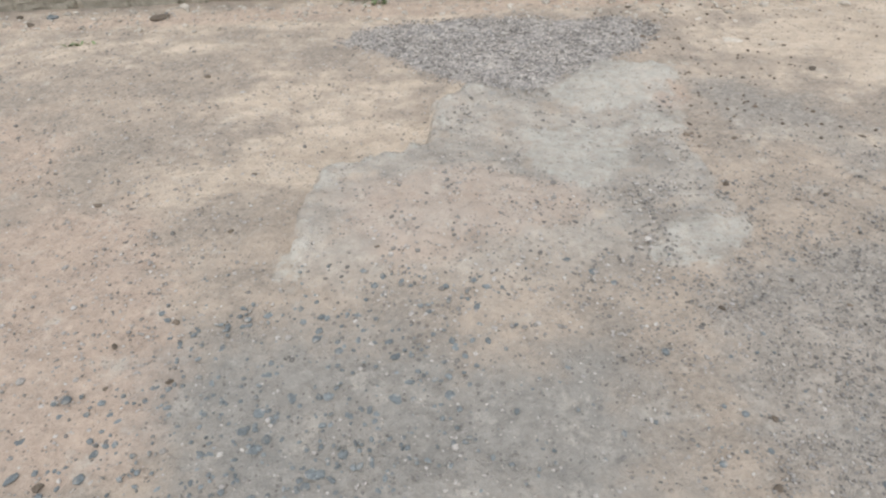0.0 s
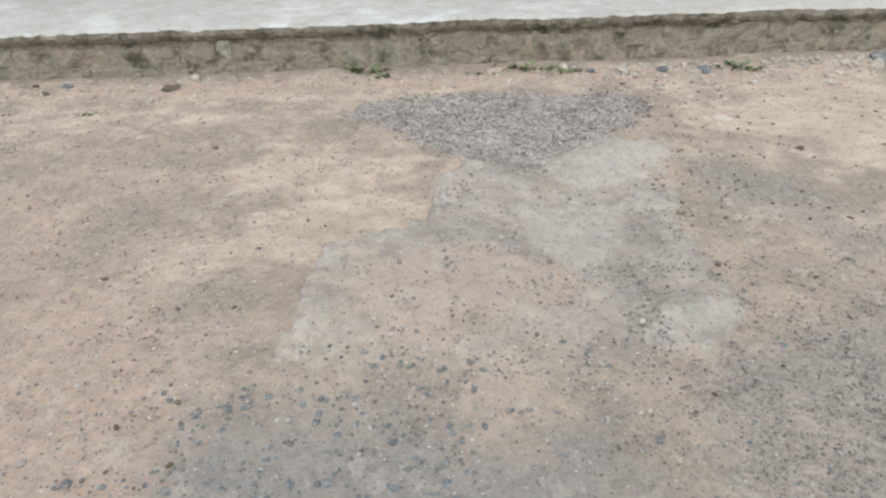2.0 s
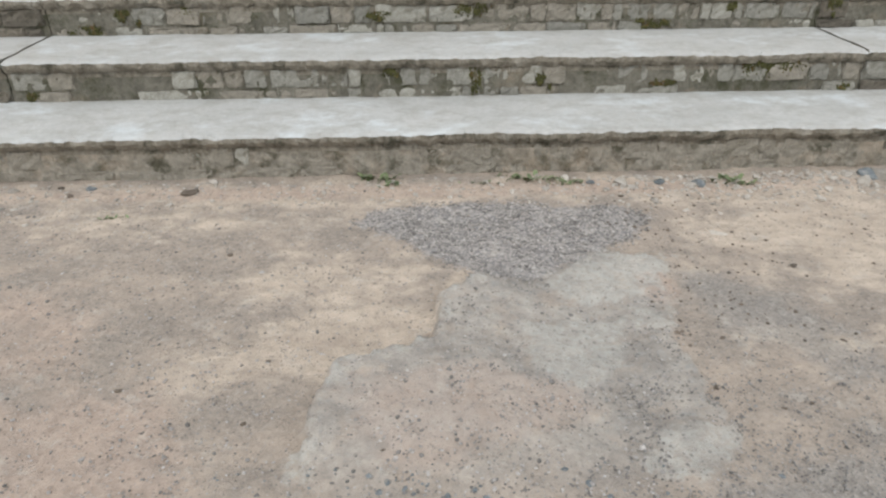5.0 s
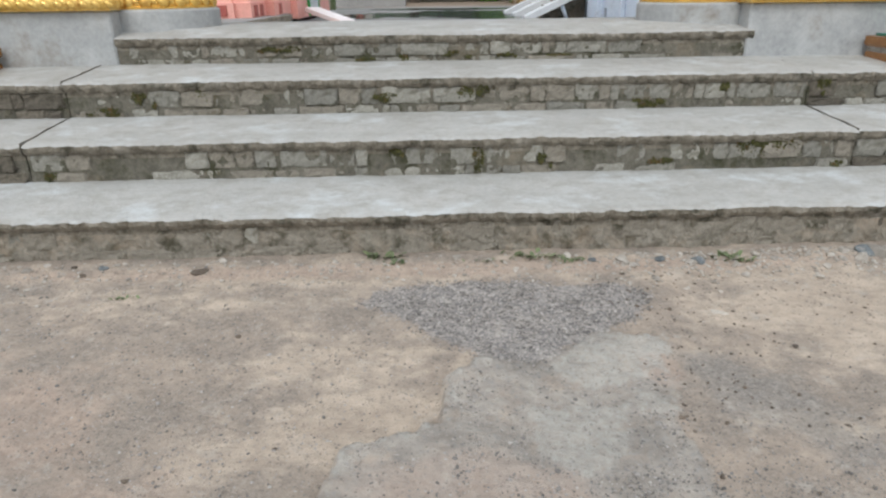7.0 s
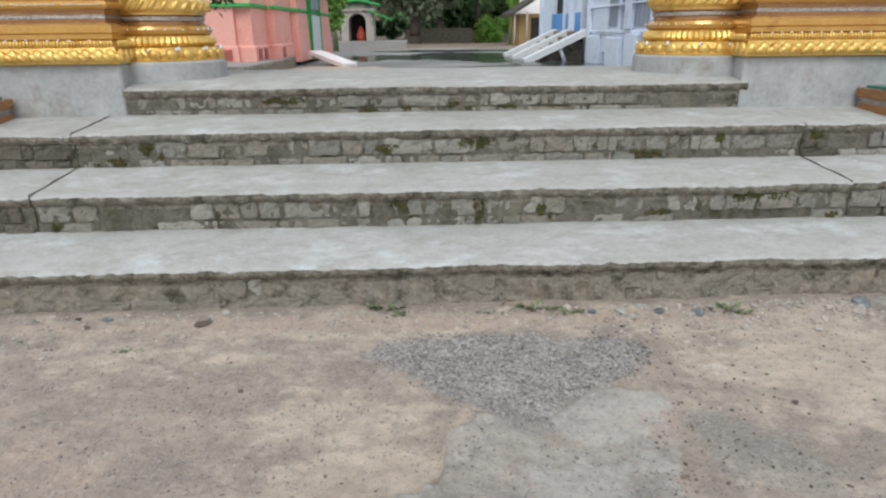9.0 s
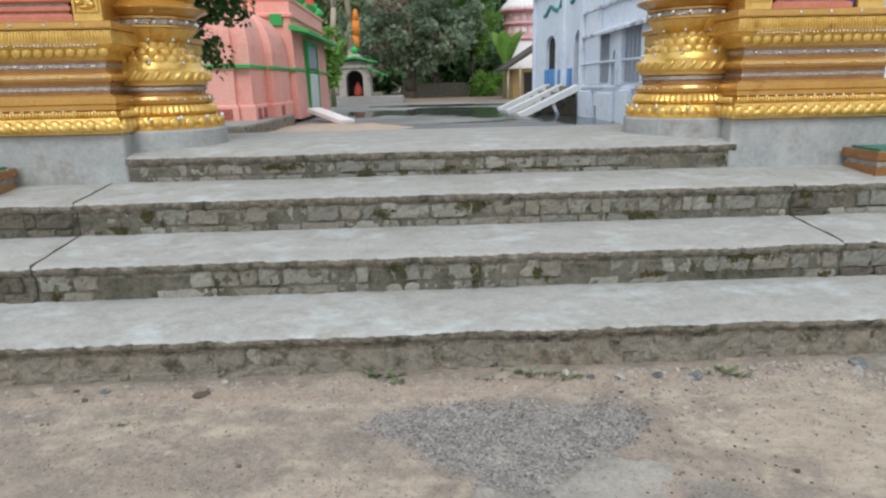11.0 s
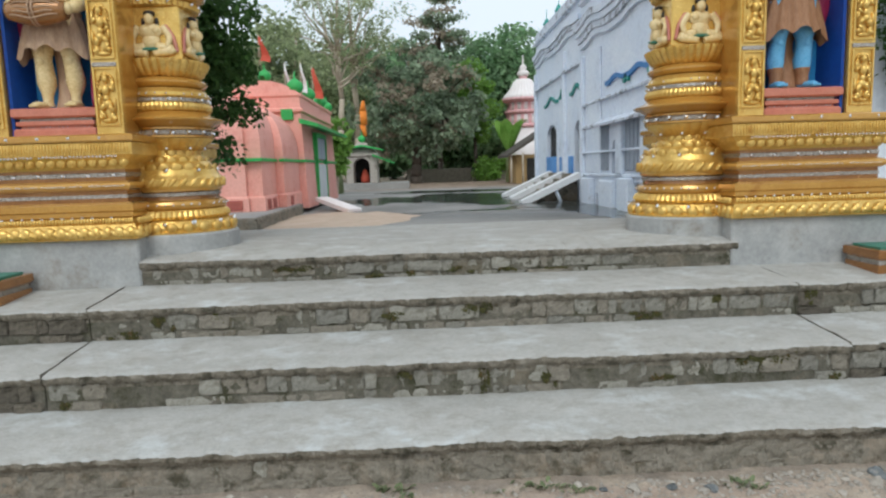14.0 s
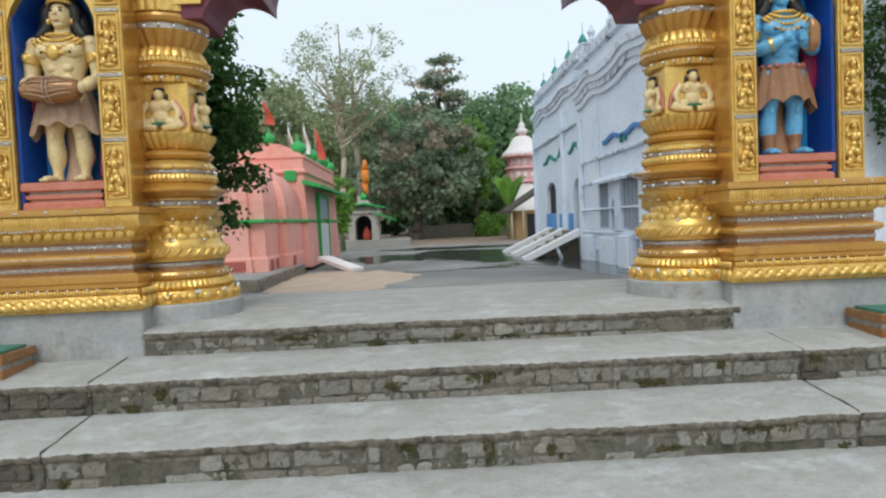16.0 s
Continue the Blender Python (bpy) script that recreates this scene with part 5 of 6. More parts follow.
for x, y, z, r in ((-4.62, 17.05, 3.85, 0.17), (-3.2, 17.1, 3.52, 0.22), (-3.18, 18.9, 3.52, 0.22), (-3.18, 21.0, 3.52, 0.22), (-3.18, 22.5, 3.52, 0.2)):
    dome(pt, x if x > -4 else -3.95, y, z if x > -4 else 3.85, r, M["green"])
flag(pt, -4.05, 17.05, 4.2, 0.85, M["flagred"], 0.26)
flag(pt, -3.3, 20.6, 3.52, 1.25, M["flagred"], 0.3)
flag(pt, -3.7, 18.4, 3.52, 1.05, M["whitepaint"], 0.14)
flag(pt, -3.3, 18.6, 3.52, 1.1, M["whitepaint"], 0.14)

# sand heap and slab in front of the pink temple
bm = bmesh.new()
rings = []
for k in range(7):
    u = k / 6
    rings.append([(-1.85 + (1.75 - 1.5 * u) * math.cos(a) * (1 + 0.45 * nz(math.cos(a) * 2, math.sin(a) * 2, 3) + 0.14 * nz(math.cos(a) * 7, math.sin(a) * 7, 3)), 13.6 + (2.9 - 2.5 * u) * math.sin(a) * (1 + 0.4 * nz(math.cos(a) * 2, math.sin(a) * 2, 8) + 0.14 * nz(math.cos(a) * 7, math.sin(a) * 7, 6)), COURT - 0.01 + 0.08 * u + 0.015 * nz(a * 2, u * 3, 0, 2) * u) for a in (2 * math.pi * i / 48 for i in range(48))])
loft(bm, rings, smooth=True)
tagged(mesh_ob("sand_heap", bm, M["sand"]), "low spread heap of tan sand on the court", "sand heap", kind="stuff")
bm = bmesh.new()
box(bm, -0.2, 0.2, -0.85, 0.85, -0.06, 0.06, 0.015)
slab = tagged(mesh_ob("stone_slab", bm, M["tower"]), "pale concrete slab sloping down from the temple door", "slab")
slab.matrix_basis = pose(-2.2, 16.75, 0.66, 9, 0, 37)

# small roadside shrine
sh = empty("small_shrine", "small cream shrine with a green roof and a dark opening", "shrine")
SX, SY = -3.06, 34.0
bm = bmesh.new()
box(bm, SX - 1.4, SX + 2.4, SY - 0.9, SY + 1.6, 0.45, 0.85, 0.02)
simple("shrine_plinth", bm, M["court"], sh)
for x0, x1 in ((SX - 0.8, SX - 0.42), (SX + 0.42, SX + 0.8)):
    bm = bmesh.new()
    box(bm, x0, x1, SY - 0.6, SY + 0.8, 0.85, 2.2, 0.02)
    simple("shrine_pillar", bm, M["shrinewall"], sh)
bm = bmesh.new()
arc = [(SX + 0.42 * math.cos(math.pi * i / 10), 1.75 + 0.38 * math.sin(math.pi * i / 10)) for i in range(11)]
loft(bm, [[(x, SY - 0.6, z), (x, SY + 0.6, z), (x, SY + 0.6, 2.3), (x, SY - 0.6, 2.3)] for x, z in arc])
simple("shrine_arch", bm, M["shrinewall"], sh)
# the shade inside the shrine is put into a near-black back wall
bm = bmesh.new()
box(bm, SX - 0.45, SX + 0.45, SY + 0.55, SY + 0.7, 0.85, 2.3)
simple("shrine_back", bm, M["dark"], sh)
bm = bmesh.new()
lathe(bm, SX + 0.1, SY + 0.2, [(0.2, 0.85), (0.24, 1.05), (0.18, 1.3), (0.09, 1.5), (0.02, 1.58)], 14, smooth=True)
simple("shrine_stone", bm, M["flagred"], sh, "vermilion painted stone")
bm = bmesh.new()
mould(bm, SX - 0.8, SX + 0.8, SY - 0.6, SY + 0.8, [(0.05, 2.2), (0.1, 2.25), (0.1, 2.35), (0.0, 2.4), (-0.2, 2.6), (-0.5, 2.85), (-0.62, 2.95)])
simple("shrine_roof", bm, M["shrinewall"], sh)
bm = bmesh.new()
loft(bm, [[(SX - 1.1, y, 2.62), (SX + 0.1, y, 2.8), (SX + 1.15, y, 2.55), (SX + 1.15, y, 2.48), (SX + 0.1, y, 2.7), (SX - 1.1, y, 2.55)] for y in (SY - 0.9, SY + 0.3)])
simple("awning", bm, M["green"], sh, "green awning")
bm = bmesh.new()
loft(bm, [[(SX + 0.6, y, 2.3), (SX + 1.7, y, 1.85), (SX + 1.7, y, 1.8), (SX + 0.6, y, 2.22)] for y in (SY - 0.9, SY + 0.3)])
simple("awning", bm, M["green"], sh, "green awning")
dome(sh, SX, SY + 0.1, 2.95, 0.2, M["green"])
fp = empty("orange_flag", "tall pole wrapped in a furled orange flag beside the shrine", "flag")
bm = bmesh.new()
limb(bm, (SX + 0.15, SY + 0.9, 0.85), (SX + 0.05, SY + 0.9, 5.1), 0.04, 0.03, 8)
simple("flag_pole", bm, M["barkdark"], fp)
bm = bmesh.new()
for k, (za, zb, ra, rb, dx) in enumerate(((3.3, 3.9, 0.10, 0.20, 0.05), (3.9, 4.6, 0.20, 0.22, 0.0), (4.6, 5.15, 0.22, 0.08, -0.03))):
    limb(bm, (SX + 0.1 + dx, SY + 0.86, za), (SX + 0.07 - dx, SY + 0.86, zb), ra, rb, 12, flat=0.6)
simple("flag_cloth", bm, M["flagorange"], fp)


# white temple hall along the court
def facade(parent, x, thick, y0, y1, z0, z1, holes, material):
    """A wall facing west, split round its openings (y0, y1, z0, z1)."""
    ys = sorted({y0, y1, *(h[0] for h in holes), *(h[1] for h in holes)})
    for a, b in zip(ys, ys[1:]):
        hs = [h for h in holes if h[0] <= a and h[1] >= b]
        spans = [(z0, z1)] if not hs else [(z0, hs[0][2]), (hs[0][3], z1)]
        for c, d in spans:
            bm = bmesh.new()
            box(bm, x, x + thick, a, b, c, d)
            part("wall_section", bm, material, parent)


def eyebrow(bm, x, yc, z, w, h, t, d):
    """A raised ogee hood over an opening."""
    n = 16
    pts = []
    for i in range(n + 1):
        u = i / n * 2 - 1
        pts.append((yc + u * w / 2, z + h * max(0.0, math.cos(u * math.pi * 0.62)) ** 2.2))
    return loft(bm, [[(x - d, ya, za), (x, ya, za), (x, ya, za + t), (x - d, ya, za + t)] for ya, za in pts])


wt = empty("white_temple_hall", "bluish-white limewashed temple hall with stained cornices and green domes", "temple")
WX = 4.5
facade(wt, WX, 0.35, 17.6, 25.0, 0.4, 6.0, [(18.05, 18.85, 1.15, 2.75), (21.4, 22.9, 1.15, 2.85)], M["white"])
facade(wt, WX - 0.12, 0.45, 7.9, 17.6, 0.4, 5.6, [(14.3, 14.78, 1.25, 2.05), (15.6, 16.15, 0.4, 0.78), (13.95, 14.25, 0.4, 0.8), (12.5, 13.15, 0.62, 1.12), (10.9, 11.5, 0.45, 0.98)], M["white"])
bm = bmesh.new()
box(bm, WX + 0.36, 12, 7.92, 24.98, 0.4, 5.55)
simple("hall_body", bm, M["white"], wt)
# near-black slabs behind the openings, coloured for the shade of unlit rooms
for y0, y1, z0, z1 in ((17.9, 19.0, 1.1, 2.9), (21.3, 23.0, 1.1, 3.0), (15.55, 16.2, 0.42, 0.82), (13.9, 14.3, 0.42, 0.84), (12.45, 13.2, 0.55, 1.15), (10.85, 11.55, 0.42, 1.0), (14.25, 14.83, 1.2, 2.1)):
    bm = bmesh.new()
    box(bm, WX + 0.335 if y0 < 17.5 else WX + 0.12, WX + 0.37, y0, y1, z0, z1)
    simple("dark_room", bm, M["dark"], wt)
for yc, w, z in ((18.45, 0.8, 2.75), (22.15, 1.5, 2.85), (14.54, 0.48, 2.05)):
    bm = bmesh.new()
    arc = [(yc + w / 2 * math.cos(math.pi * i / 10), z - 0.38 + 0.38 * math.sin(math.pi * i / 10)) for i in range(11)]
    xx = WX if yc > 17 else WX - 0.12
    loft(bm, [[(xx + 0.005, ya, za), (xx + 0.2, ya, za), (xx + 0.2, ya, z + 0.001), (xx + 0.005, ya, z + 0.001)] for ya, za in arc])
    simple("window_arch", bm, M["white"], wt, "arched head of an opening")
for y0, y1, z0, z1 in ((21.42, 22.1, 1.18, 1.78), (22.2, 22.88, 1.18, 1.78), (20.2, 20.75, 1.18, 1.75), (19.0, 19.5, 1.18, 1.75)):
    bm = bmesh.new()
    box(bm, WX - 0.05, WX + (0.06 if y0 > 21 else -0.002), y0, y1, z0, z1, 0.01)
    simple("blue_panel", bm, M["bluepanel"], wt, "bright blue painted panel")
for y0, y1 in ((14.98, 15.5), (12.75, 13.72), (10.9, 12.0), (9.2, 10.4)):
    bm = bmesh.new()
    box(bm, WX - 0.16, WX - 0.122, y0, y1, 1.35, 2.4, 0.01)
    shut = simple("shutter", bm, M["shutter"], wt, "grey painted shutter")
    for i in range(4):
        bm = bmesh.new()
        yy = y0 + (y1 - y0) * (i + 0.5) / 4
        box(bm, WX - 0.185, WX - 0.158, yy - 0.02, yy + 0.02, 1.36, 2.39)
        part("batten", bm, M["shutter"], shut)
for q, mt in (((WX - 0.2, WX - 0.12, 8.0, 17.4, 1.77, 1.82), "white"), ((WX - 0.2, WX - 0.12, 8.0, 17.5, 2.42, 2.50), "stainwhite"),
              ((WX - 0.18, WX - 0.12, 8.0, 17.5, 1.20, 1.28), "white"), ((WX - 0.1, WX, 17.8, 24.9, 4.25, 4.33), "stainwhite"), ((WX - 0.2, WX - 0.12, 8.0, 17.5, 3.0, 3.07), "stainwhite"),
              ((WX - 0.12, WX + 0.2, 17.7, 25.02, 5.95, 6.05), "stainwhite")):
    bm = bmesh.new()
    box(bm, *q, 0.015)
    simple("string_course", bm, M[mt], wt)
for yc, w in ((19.5, 3.6), (23.1, 3.4)):
    for k in range(3):
        bm = bmesh.new()
        eyebrow(bm, WX, yc, 5.1 + 0.14 * k, w, 0.13, 0.145, 0.08 + 0.05 * k)
        simple("wavy_cornice", bm, M["white" if k % 2 == 0 else "stainwhite"], wt, "stained wavy cornice")
for yc, w in ((16.0, 3.0), (13.0, 3.0), (10.0, 3.0)):
    for k in range(4):
        bm = bmesh.new()
        eyebrow(bm, WX - 0.12, yc, 4.5 + 0.15 * k, w, 0.13, 0.155, 0.08 + 0.05 * k)
        simple("wavy_cornice", bm, M["white" if k % 2 == 0 else "stainwhite"], wt, "stained wavy cornice")
for yc, w, z, mt, xx in ((18.5, 1.5, 3.5, "tealtrim", WX), (22.1, 2.2, 3.5, "tealtrim", WX), (20.4, 0.7, 3.55, "tealtrim", WX), (14.4, 1.5, 3.3, "bluetrim", WX - 0.12), (12.9, 1.5, 3.3, "bluetrim", WX - 0.12), (11.4, 1.5, 3.3, "bluetrim", WX - 0.12), (13.65, 0.35, 3.2, "tealtrim", WX - 0.12), (12.15, 0.35, 3.2, "tealtrim", WX - 0.12)):
    bm = bmesh.new()
    eyebrow(bm, xx, yc, z, w, 0.2 if z > 3.4 else 0.09, 0.1, 0.06)
    simple("painted_hood", bm, M[mt], wt, "painted hood moulding")
for y in (17.75, 20.0, 24.85, 17.3, 12.0):
    bm = bmesh.new()
    xx = WX if y > 17.5 else WX - 0.12
    box(bm, xx - 0.1, xx, y - 0.13, y + 0.13, 0.45, 4.9 if y > 17.5 else 4.3, 0.01)
    simple("pilaster_strip", bm, M["white"], wt)
for y0, y1, z0, z1, o in ((16.25, 17.0, 0.42, 1.15, 0.16), (14.45, 15.5, 0.42, 1.12, 0.12), (13.2, 13.85, 0.42, 1.2, 0.16), (11.6, 12.4, 0.42, 1.2, 0.16), (13.8, 14.22, 1.28, 2.42, 0.10), (12.1, 12.6, 1.28, 2.42, 0.10), (15.6, 16.9, 1.28, 4.3, 0.05)):
    bm = bmesh.new()
    box(bm, WX - 0.12 - o, WX - 0.121, y0, y1, z0, z1, 0.02)
    simple("buttress", bm, M["white"], wt)
bm = bmesh.new()
loft(bm, [[(WX - 0.36, y, 2.44), (WX - 0.12, y, 2.56), (WX - 0.12, y, 2.50), (WX - 0.36, y, 2.38)] for y in (8.2, 15.6)])
simple("window_hood", bm, M["stainwhite"], wt, "stained sloping ledge over the windows")
# parapet and stepped roof over the near half
bm = bmesh.new()
box(bm, WX - 0.02, WX + 0.3, 17.6, 25.0, 6.0, 6.35)
simple("parapet", bm, M["stainwhite"], wt)
for k in range(5):
    bm = bmesh.new()
    o = 0.42 * k
    mould(bm, WX - 0.1 + o, 11 - o, 8.2 + o, 17.4 - o, [(0.0, 5.58 + 0.42 * k), (0.12, 5.64 + 0.42 * k), (0.12, 5.72 + 0.42 * k), (0.0, 5.78 + 0.42 * k), (0.0, 6.0 + 0.42 * k)])
    simple("roof_tier", bm, M["stainwhite"], wt, "stained stepped roof tier")
for y in (17.9, 19.6, 21.6, 23.6):
    bm = bmesh.new()
    lathe(bm, WX + 0.15, y, [(0.13, 6.35), (0.13, 6.39), (0.1, 6.41), (0.11, 6.45)], 12)
    simple("finial_base", bm, M["stainwhite"], wt)
    bm = bmesh.new()
    lathe(bm, WX + 0.15, y, [(0.13, 6.45), (0.13, 6.5), (0.08, 6.60), (0.035, 6.68), (0.012, 6.71), (0.008, 6.98)], 12)
    simple("green_finial", bm, M["tealtrim"], wt, "green painted cone finial")
for y in (9.0, 11.0, 13.0, 15.0, 16.8):
    bm = bmesh.new()
    lathe(bm, WX + 0.1, y, [(0.13, 6.0), (0.15, 6.15), (0.06, 6.3), (0.11, 6.42), (0.02, 6.62)], 10)
    simple("finial", bm, M["stainwhite"], wt)
# entrance stair with sloping white cheek slabs
st = empty("entrance_stair", "whitewashed stair with sloping cheek slabs at the white hall", "stair")
# treads take the dark riser mortar, painting in the shade beneath the slabs
for i in range(5):
    bm = bmesh.new()
    box(bm, 3.2 + 0.26 * i, WX - 0.14, 17.95, 21.6, 0.5 + 0.15 * i, 0.65 + 0.15 * i, 0.01)
    simple("stair_tread", bm, M["riser"], st)
for y in (17.6, 21.7, 19.7):
    bm = bmesh.new()
    loft(bm, [[(2.70, yy, 0.50), (2.92, yy, 0.50), (4.37, yy, 1.16), (4.37, yy, 1.30), (4.3, yy, 1.30), (2.70, yy, 0.57)] for yy in (y - 0.24, y + 0.24)])
    simple("cheek_slab", bm, M["whitepaint"], st, "sloping white cheek slab")
    bm = bmesh.new()
    limb(bm, (3.78, y - 0.12, 0.5), (3.62, y - 0.12, 0.88), 0.05, 0.05, 8)
    simple("prop", bm, M["white"], st)

# shallow dark puddles on the court
M["puddle"] = mat("dark_wet_concrete", (0.022, 0.028, 0.026), (0.05, 0.058, 0.052), 1.5, 0.16, bump=0.02, fine=20, wear=(0.045, 0.085, 0.062), wear_at=0.54, wear_scale=1.1)
for k, (px, py, rx, ry) in enumerate(((-1.1, 21.5, 1.5, 2.2), (1.3, 23.0, 1.9, 2.6), (0.6, 27.8, 2.4, 1.3), (2.3, 18.6, 1.1, 1.4), (3.75, 14.0, 0.5, 2.0), (3.2, 16.2, 0.8, 0.8))):
    bm = bmesh.new()
    edge = []
    for i in range(90):
        a = 2 * math.pi * i / 90
        r = 1 + 0.45 * nz(2 * math.cos(a) + 9 * k, 2 * math.sin(a), k) + 0.3 * nz(6 * math.cos(a), 6 * math.sin(a), k + 5)
        edge.append((px + rx * r * math.cos(a), py + ry * r * math.sin(a)))
    loft(bm, [[(x, y, COURT - 0.01) for x, y in edge], [(x, y, COURT + 0.004 + 0.0004 * k) for x, y in edge]])
    tagged(mesh_ob("puddle", bm, M["puddle"]), "shallow dark puddle with a greenish film on concrete", "puddle", kind="structure")

# thatched hut, pink and white tower, boundary walls
hut = empty("thatched_hut", "ochre mud hut with an old dark thatched roof", "hut")
bm = bmesh.new()
box(bm, 5.3, 8.6, 36, 39, 0.45, 2.1)
simple("hut_wall", bm, M["ochrewall"], hut)
bm = bmesh.new()
loft(bm, [[(4.7, y, 1.95), (7.0, y, 3.35), (9.3, y, 1.95), (9.3, y, 2.1), (7.0, y, 3.55), (4.7, y, 2.1)] for y in (35.2, 39.6)])
simple("hut_roof", bm, M["thatch"], hut)
# the doorway's unlit inside, painted as a near-black panel on the wall
bm = bmesh.new()
box(bm, 5.9, 6.5, 35.97, 36.0, 0.5, 1.9)
simple("hut_door", bm, M["dark"], hut)
for x in (4.95, 5.6, 6.8):
    bm = bmesh.new()
    limb(bm, (x, 35.4, 0.45), (x, 35.4, 2.2), 0.06, 0.05, 8)
    simple("hut_post", bm, M["bark"], hut)
tw = empty("temple_tower", "pink and white tiered temple tower with a ribbed crown", "temple tower")
TX, TY = 7.7, 48.0
for nm, mt, prof, lobes, amp in (("tower_base", "tower", [(1.30, 0.4), (1.30, 4.2)], 0, 0), ("pink_tier", "towerpink", [(1.30, 4.2), (1.42, 4.3), (1.42, 4.42), (1.25, 4.5)], 24, 0.05), ("white_tier", "tower", [(1.2, 4.5), (1.16, 5.2)], 0, 0),
                     ("pink_tier", "towerpink", [(1.16, 5.2), (1.36, 5.3), (1.36, 5.42), (1.2, 5.5)], 24, 0.05), ("white_tier", "tower", [(1.14, 5.5), (1.10, 6.05)], 0, 0),
                     ("eave", "towerpink", [(1.10, 6.05), (1.50, 6.15), (1.60, 6.22), (1.56, 6.34)], 28, 0.06), ("bell_roof", "tower", [(1.52, 6.34), (1.38, 6.55), (1.08, 6.85), (0.84, 7.2), (0.66, 7.55), (0.45, 7.75)], 28, 0.07),
                     ("crown_neck", "towerpink", [(0.30, 7.75), (0.30, 7.95)], 0, 0), ("pot_finial", "tower", [(0.34, 7.95), (0.46, 8.1), (0.40, 8.3), (0.2, 8.42), (0.28, 8.55), (0.16, 8.75), (0.05, 8.85), (0.03, 9.5)], 0, 0)):
    bm = bmesh.new()
    lathe(bm, TX, TY, prof, lobes * 4 if lobes else 24, lobes=lobes, amp=amp, smooth=True)
    simple(nm, bm, M[mt], tw)
for z0, z1, r in ((4.5, 5.2, 1.19), (5.5, 6.05, 1.13)):
    for i in range(14):
        a = 2 * math.pi * i / 14
        bm = bmesh.new()
        box(bm, -0.11, 0.11, -0.07, 0.07, z0, z1, 0.01)
        ob = simple("pink_pilaster", bm, M["towerpink"], tw)
        ob.matrix_basis = pose(TX + r * math.cos(a), TY + r * math.sin(a), 0, 0, 0, math.degrees(a) + 90)
for k, (x0, x1, y, h) in enumerate(((-1.0, 3.6, 46, 0.95), (-14, -2.0, 40, 0.5), (3.6, 6, 45, 0.7))):
    bm = bmesh.new()
    box(bm, x0, x1, y, y + 0.4, 0.45, 0.5 + h, 0.03)
    tagged(mesh_ob("wall_far_%d" % (k + 1), bm, M["edge"]), "low weathered boundary wall under the trees", "wall", kind="structure")
bm = bmesh.new()
box(bm, 3.75, 4.2, 6.9, 7.2, 0.4, 1.85, 0.02)
tagged(mesh_ob("gate_post", bm, M["white"]), "whitewashed wall stub beside the gate", "post")

# ---- trees ----
def leaf_mat(name, a, b, island=0.35):
    m = mat(name, a, b, 0.9, 0.6, bump=0.0, fine=6, island=island)
    p = m.node_tree.nodes["Principled BSDF"]
    n, l = m.node_tree.nodes, m.node_tree.links
    tr, mx = n.new("ShaderNodeBsdfTranslucent"), n.new("ShaderNodeMixShader")
    l.new(p.inputs["Base Color"].links[0].from_socket, tr.inputs[0])
    mx.inputs[0].default_value = 0.5
    l.new(p.outputs[0], mx.inputs[1])
    l.new(tr.outputs[0], mx.inputs[2])
    l.new(mx.outputs[0], n["Material Output"].inputs[0])
    p.inputs["Specular IOR Level"].default_value = 0.25
    return m


M["leafdark"] = leaf_mat("dark_green_leaves", (0.03, 0.085, 0.022), (0.085, 0.165, 0.045))
M["leafmid"] = leaf_mat("mid_green_leaves", (0.15, 0.30, 0.15), (0.35, 0.50, 0.27))
M["leafolive"] = leaf_mat("grey_green_leaves", (0.15, 0.235, 0.15), (0.42, 0.49, 0.335))
M["leafbrown"] = leaf_mat("dry_brown_leaves", (0.30, 0.255, 0.185), (0.56, 0.475, 0.37))
M["leafbright"] = leaf_mat("bright_green_leaves", (0.15, 0.30, 0.05), (0.28, 0.46, 0.11))
M["leafpale"] = leaf_mat("pale_green_leaves", (0.27, 0.34, 0.18), (0.47, 0.52, 0.30))


def leaf_mass(name, clumps, per, size, material, parent, rr, droop=0.3, flat=0.75):
    """Many small folded leaves round the clump centres (centre, radius)."""
    vs, fs = [], []
    for c, r in clumps:
        for _ in range(per):
            v = Vector((rr.gauss(0, 1), rr.gauss(0, 1), rr.gauss(0, 0.8)))
            v = v.normalized() * r * rr.random() ** 0.45
            p = Vector(c) + Vector((v.x, v.y, v.z * flat))
            a = Vector((rr.uniform(-1, 1), rr.uniform(-1, 1), rr.uniform(-0.6, 0.3) - droop)).normalized()
            b = a.orthogonal().normalized()
            b.rotate(Matrix.Rotation(rr.uniform(0, 6.28), 3, a))
            s = size * rr.uniform(0.6, 1.35)
            n = a.cross(b) * 0.12 * s
            k = len(vs)
            vs += [p, p + a * s * 0.5 + b * s * 0.32 + n, p + a * s, p + a * s * 0.5 - b * s * 0.32 + n]
            fs += [(k, k + 1, k + 2), (k, k + 2, k + 3)]
    me = bpy.data.meshes.new(name)
    me.from_pydata([tuple(v) for v in vs], [], fs)
    me.materials.append(material)
    ob = new(name, me)
    ob.parent = parent
    return ob


def branch(bm, p, q, r0, r1, rr, n=4, wob=0.06):
    p, q = Vector(p), Vector(q)
    d = (q - p).length
    prev, pr = p, r0
    for k in range(1, n + 1):
        u = k / n
        c = p.lerp(q, u) + (Vector((rr.uniform(-1, 1), rr.uniform(-1, 1), rr.uniform(-0.5, 0.5))) * wob * d if k < n else Vector())
        r = r0 + (r1 - r0) * u
        limb(bm, prev, c, pr, r, 8)
        prev, pr = c, r


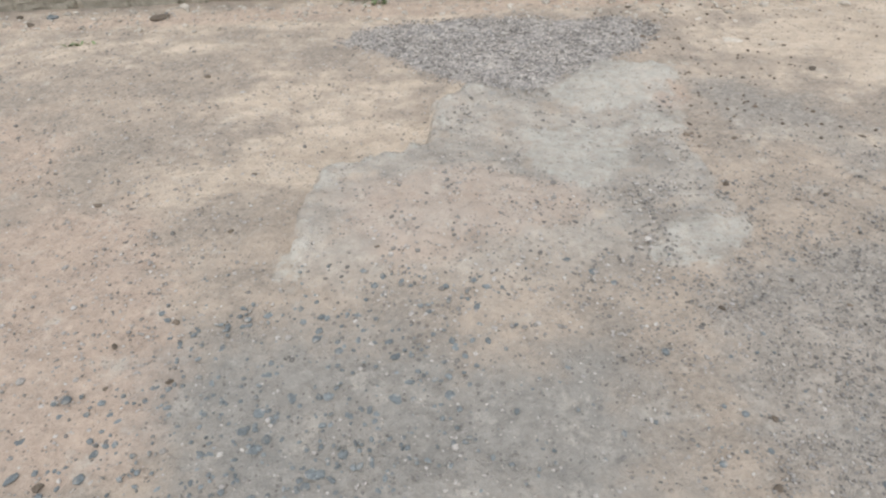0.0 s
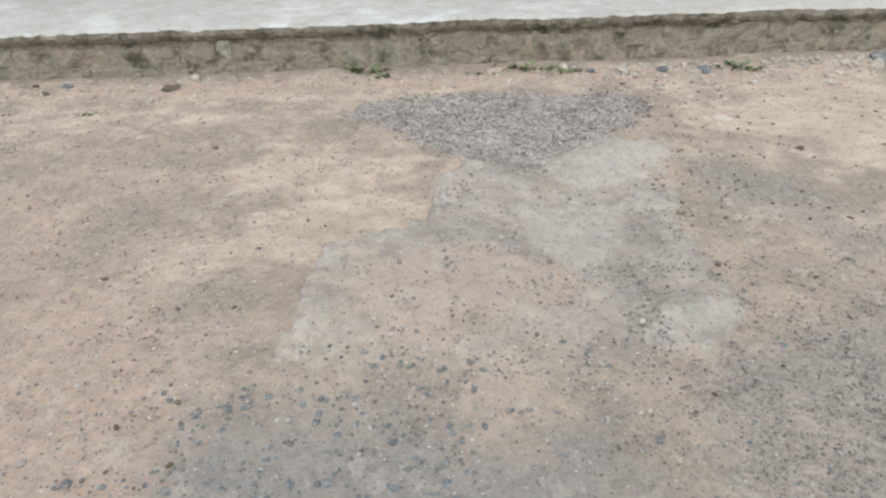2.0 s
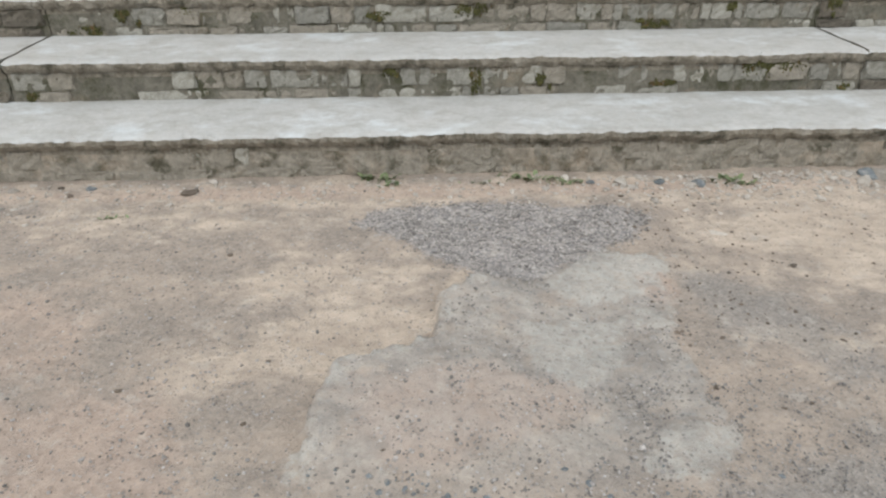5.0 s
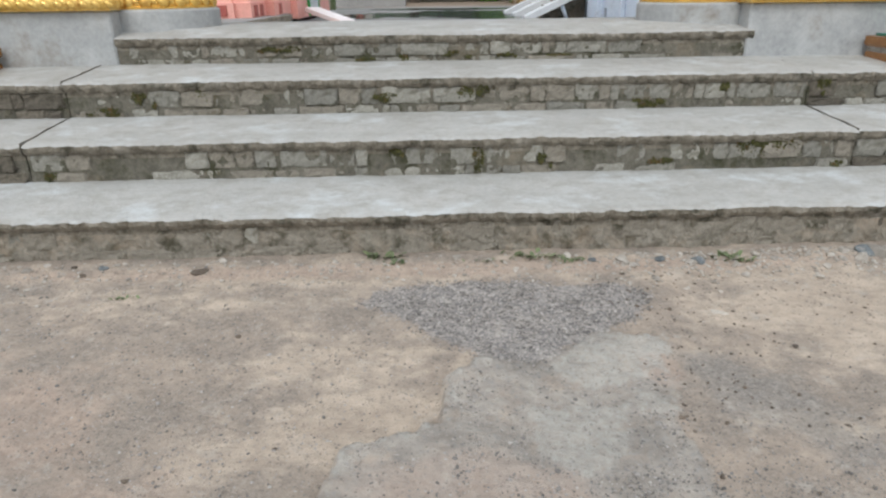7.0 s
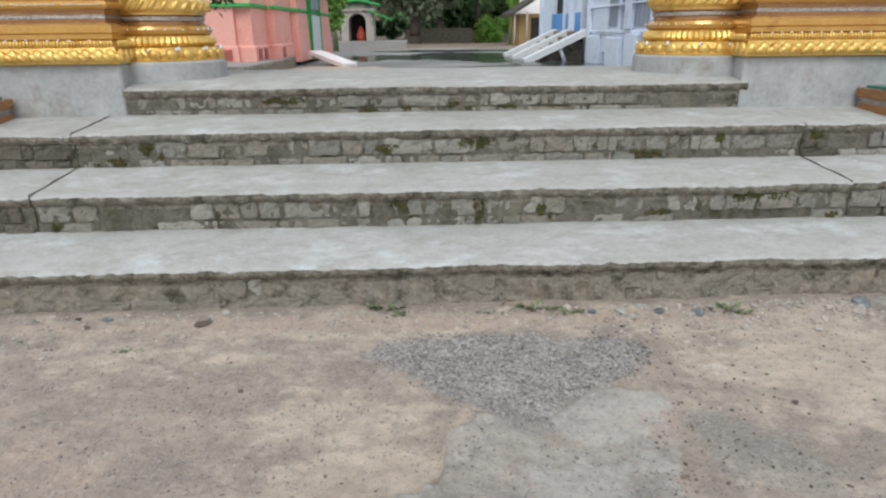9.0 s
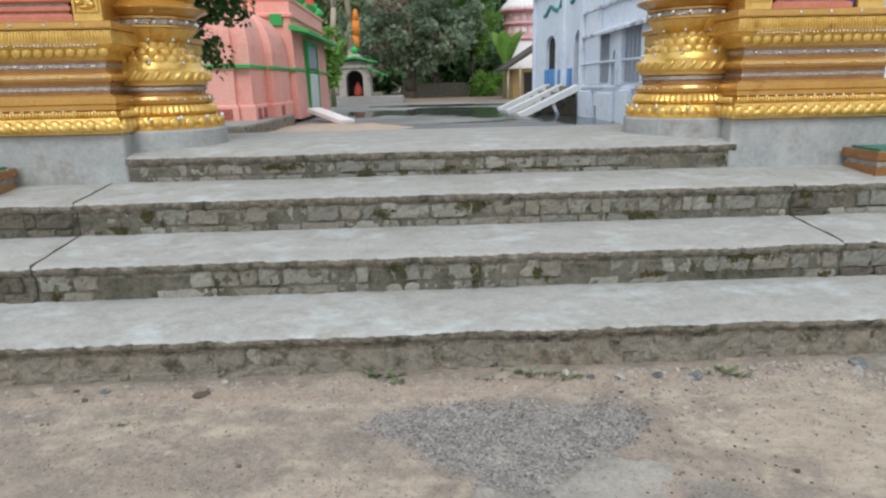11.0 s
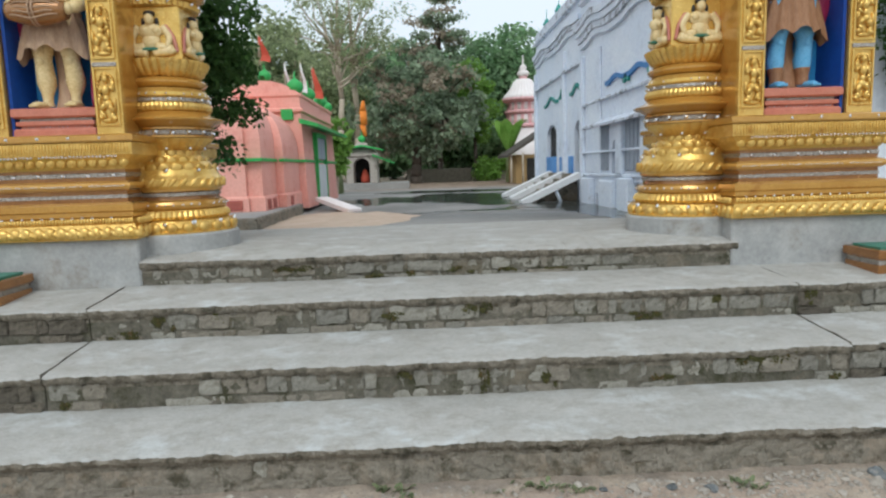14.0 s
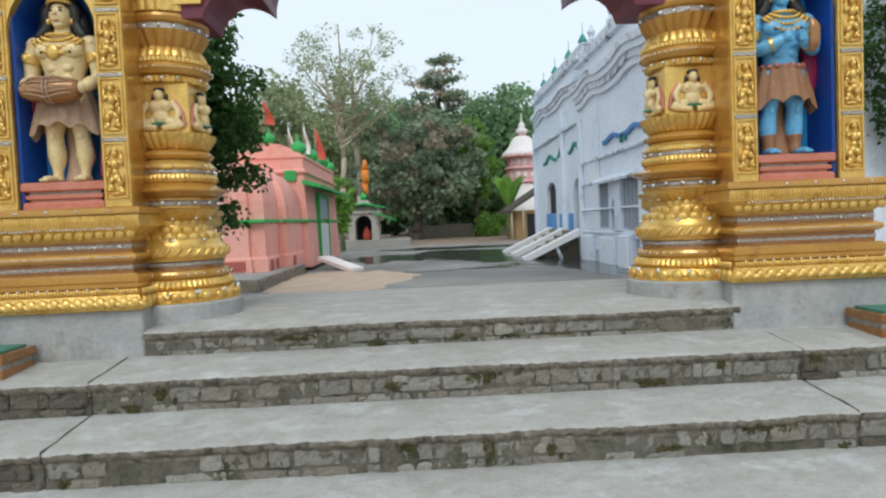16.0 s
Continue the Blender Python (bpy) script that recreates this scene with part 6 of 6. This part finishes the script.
def tree(label, x, y, z0, h, crown, n_clumps, per, leaf, lm, trunk_r, seed, bark="barkdark", clump_r=(0.8, 1.4), limbs=8, tiers=0, mixed=None):
    """crown: half width, half depth, lowest and highest z of the crown."""
    rr = random.Random(seed)
    ob = empty("tree", label, "tree")
    hw, hd, c0, c1 = crown
    clumps = []
    for i in range(n_clumps):
        for _ in range(30):
            u, v, w = rr.uniform(-1, 1), rr.uniform(-1, 1), rr.uniform(0, 1)
            prof = math.sin(math.pi * min(1, 0.12 + w * 0.86)) ** 0.6
            if tiers:
                w = min(1, max(0, (round(w * tiers) + rr.gauss(0, 0.24) + 0.25 * u) / tiers))
                prof = 1.0 - 0.62 * w
            if u * u + v * v < prof * prof:
                break
        clumps.append((Vector((x + u * hw, y + v * hd, c0 + w * (c1 - c0))), rr.uniform(*clump_r)))
    bm = bmesh.new()
    fork = Vector((x + rr.uniform(-0.2, 0.2), y, c0 + (c1 - c0) * 0.25))
    branch(bm, (x, y, z0 - 0.2), fork, trunk_r, trunk_r * 0.6, rr, 5, 0.025)
    branch(bm, fork, (x + rr.uniform(-0.3, 0.3) * hw * 0.3, y, c1 - 0.1 * (c1 - c0)), trunk_r * 0.6, trunk_r * 0.12, rr, 5, 0.03)
    part("trunk", bm, M[bark], ob)
    for c, r in clumps[:limbs]:
        bm = bmesh.new()
        base = Vector((x, y, z0)).lerp(fork, rr.uniform(0.7, 1.0)) if c.z > fork.z else fork.lerp(Vector((x, y, z0)), rr.uniform(0.1, 0.35))
        branch(bm, base, c, trunk_r * 0.4, trunk_r * 0.07, rr, 5, 0.05)
        part("limb", bm, M[bark], ob)
    flat = 0.45 if tiers else 0.75
    if mixed:
        dry = [c for c in clumps if rr.random() < 0.10 + 0.35 * (c[0].z - c0) / (c1 - c0)]
        leaf_mass("crown", dry, per, leaf, M[mixed], ob, rr, flat=flat)
        clumps = [c for c in clumps if c not in dry]
    leaf_mass("crown", clumps, per, leaf, M[lm], ob, rr, flat=flat)
    return ob


def at(px_slope, y):
    return -0.026 + px_slope * (y + 0.04)


# wide woods behind everything
rr = random.Random(77)
clumps = []
for i in range(420):
    xx = rr.uniform(-75, 75)
    yy = rr.uniform(58, 80) + abs(xx) * 0.1
    clumps.append((Vector((xx, yy, rr.uniform(0.5, 7.5 + 3.5 * nz(xx, 0, 0, 0.12)))), rr.uniform(1.2, 2.6)))
woods = leaf_mass("far_woods", clumps, 110, 0.8, M["leafmid"], None, rr)
tagged(woods, "dense dark green woods behind the temple court", "woods", kind="stuff")

tree("tall thin pale-trunked tree with a sparse light crown", at(-0.118, 42), 42, 0.4, 15, (4.4, 3, 8.0, 15.4), 80, 70, 0.17, "leafpale", 0.22, 1, "bark", (0.5, 1.0), 26)
tree("second slim pale-barked tree with bare forked limbs", at(-0.095, 43), 43, 0.4, 12, (2.8, 2, 7.5, 13.0), 24, 60, 0.17, "leafpale", 0.26, 2, "bark", (0.4, 0.8), 14)
tree("broad tree with layered olive-brown foliage", at(-0.005, 44), 44, 0.4, 12, (4.5, 3.4, 2.4, 9.4), 95, 80, 0.40, "leafolive", 0.4, 3, "barkdark", (0.55, 1.2), 16, 0, "leafbrown")
tree("tall tree with tiered dark olive branches", at(0.03, 50), 50, 0.4, 14, (3.7, 2.6, 6.6, 14.2), 120, 80, 0.27, "leafolive", 0.24, 4, "barkdark", (0.5, 0.95), 22, 5, "leafbrown")
tree("large dense green forest tree", at(0.125, 60), 60, 0.4, 14, (6.5, 5, 2.0, 14.0), 130, 140, 0.48, "leafmid", 0.5, 5, "barkdark", (1.2, 2.2), 10)
tree("large dark green forest tree", at(0.07, 62), 62, 0.4, 14, (6.0, 5, 1.5, 13.0), 120, 140, 0.48, "leafdark", 0.5, 6, "barkdark", (1.2, 2.2), 10)
tree("tall yellow-green forest tree", at(-0.19, 58), 58, 0.4, 14, (6.0, 5, 2.0, 14.5), 120, 140, 0.48, "leafpale", 0.4, 7, "bark", (1.2, 2.2), 10)
tree("dense green forest tree", at(-0.09, 64), 64, 0.4, 13, (7.0, 5, 1.5, 13.2), 150, 140, 0.5, "leafmid", 0.5, 8, "barkdark", (1.2, 2.2), 8)
tree("tall dark green forest tree", at(-0.015, 63), 63, 0.4, 14, (5.5, 5, 1.5, 13.2), 130, 140, 0.48, "leafmid", 0.5, 16, "barkdark", (1.2, 2.2), 8)
tree("large green forest tree", at(0.19, 66), 66, 0.4, 15, (6.5, 5, 2.0, 14.5), 120, 130, 0.5, "leafmid", 0.5, 9, "barkdark", (1.3, 2.2), 8)
tree("broad green forest tree behind the temple", at(-0.29, 60), 60, 0.4, 13, (6.5, 5, 2.0, 13.0), 110, 130, 0.5, "leafmid", 0.5, 10, "barkdark", (1.3, 2.2), 8)
tree("bright green young tree", at(0.088, 46), 46, 0.4, 9, (1.5, 1.3, 3.0, 9.2), 34, 110, 0.28, "leafbright", 0.15, 11, "barkdark", (0.5, 0.9), 6)
tree("green shrub beside the small shrine", at(-0.132, 26), 26, 0.45, 3.4, (0.6, 0.7, 1.0, 3.6), 20, 110, 0.2, "leafbright", 0.08, 12, "bark", (0.25, 0.45), 6)
tree("low bright shrub at the court's edge", at(0.115, 45), 45, 0.45, 2.2, (1.6, 1.2, 0.7, 2.4), 20, 110, 0.24, "leafbright", 0.08, 13, "barkdark", (0.4, 0.7), 5)
tree("dark glossy-leaved tree close behind the gate", -3.15, 8.6, 0.45, 5, (1.0, 1.1, 1.8, 4.9), 130, 170, 0.09, "leafdark", 0.11, 14, "barkdark", (0.2, 0.38), 12)
tree("dark green tree beside the gate", 6.5, 8.4, 0.45, 6, (1.3, 1.3, 1.6, 5.8), 120, 240, 0.075, "leafdark", 0.13, 15, "barkdark", (0.25, 0.45), 12)


def banana(x, y, z0, s, seed):
    rr = random.Random(seed)
    ob = empty("banana_plant", "banana plant with broad bright green leaves", "banana plant", "banana plants")
    bm = bmesh.new()
    limb(bm, (x, y, z0), (x, y, z0 + 1.6 * s), 0.14 * s, 0.09 * s, 10)
    part("stem", bm, M["leafpale"], ob)
    for i in range(7):
        a = 2 * math.pi * i / 7 + rr.uniform(-0.3, 0.3)
        bm = bmesh.new()
        rows = []
        for k in range(8):
            u = k / 7
            r = s * (0.08 + 0.62 * u)
            zz = z0 + s * (1.2 + 1.9 * u - 0.75 * u * u + rr.uniform(0, 0.02))
            w = 0.28 * s * math.sin(math.pi * (0.08 + 0.9 * u))
            c = Vector((x + r * math.cos(a), y + r * math.sin(a), zz))
            t = Vector((-math.sin(a), math.cos(a), 0)) * w
            rows.append([bm.verts.new(c - t + Vector((0, 0, 0.05 * s))), bm.verts.new(c), bm.verts.new(c + t + Vector((0, 0, 0.05 * s)))])
        for p_, q_ in zip(rows, rows[1:]):
            for j in range(2):
                bm.faces.new((p_[j], p_[j + 1], q_[j + 1], q_[j]))
        part("leaf", bm, M["leafbright"], ob)


banana(at(0.137, 40), 40, 0.45, 1.6, 3)
banana(at(-0.125, 29), 29, 0.45, 1.2, 4)

# ---- stones, grit, weeds and moss on the ground and steps ----
M["bluestone"] = mat("blue_grey_stone", (0.105, 0.118, 0.124), (0.225, 0.24, 0.242), 25, 0.8, bump=0.6, fine=150, island=0.25, wear=(0.36, 0.32, 0.275), wear_at=0.585, wear_scale=45)
M["brownstone"] = mat("brown_pebble", (0.10, 0.075, 0.055), (0.19, 0.15, 0.115), 25, 0.9, bump=0.6, fine=150, island=0.35)
M["darkgrit"] = mat("dark_grit", (0.15, 0.138, 0.128), (0.30, 0.274, 0.25), 25, 0.9, bump=0.3, fine=200, island=0.5)
M["palestone"] = mat("pale_rubble", (0.34, 0.30, 0.25), (0.50, 0.45, 0.39), 20, 0.9, bump=0.6, fine=120, island=0.25)
M["grit"] = mat("mixed_grit", (0.215, 0.196, 0.18), (0.38, 0.345, 0.312), 25, 0.9, bump=0.3, fine=200, island=0.55)
rng2 = random.Random(21)


def top_z(x, y):
    """Height of the ground with its patches."""
    wob = 0.035 * nz(x, y, 2, 9) + 0.02 * nz(x, y, 3, 25)
    cm = smooth01(-0.006, 0.012, signed(CEMENT, x, y) + wob) * smooth01(1.0, 1.4, y)
    return ground_z(x, y) + (0.008 + 0.042 * smooth01(0.5, 0.1, x) * smooth01(1.05, 1.3, y)) * cm


def rock(r, flat, seed, sub=2):
    """A chipped stone with a few flat breaks."""
    bm = bmesh.new()
    bmesh.ops.create_icosphere(bm, subdivisions=sub, radius=1)
    q = random.Random(seed)
    cuts = [(Vector((q.gauss(0, 1), q.gauss(0, 1), q.gauss(0, 1))).normalized(), q.uniform(0.42, 0.7)) for _ in range(9)]
    sx, sy = q.uniform(0.75, 1.3), q.uniform(0.7, 1.1)
    for v in bm.verts:
        for n_, d in cuts:
            e = v.co.dot(n_) - d
            if e > 0:
                v.co -= n_ * e
        v.co *= 1 + 0.12 * nz(v.co.x * 2 + seed, v.co.y * 2, v.co.z * 2)
        v.co = Vector((v.co.x * r * sx, v.co.y * r * sy, v.co.z * r * flat))
    return bm


def stone(x, y, r, material, label, seed, flat=0.6, sink=0.3, group="loose stones", z=None):
    ob = tagged(mesh_ob("stone", rock(r, flat, seed), material), label, "stone", group)
    ob.matrix_basis = pose(x, y, (top_z(x, y) if z is None else z) + r * flat * (1 - 2 * sink) * 0.5, rng2.uniform(-10, 10), rng2.uniform(-10, 10), rng2.uniform(0, 360))
    return ob


BLUE = [(-0.08, 0.95), (-0.05, 0.88), (-0.08, 0.84), (-0.13, 0.82), (-0.29, 0.86), (-0.35, 0.83), (-0.38, 0.79), (-0.43, 0.86), (-0.35, 0.92), (-0.46, 0.91), (-0.25, 1.01), (-0.35, 0.75), (-0.38, 0.71), (-0.23, 0.69), (-0.17, 0.81), (-0.22, 0.93), (-0.16, 1.0), (-0.37, 1.09), (-0.48, 1.17), (-0.8, 0.8), (-0.75, 0.85), (-0.75, 0.89), (-0.79, 0.72), (-0.65, 0.76), (-0.66, 0.71), (0.03, 0.84), (0.4, 1.17), (0.44, 1.13), (0.34, 1.21), (0.11, 1.07)]
BROWN = [(-0.58, 1.09), (-0.68, 0.91), (-0.7, 1.03), (-0.73, 0.7), (-0.55, 0.92), (0.66, 1.03), (0.86, 1.11), (0.95, 1.02), (0.59, 0.6), (0.65, 0.74), (-0.52, 1.42), (-0.92, 1.57), (-0.74, 1.52), (-0.5, 1.69), (-0.77, 2.31), (-1.69, 2.9), (-1.62, 2.82), (1.42, 2.14), (1.11, 1.99), (1.37, 1.65), (1.28, 1.79), (1.02, 1.41), (0.86, 1.51), (1.11, 1.43), (-0.12, 1.27)]
for i, (x, y) in enumerate(BLUE):
    stone(x, y, rng2.uniform(0.011, 0.017) * (1.25 if i in (2, 0) else 1), M["bluestone"], "chipped blue-grey stone half sunk in the dirt", i, 0.38, 0.38)
for i, (x, y) in enumerate(BROWN):
    stone(x, y, rng2.uniform(0.008, 0.014) * (1.6 if y > 2 else 1), M["brownstone"], "small dark brown pebble on the dirt", 100 + i)
stone(-1.07, 2.83, 0.06, M["brownstone"], "flat brown stone on the sand", 301, 0.22)
stone(1.23, 2.40, 0.042, M["palestone"], "flat grey stone chip on the sand", 302, 0.3)
for i, (x, y, r) in enumerate(((2.24, 2.86, 0.075), (2.10, 2.82, 0.05), (1.31, 2.85, 0.04), (1.27, 2.83, 0.03), (0.95, 2.86, 0.045), (0.68, 2.90, 0.035), (0.80, 2.86, 0.026), (2.36, 2.80, 0.06), (2.45, 2.74, 0.045), (2.2, 2.73, 0.035), (-1.55, 2.88, 0.028), (-1.2, 2.9, 0.022), (-0.62, 2.88, 0.018), (1.9, 2.75, 0.03), (2.17, 2.88, 0.055), (2.31, 2.88, 0.065), (2.42, 2.86, 0.07), (2.05, 2.88, 0.035), (2.28, 2.74, 0.04), (2.52, 2.82, 0.06), (1.97, 2.85, 0.025), (1.62, 2.88, 0.03), (1.14, 2.87, 0.028), (0.30, 2.89, 0.02), (-0.45, 2.9, 0.02), (-1.9, 2.88, 0.03))):
    stone(x, y, r, M["palestone" if i % 4 != 2 else "bluestone"], "rubble stone at the foot of the steps", 400 + i, 0.6)

# pressed-in grit and pebbles, too many to count
t = bmesh.new()
bmesh.ops.create_icosphere(t, subdivisions=1, radius=1)
base_v = np.array([v.co[:] for v in t.verts])
base_f = np.array([[v.index for v in f.verts] for f in t.faces])
t.free()


def pebbles(name, n, box4, size, material, label, accept, seed):
    q = random.Random(seed)
    vs, fs, k = [], [], 0
    x0, x1, y0, y1 = box4
    done = tries = 0
    while done < n and tries < n * 12:
        tries += 1
        x, y = q.uniform(x0, x1), q.uniform(y0, y1)
        if q.random() > accept(x, y):
            continue
        done += 1
        r = q.uniform(*size) * (1 + 0.9 * q.random() ** 6)
        a = q.uniform(0, 6.283)
        jit = np.array([[q.uniform(0.72, 1.2)] for _ in range(len(base_v))])
        v = base_v * jit * (r, r * q.uniform(0.6, 1.0), r * q.uniform(0.35, 0.7))
        c, s_ = math.cos(a), math.sin(a)
        v = np.column_stack((v[:, 0] * c - v[:, 1] * s_ + x, v[:, 0] * s_ + v[:, 1] * c + y, v[:, 2] + top_z(x, y) + 0.001))
        vs.append(v)
        fs.append(base_f + k)
        k += len(base_v)
    me = bpy.data.meshes.new(name)
    me.from_pydata(np.concatenate(vs).tolist(), [], np.concatenate(fs).tolist())
    me.materials.append(material)
    return tagged(new(name, me), label, "gravel", kind="stuff")


def near_right(x, y):
    return max(0.02, min(1, 0.9 * smooth01(0.35, 0.75, x + 0.12 * (y - 1) + 0.25 * nz(x, y, 1, 3)) * smooth01(2.0, 1.3, y) + 0.10))


def patchy(x, y):
    return 0.25 + 0.5 * max(0, nz(x, y, 4, 2.2) + 0.12) * (1.2 if y < 1.8 else 0.7)


pebbles("gravel", 5200, (-0.32, 1.0, 2.05, 2.72), (0.0025, 0.0062), M["grit"], "patch of loose dark grey gravel on the dirt", lambda x, y: smooth01(-0.06, 0.05, signed(GRAVEL, x, y)), 1)
pebbles("gravel", 6000, (0.1, 1.9, 0.45, 2.2), (0.0015, 0.0048), M["darkgrit"], "dark grit trodden into the dirt", near_right, 2)
pebbles("gravel", 9500, (-2.2, 0.8, 0.45, 2.9), (0.0016, 0.0046), M["grit"], "scattered dark grit on sandy dirt", patchy, 3)
pebbles("gravel", 900, (-0.85, 0.9, 0.5, 1.25), (0.0022, 0.0075), M["bluestone"], "blue-grey stone chips set in the dirt", lambda x, y: smooth01(1.4, 0.75, y + 0.2 * nz(x, y, 6, 3)) * (0.1 + 0.9 * smooth01(0.25, -0.05, x) * smooth01(-0.75, -0.5, x)), 4)
pebbles("gravel", 1100, (-2.4, 2.6, 2.45, 2.94), (0.004, 0.014), M["palestone"], "small rubble along the foot of the steps", lambda x, y: smooth01(2.55, 2.95, y) * (0.25 + 0.75 * smooth01(0.1, 1.8, x + 0.6 * nz(x, y, 1, 2))), 5)
pebbles("gravel", 330, (0.75, 2.4, 1.7, 2.8), (0.0025, 0.0085), M["brownstone"], "brown pebbles strewn over the sand", lambda x, y: smooth01(1.6, 0.85, x) * 0.8 + 0.15, 6)


pebbles("gravel", 5000, (0.35, 1.35, 0.5, 1.5), (0.0012, 0.0034), M["darkgrit"], "fine dark grit worn out of the dirt", lambda x, y: smooth01(0.4, 0.8, x + 0.3 * nz(x, y, 3, 4)) * smooth01(1.6, 1.0, y + 0.2 * nz(x, y, 9, 5)), 9)
pebbles("gravel", 900, (-2.0, -0.3, 0.7, 2.9), (0.003, 0.0068), M["grit"], "grey pebbles on the sandy dirt", patchy, 7)
pebbles("gravel", 2300, (-0.35, 0.9, 0.95, 2.25), (0.0020, 0.0060), M["grit"], "grey chips set in the old cement", lambda x, y: smooth01(0.0, 0.04, signed(CEMENT, x, y)) * (0.35 + max(0, nz(x, y, 2, 5)) * 0.6), 8)


def weed(x, y, n, h, seed, z=None):
    q = random.Random(seed)
    ob = empty("weed", "small green weed growing at the foot of the steps", "weed", "weeds")
    zb = top_z(x, y) if z is None else z
    for i in range(n):
        a, l = q.uniform(0, 6.283), h * q.uniform(0.5, 1.1)
        bx, by = x + q.gauss(0, 0.9) * h, min(2.95, y + q.uniform(-0.6, 0.4) * h)
        d = Vector((math.cos(a), math.sin(a), 0))
        sd = Vector((-d.y, d.x, 0)) * l * q.uniform(0.16, 0.28)
        bm = bmesh.new()
        rows = []
        for k in range(4):
            u = k / 3
            c = Vector((bx, by, zb)) + d * l * 0.8 * u + Vector((0, 0, l * (0.9 * u - 0.45 * u * u)))
            w = sd * (math.sin(math.pi * (0.12 + 0.8 * u)))
            rows.append([bm.verts.new(c - w), bm.verts.new(c - Vector((0, 0, 0.1 * l * (1 - u)))), bm.verts.new(c + w)])
        for p_, q_ in zip(rows, rows[1:]):
            for j in range(2):
                bm.faces.new((p_[j], p_[j + 1], q_[j + 1], q_[j]))
        part("leaf", bm, M["weed"], ob)


for i, (x, y, n, h) in enumerate(((-0.23, 2.93, 20, 0.07), (-0.17, 2.87, 14, 0.05), (0.29, 2.88, 12, 0.04), (0.55, 2.9, 26, 0.055), (0.68, 2.86, 26, 0.05), (0.45, 2.93, 14, 0.05), (1.48, 2.87, 26, 0.06), (1.55, 2.84, 14, 0.045), (-1.36, 2.62, 14, 0.035))):
    weed(x, y, int(n * 0.9), h * 0.85, i)


def moss(x, y, z, w, h, seed):
    """A clump of moss on a riser: many small tufts."""
    q = random.Random(seed)
    bm = bmesh.new()
    lobes = [(q.gauss(0, 0.32), q.uniform(-0.38, 0.42), q.uniform(0.10, 0.30)) for _ in range(6)]
    for _ in range(int(160 + 24000 * w * h)):
        u, v, s_ = q.choice(lobes)
        a, b = u + q.gauss(0, 0.55) * s_, v + q.gauss(0, 0.7) * s_
        if abs(b) > 0.55:
            continue
        r = q.uniform(0.0018, 0.0062)
        ball(bm, (x + a * w, y + q.uniform(-0.004, 0.008), z + b * h), (r, r * 0.8, r * q.uniform(0.8, 1.5)), 5, 4)
    return bm


MOSS = {"step_2": ((1.90, 0.36, 0.24, 0.14), (0.30, 0.31, 0.05, 0.14), (0.66, 0.30, 0.06, 0.08), (-0.16, 0.36, 0.06, 0.06), (2.33, 0.25, 0.07, 0.05), (-2.05, 0.24, 0.06, 0.08), (1.35, 0.29, 0.14, 0.04)),
        "step_3": ((0.30, 0.60, 0.16, 0.09), (1.42, 0.52, 0.16, 0.06), (-1.72, 0.58, 0.10, 0.09), (-1.36, 0.60, 0.06, 0.08), (-0.25, 0.58, 0.14, 0.06), (2.52, 0.60, 0.07, 0.10), (1.9, 0.62, 0.06, 0.06), (-1.95, 0.52, 0.16, 0.06)),
        "step_4": ((-0.98, 0.82, 0.22, 0.05), (-0.12, 0.76, 0.05, 0.05), (0.2, 0.78, 0.16, 0.05), (0.58, 0.77, 0.1, 0.04), (-0.4, 0.75, 0.12, 0.04), (0.95, 0.76, 0.14, 0.03))}
for nm, spots in MOSS.items():
    y0 = next(s_[1] for s_ in STEPS if s_[0] == nm)
    for i, (x, z, w, h) in enumerate(spots):
        tagged(part("moss", moss(x, y0 + 0.022, z + 0.02, w, h, i), M["moss"], steps[nm], "olive green moss"), kind="stuff")
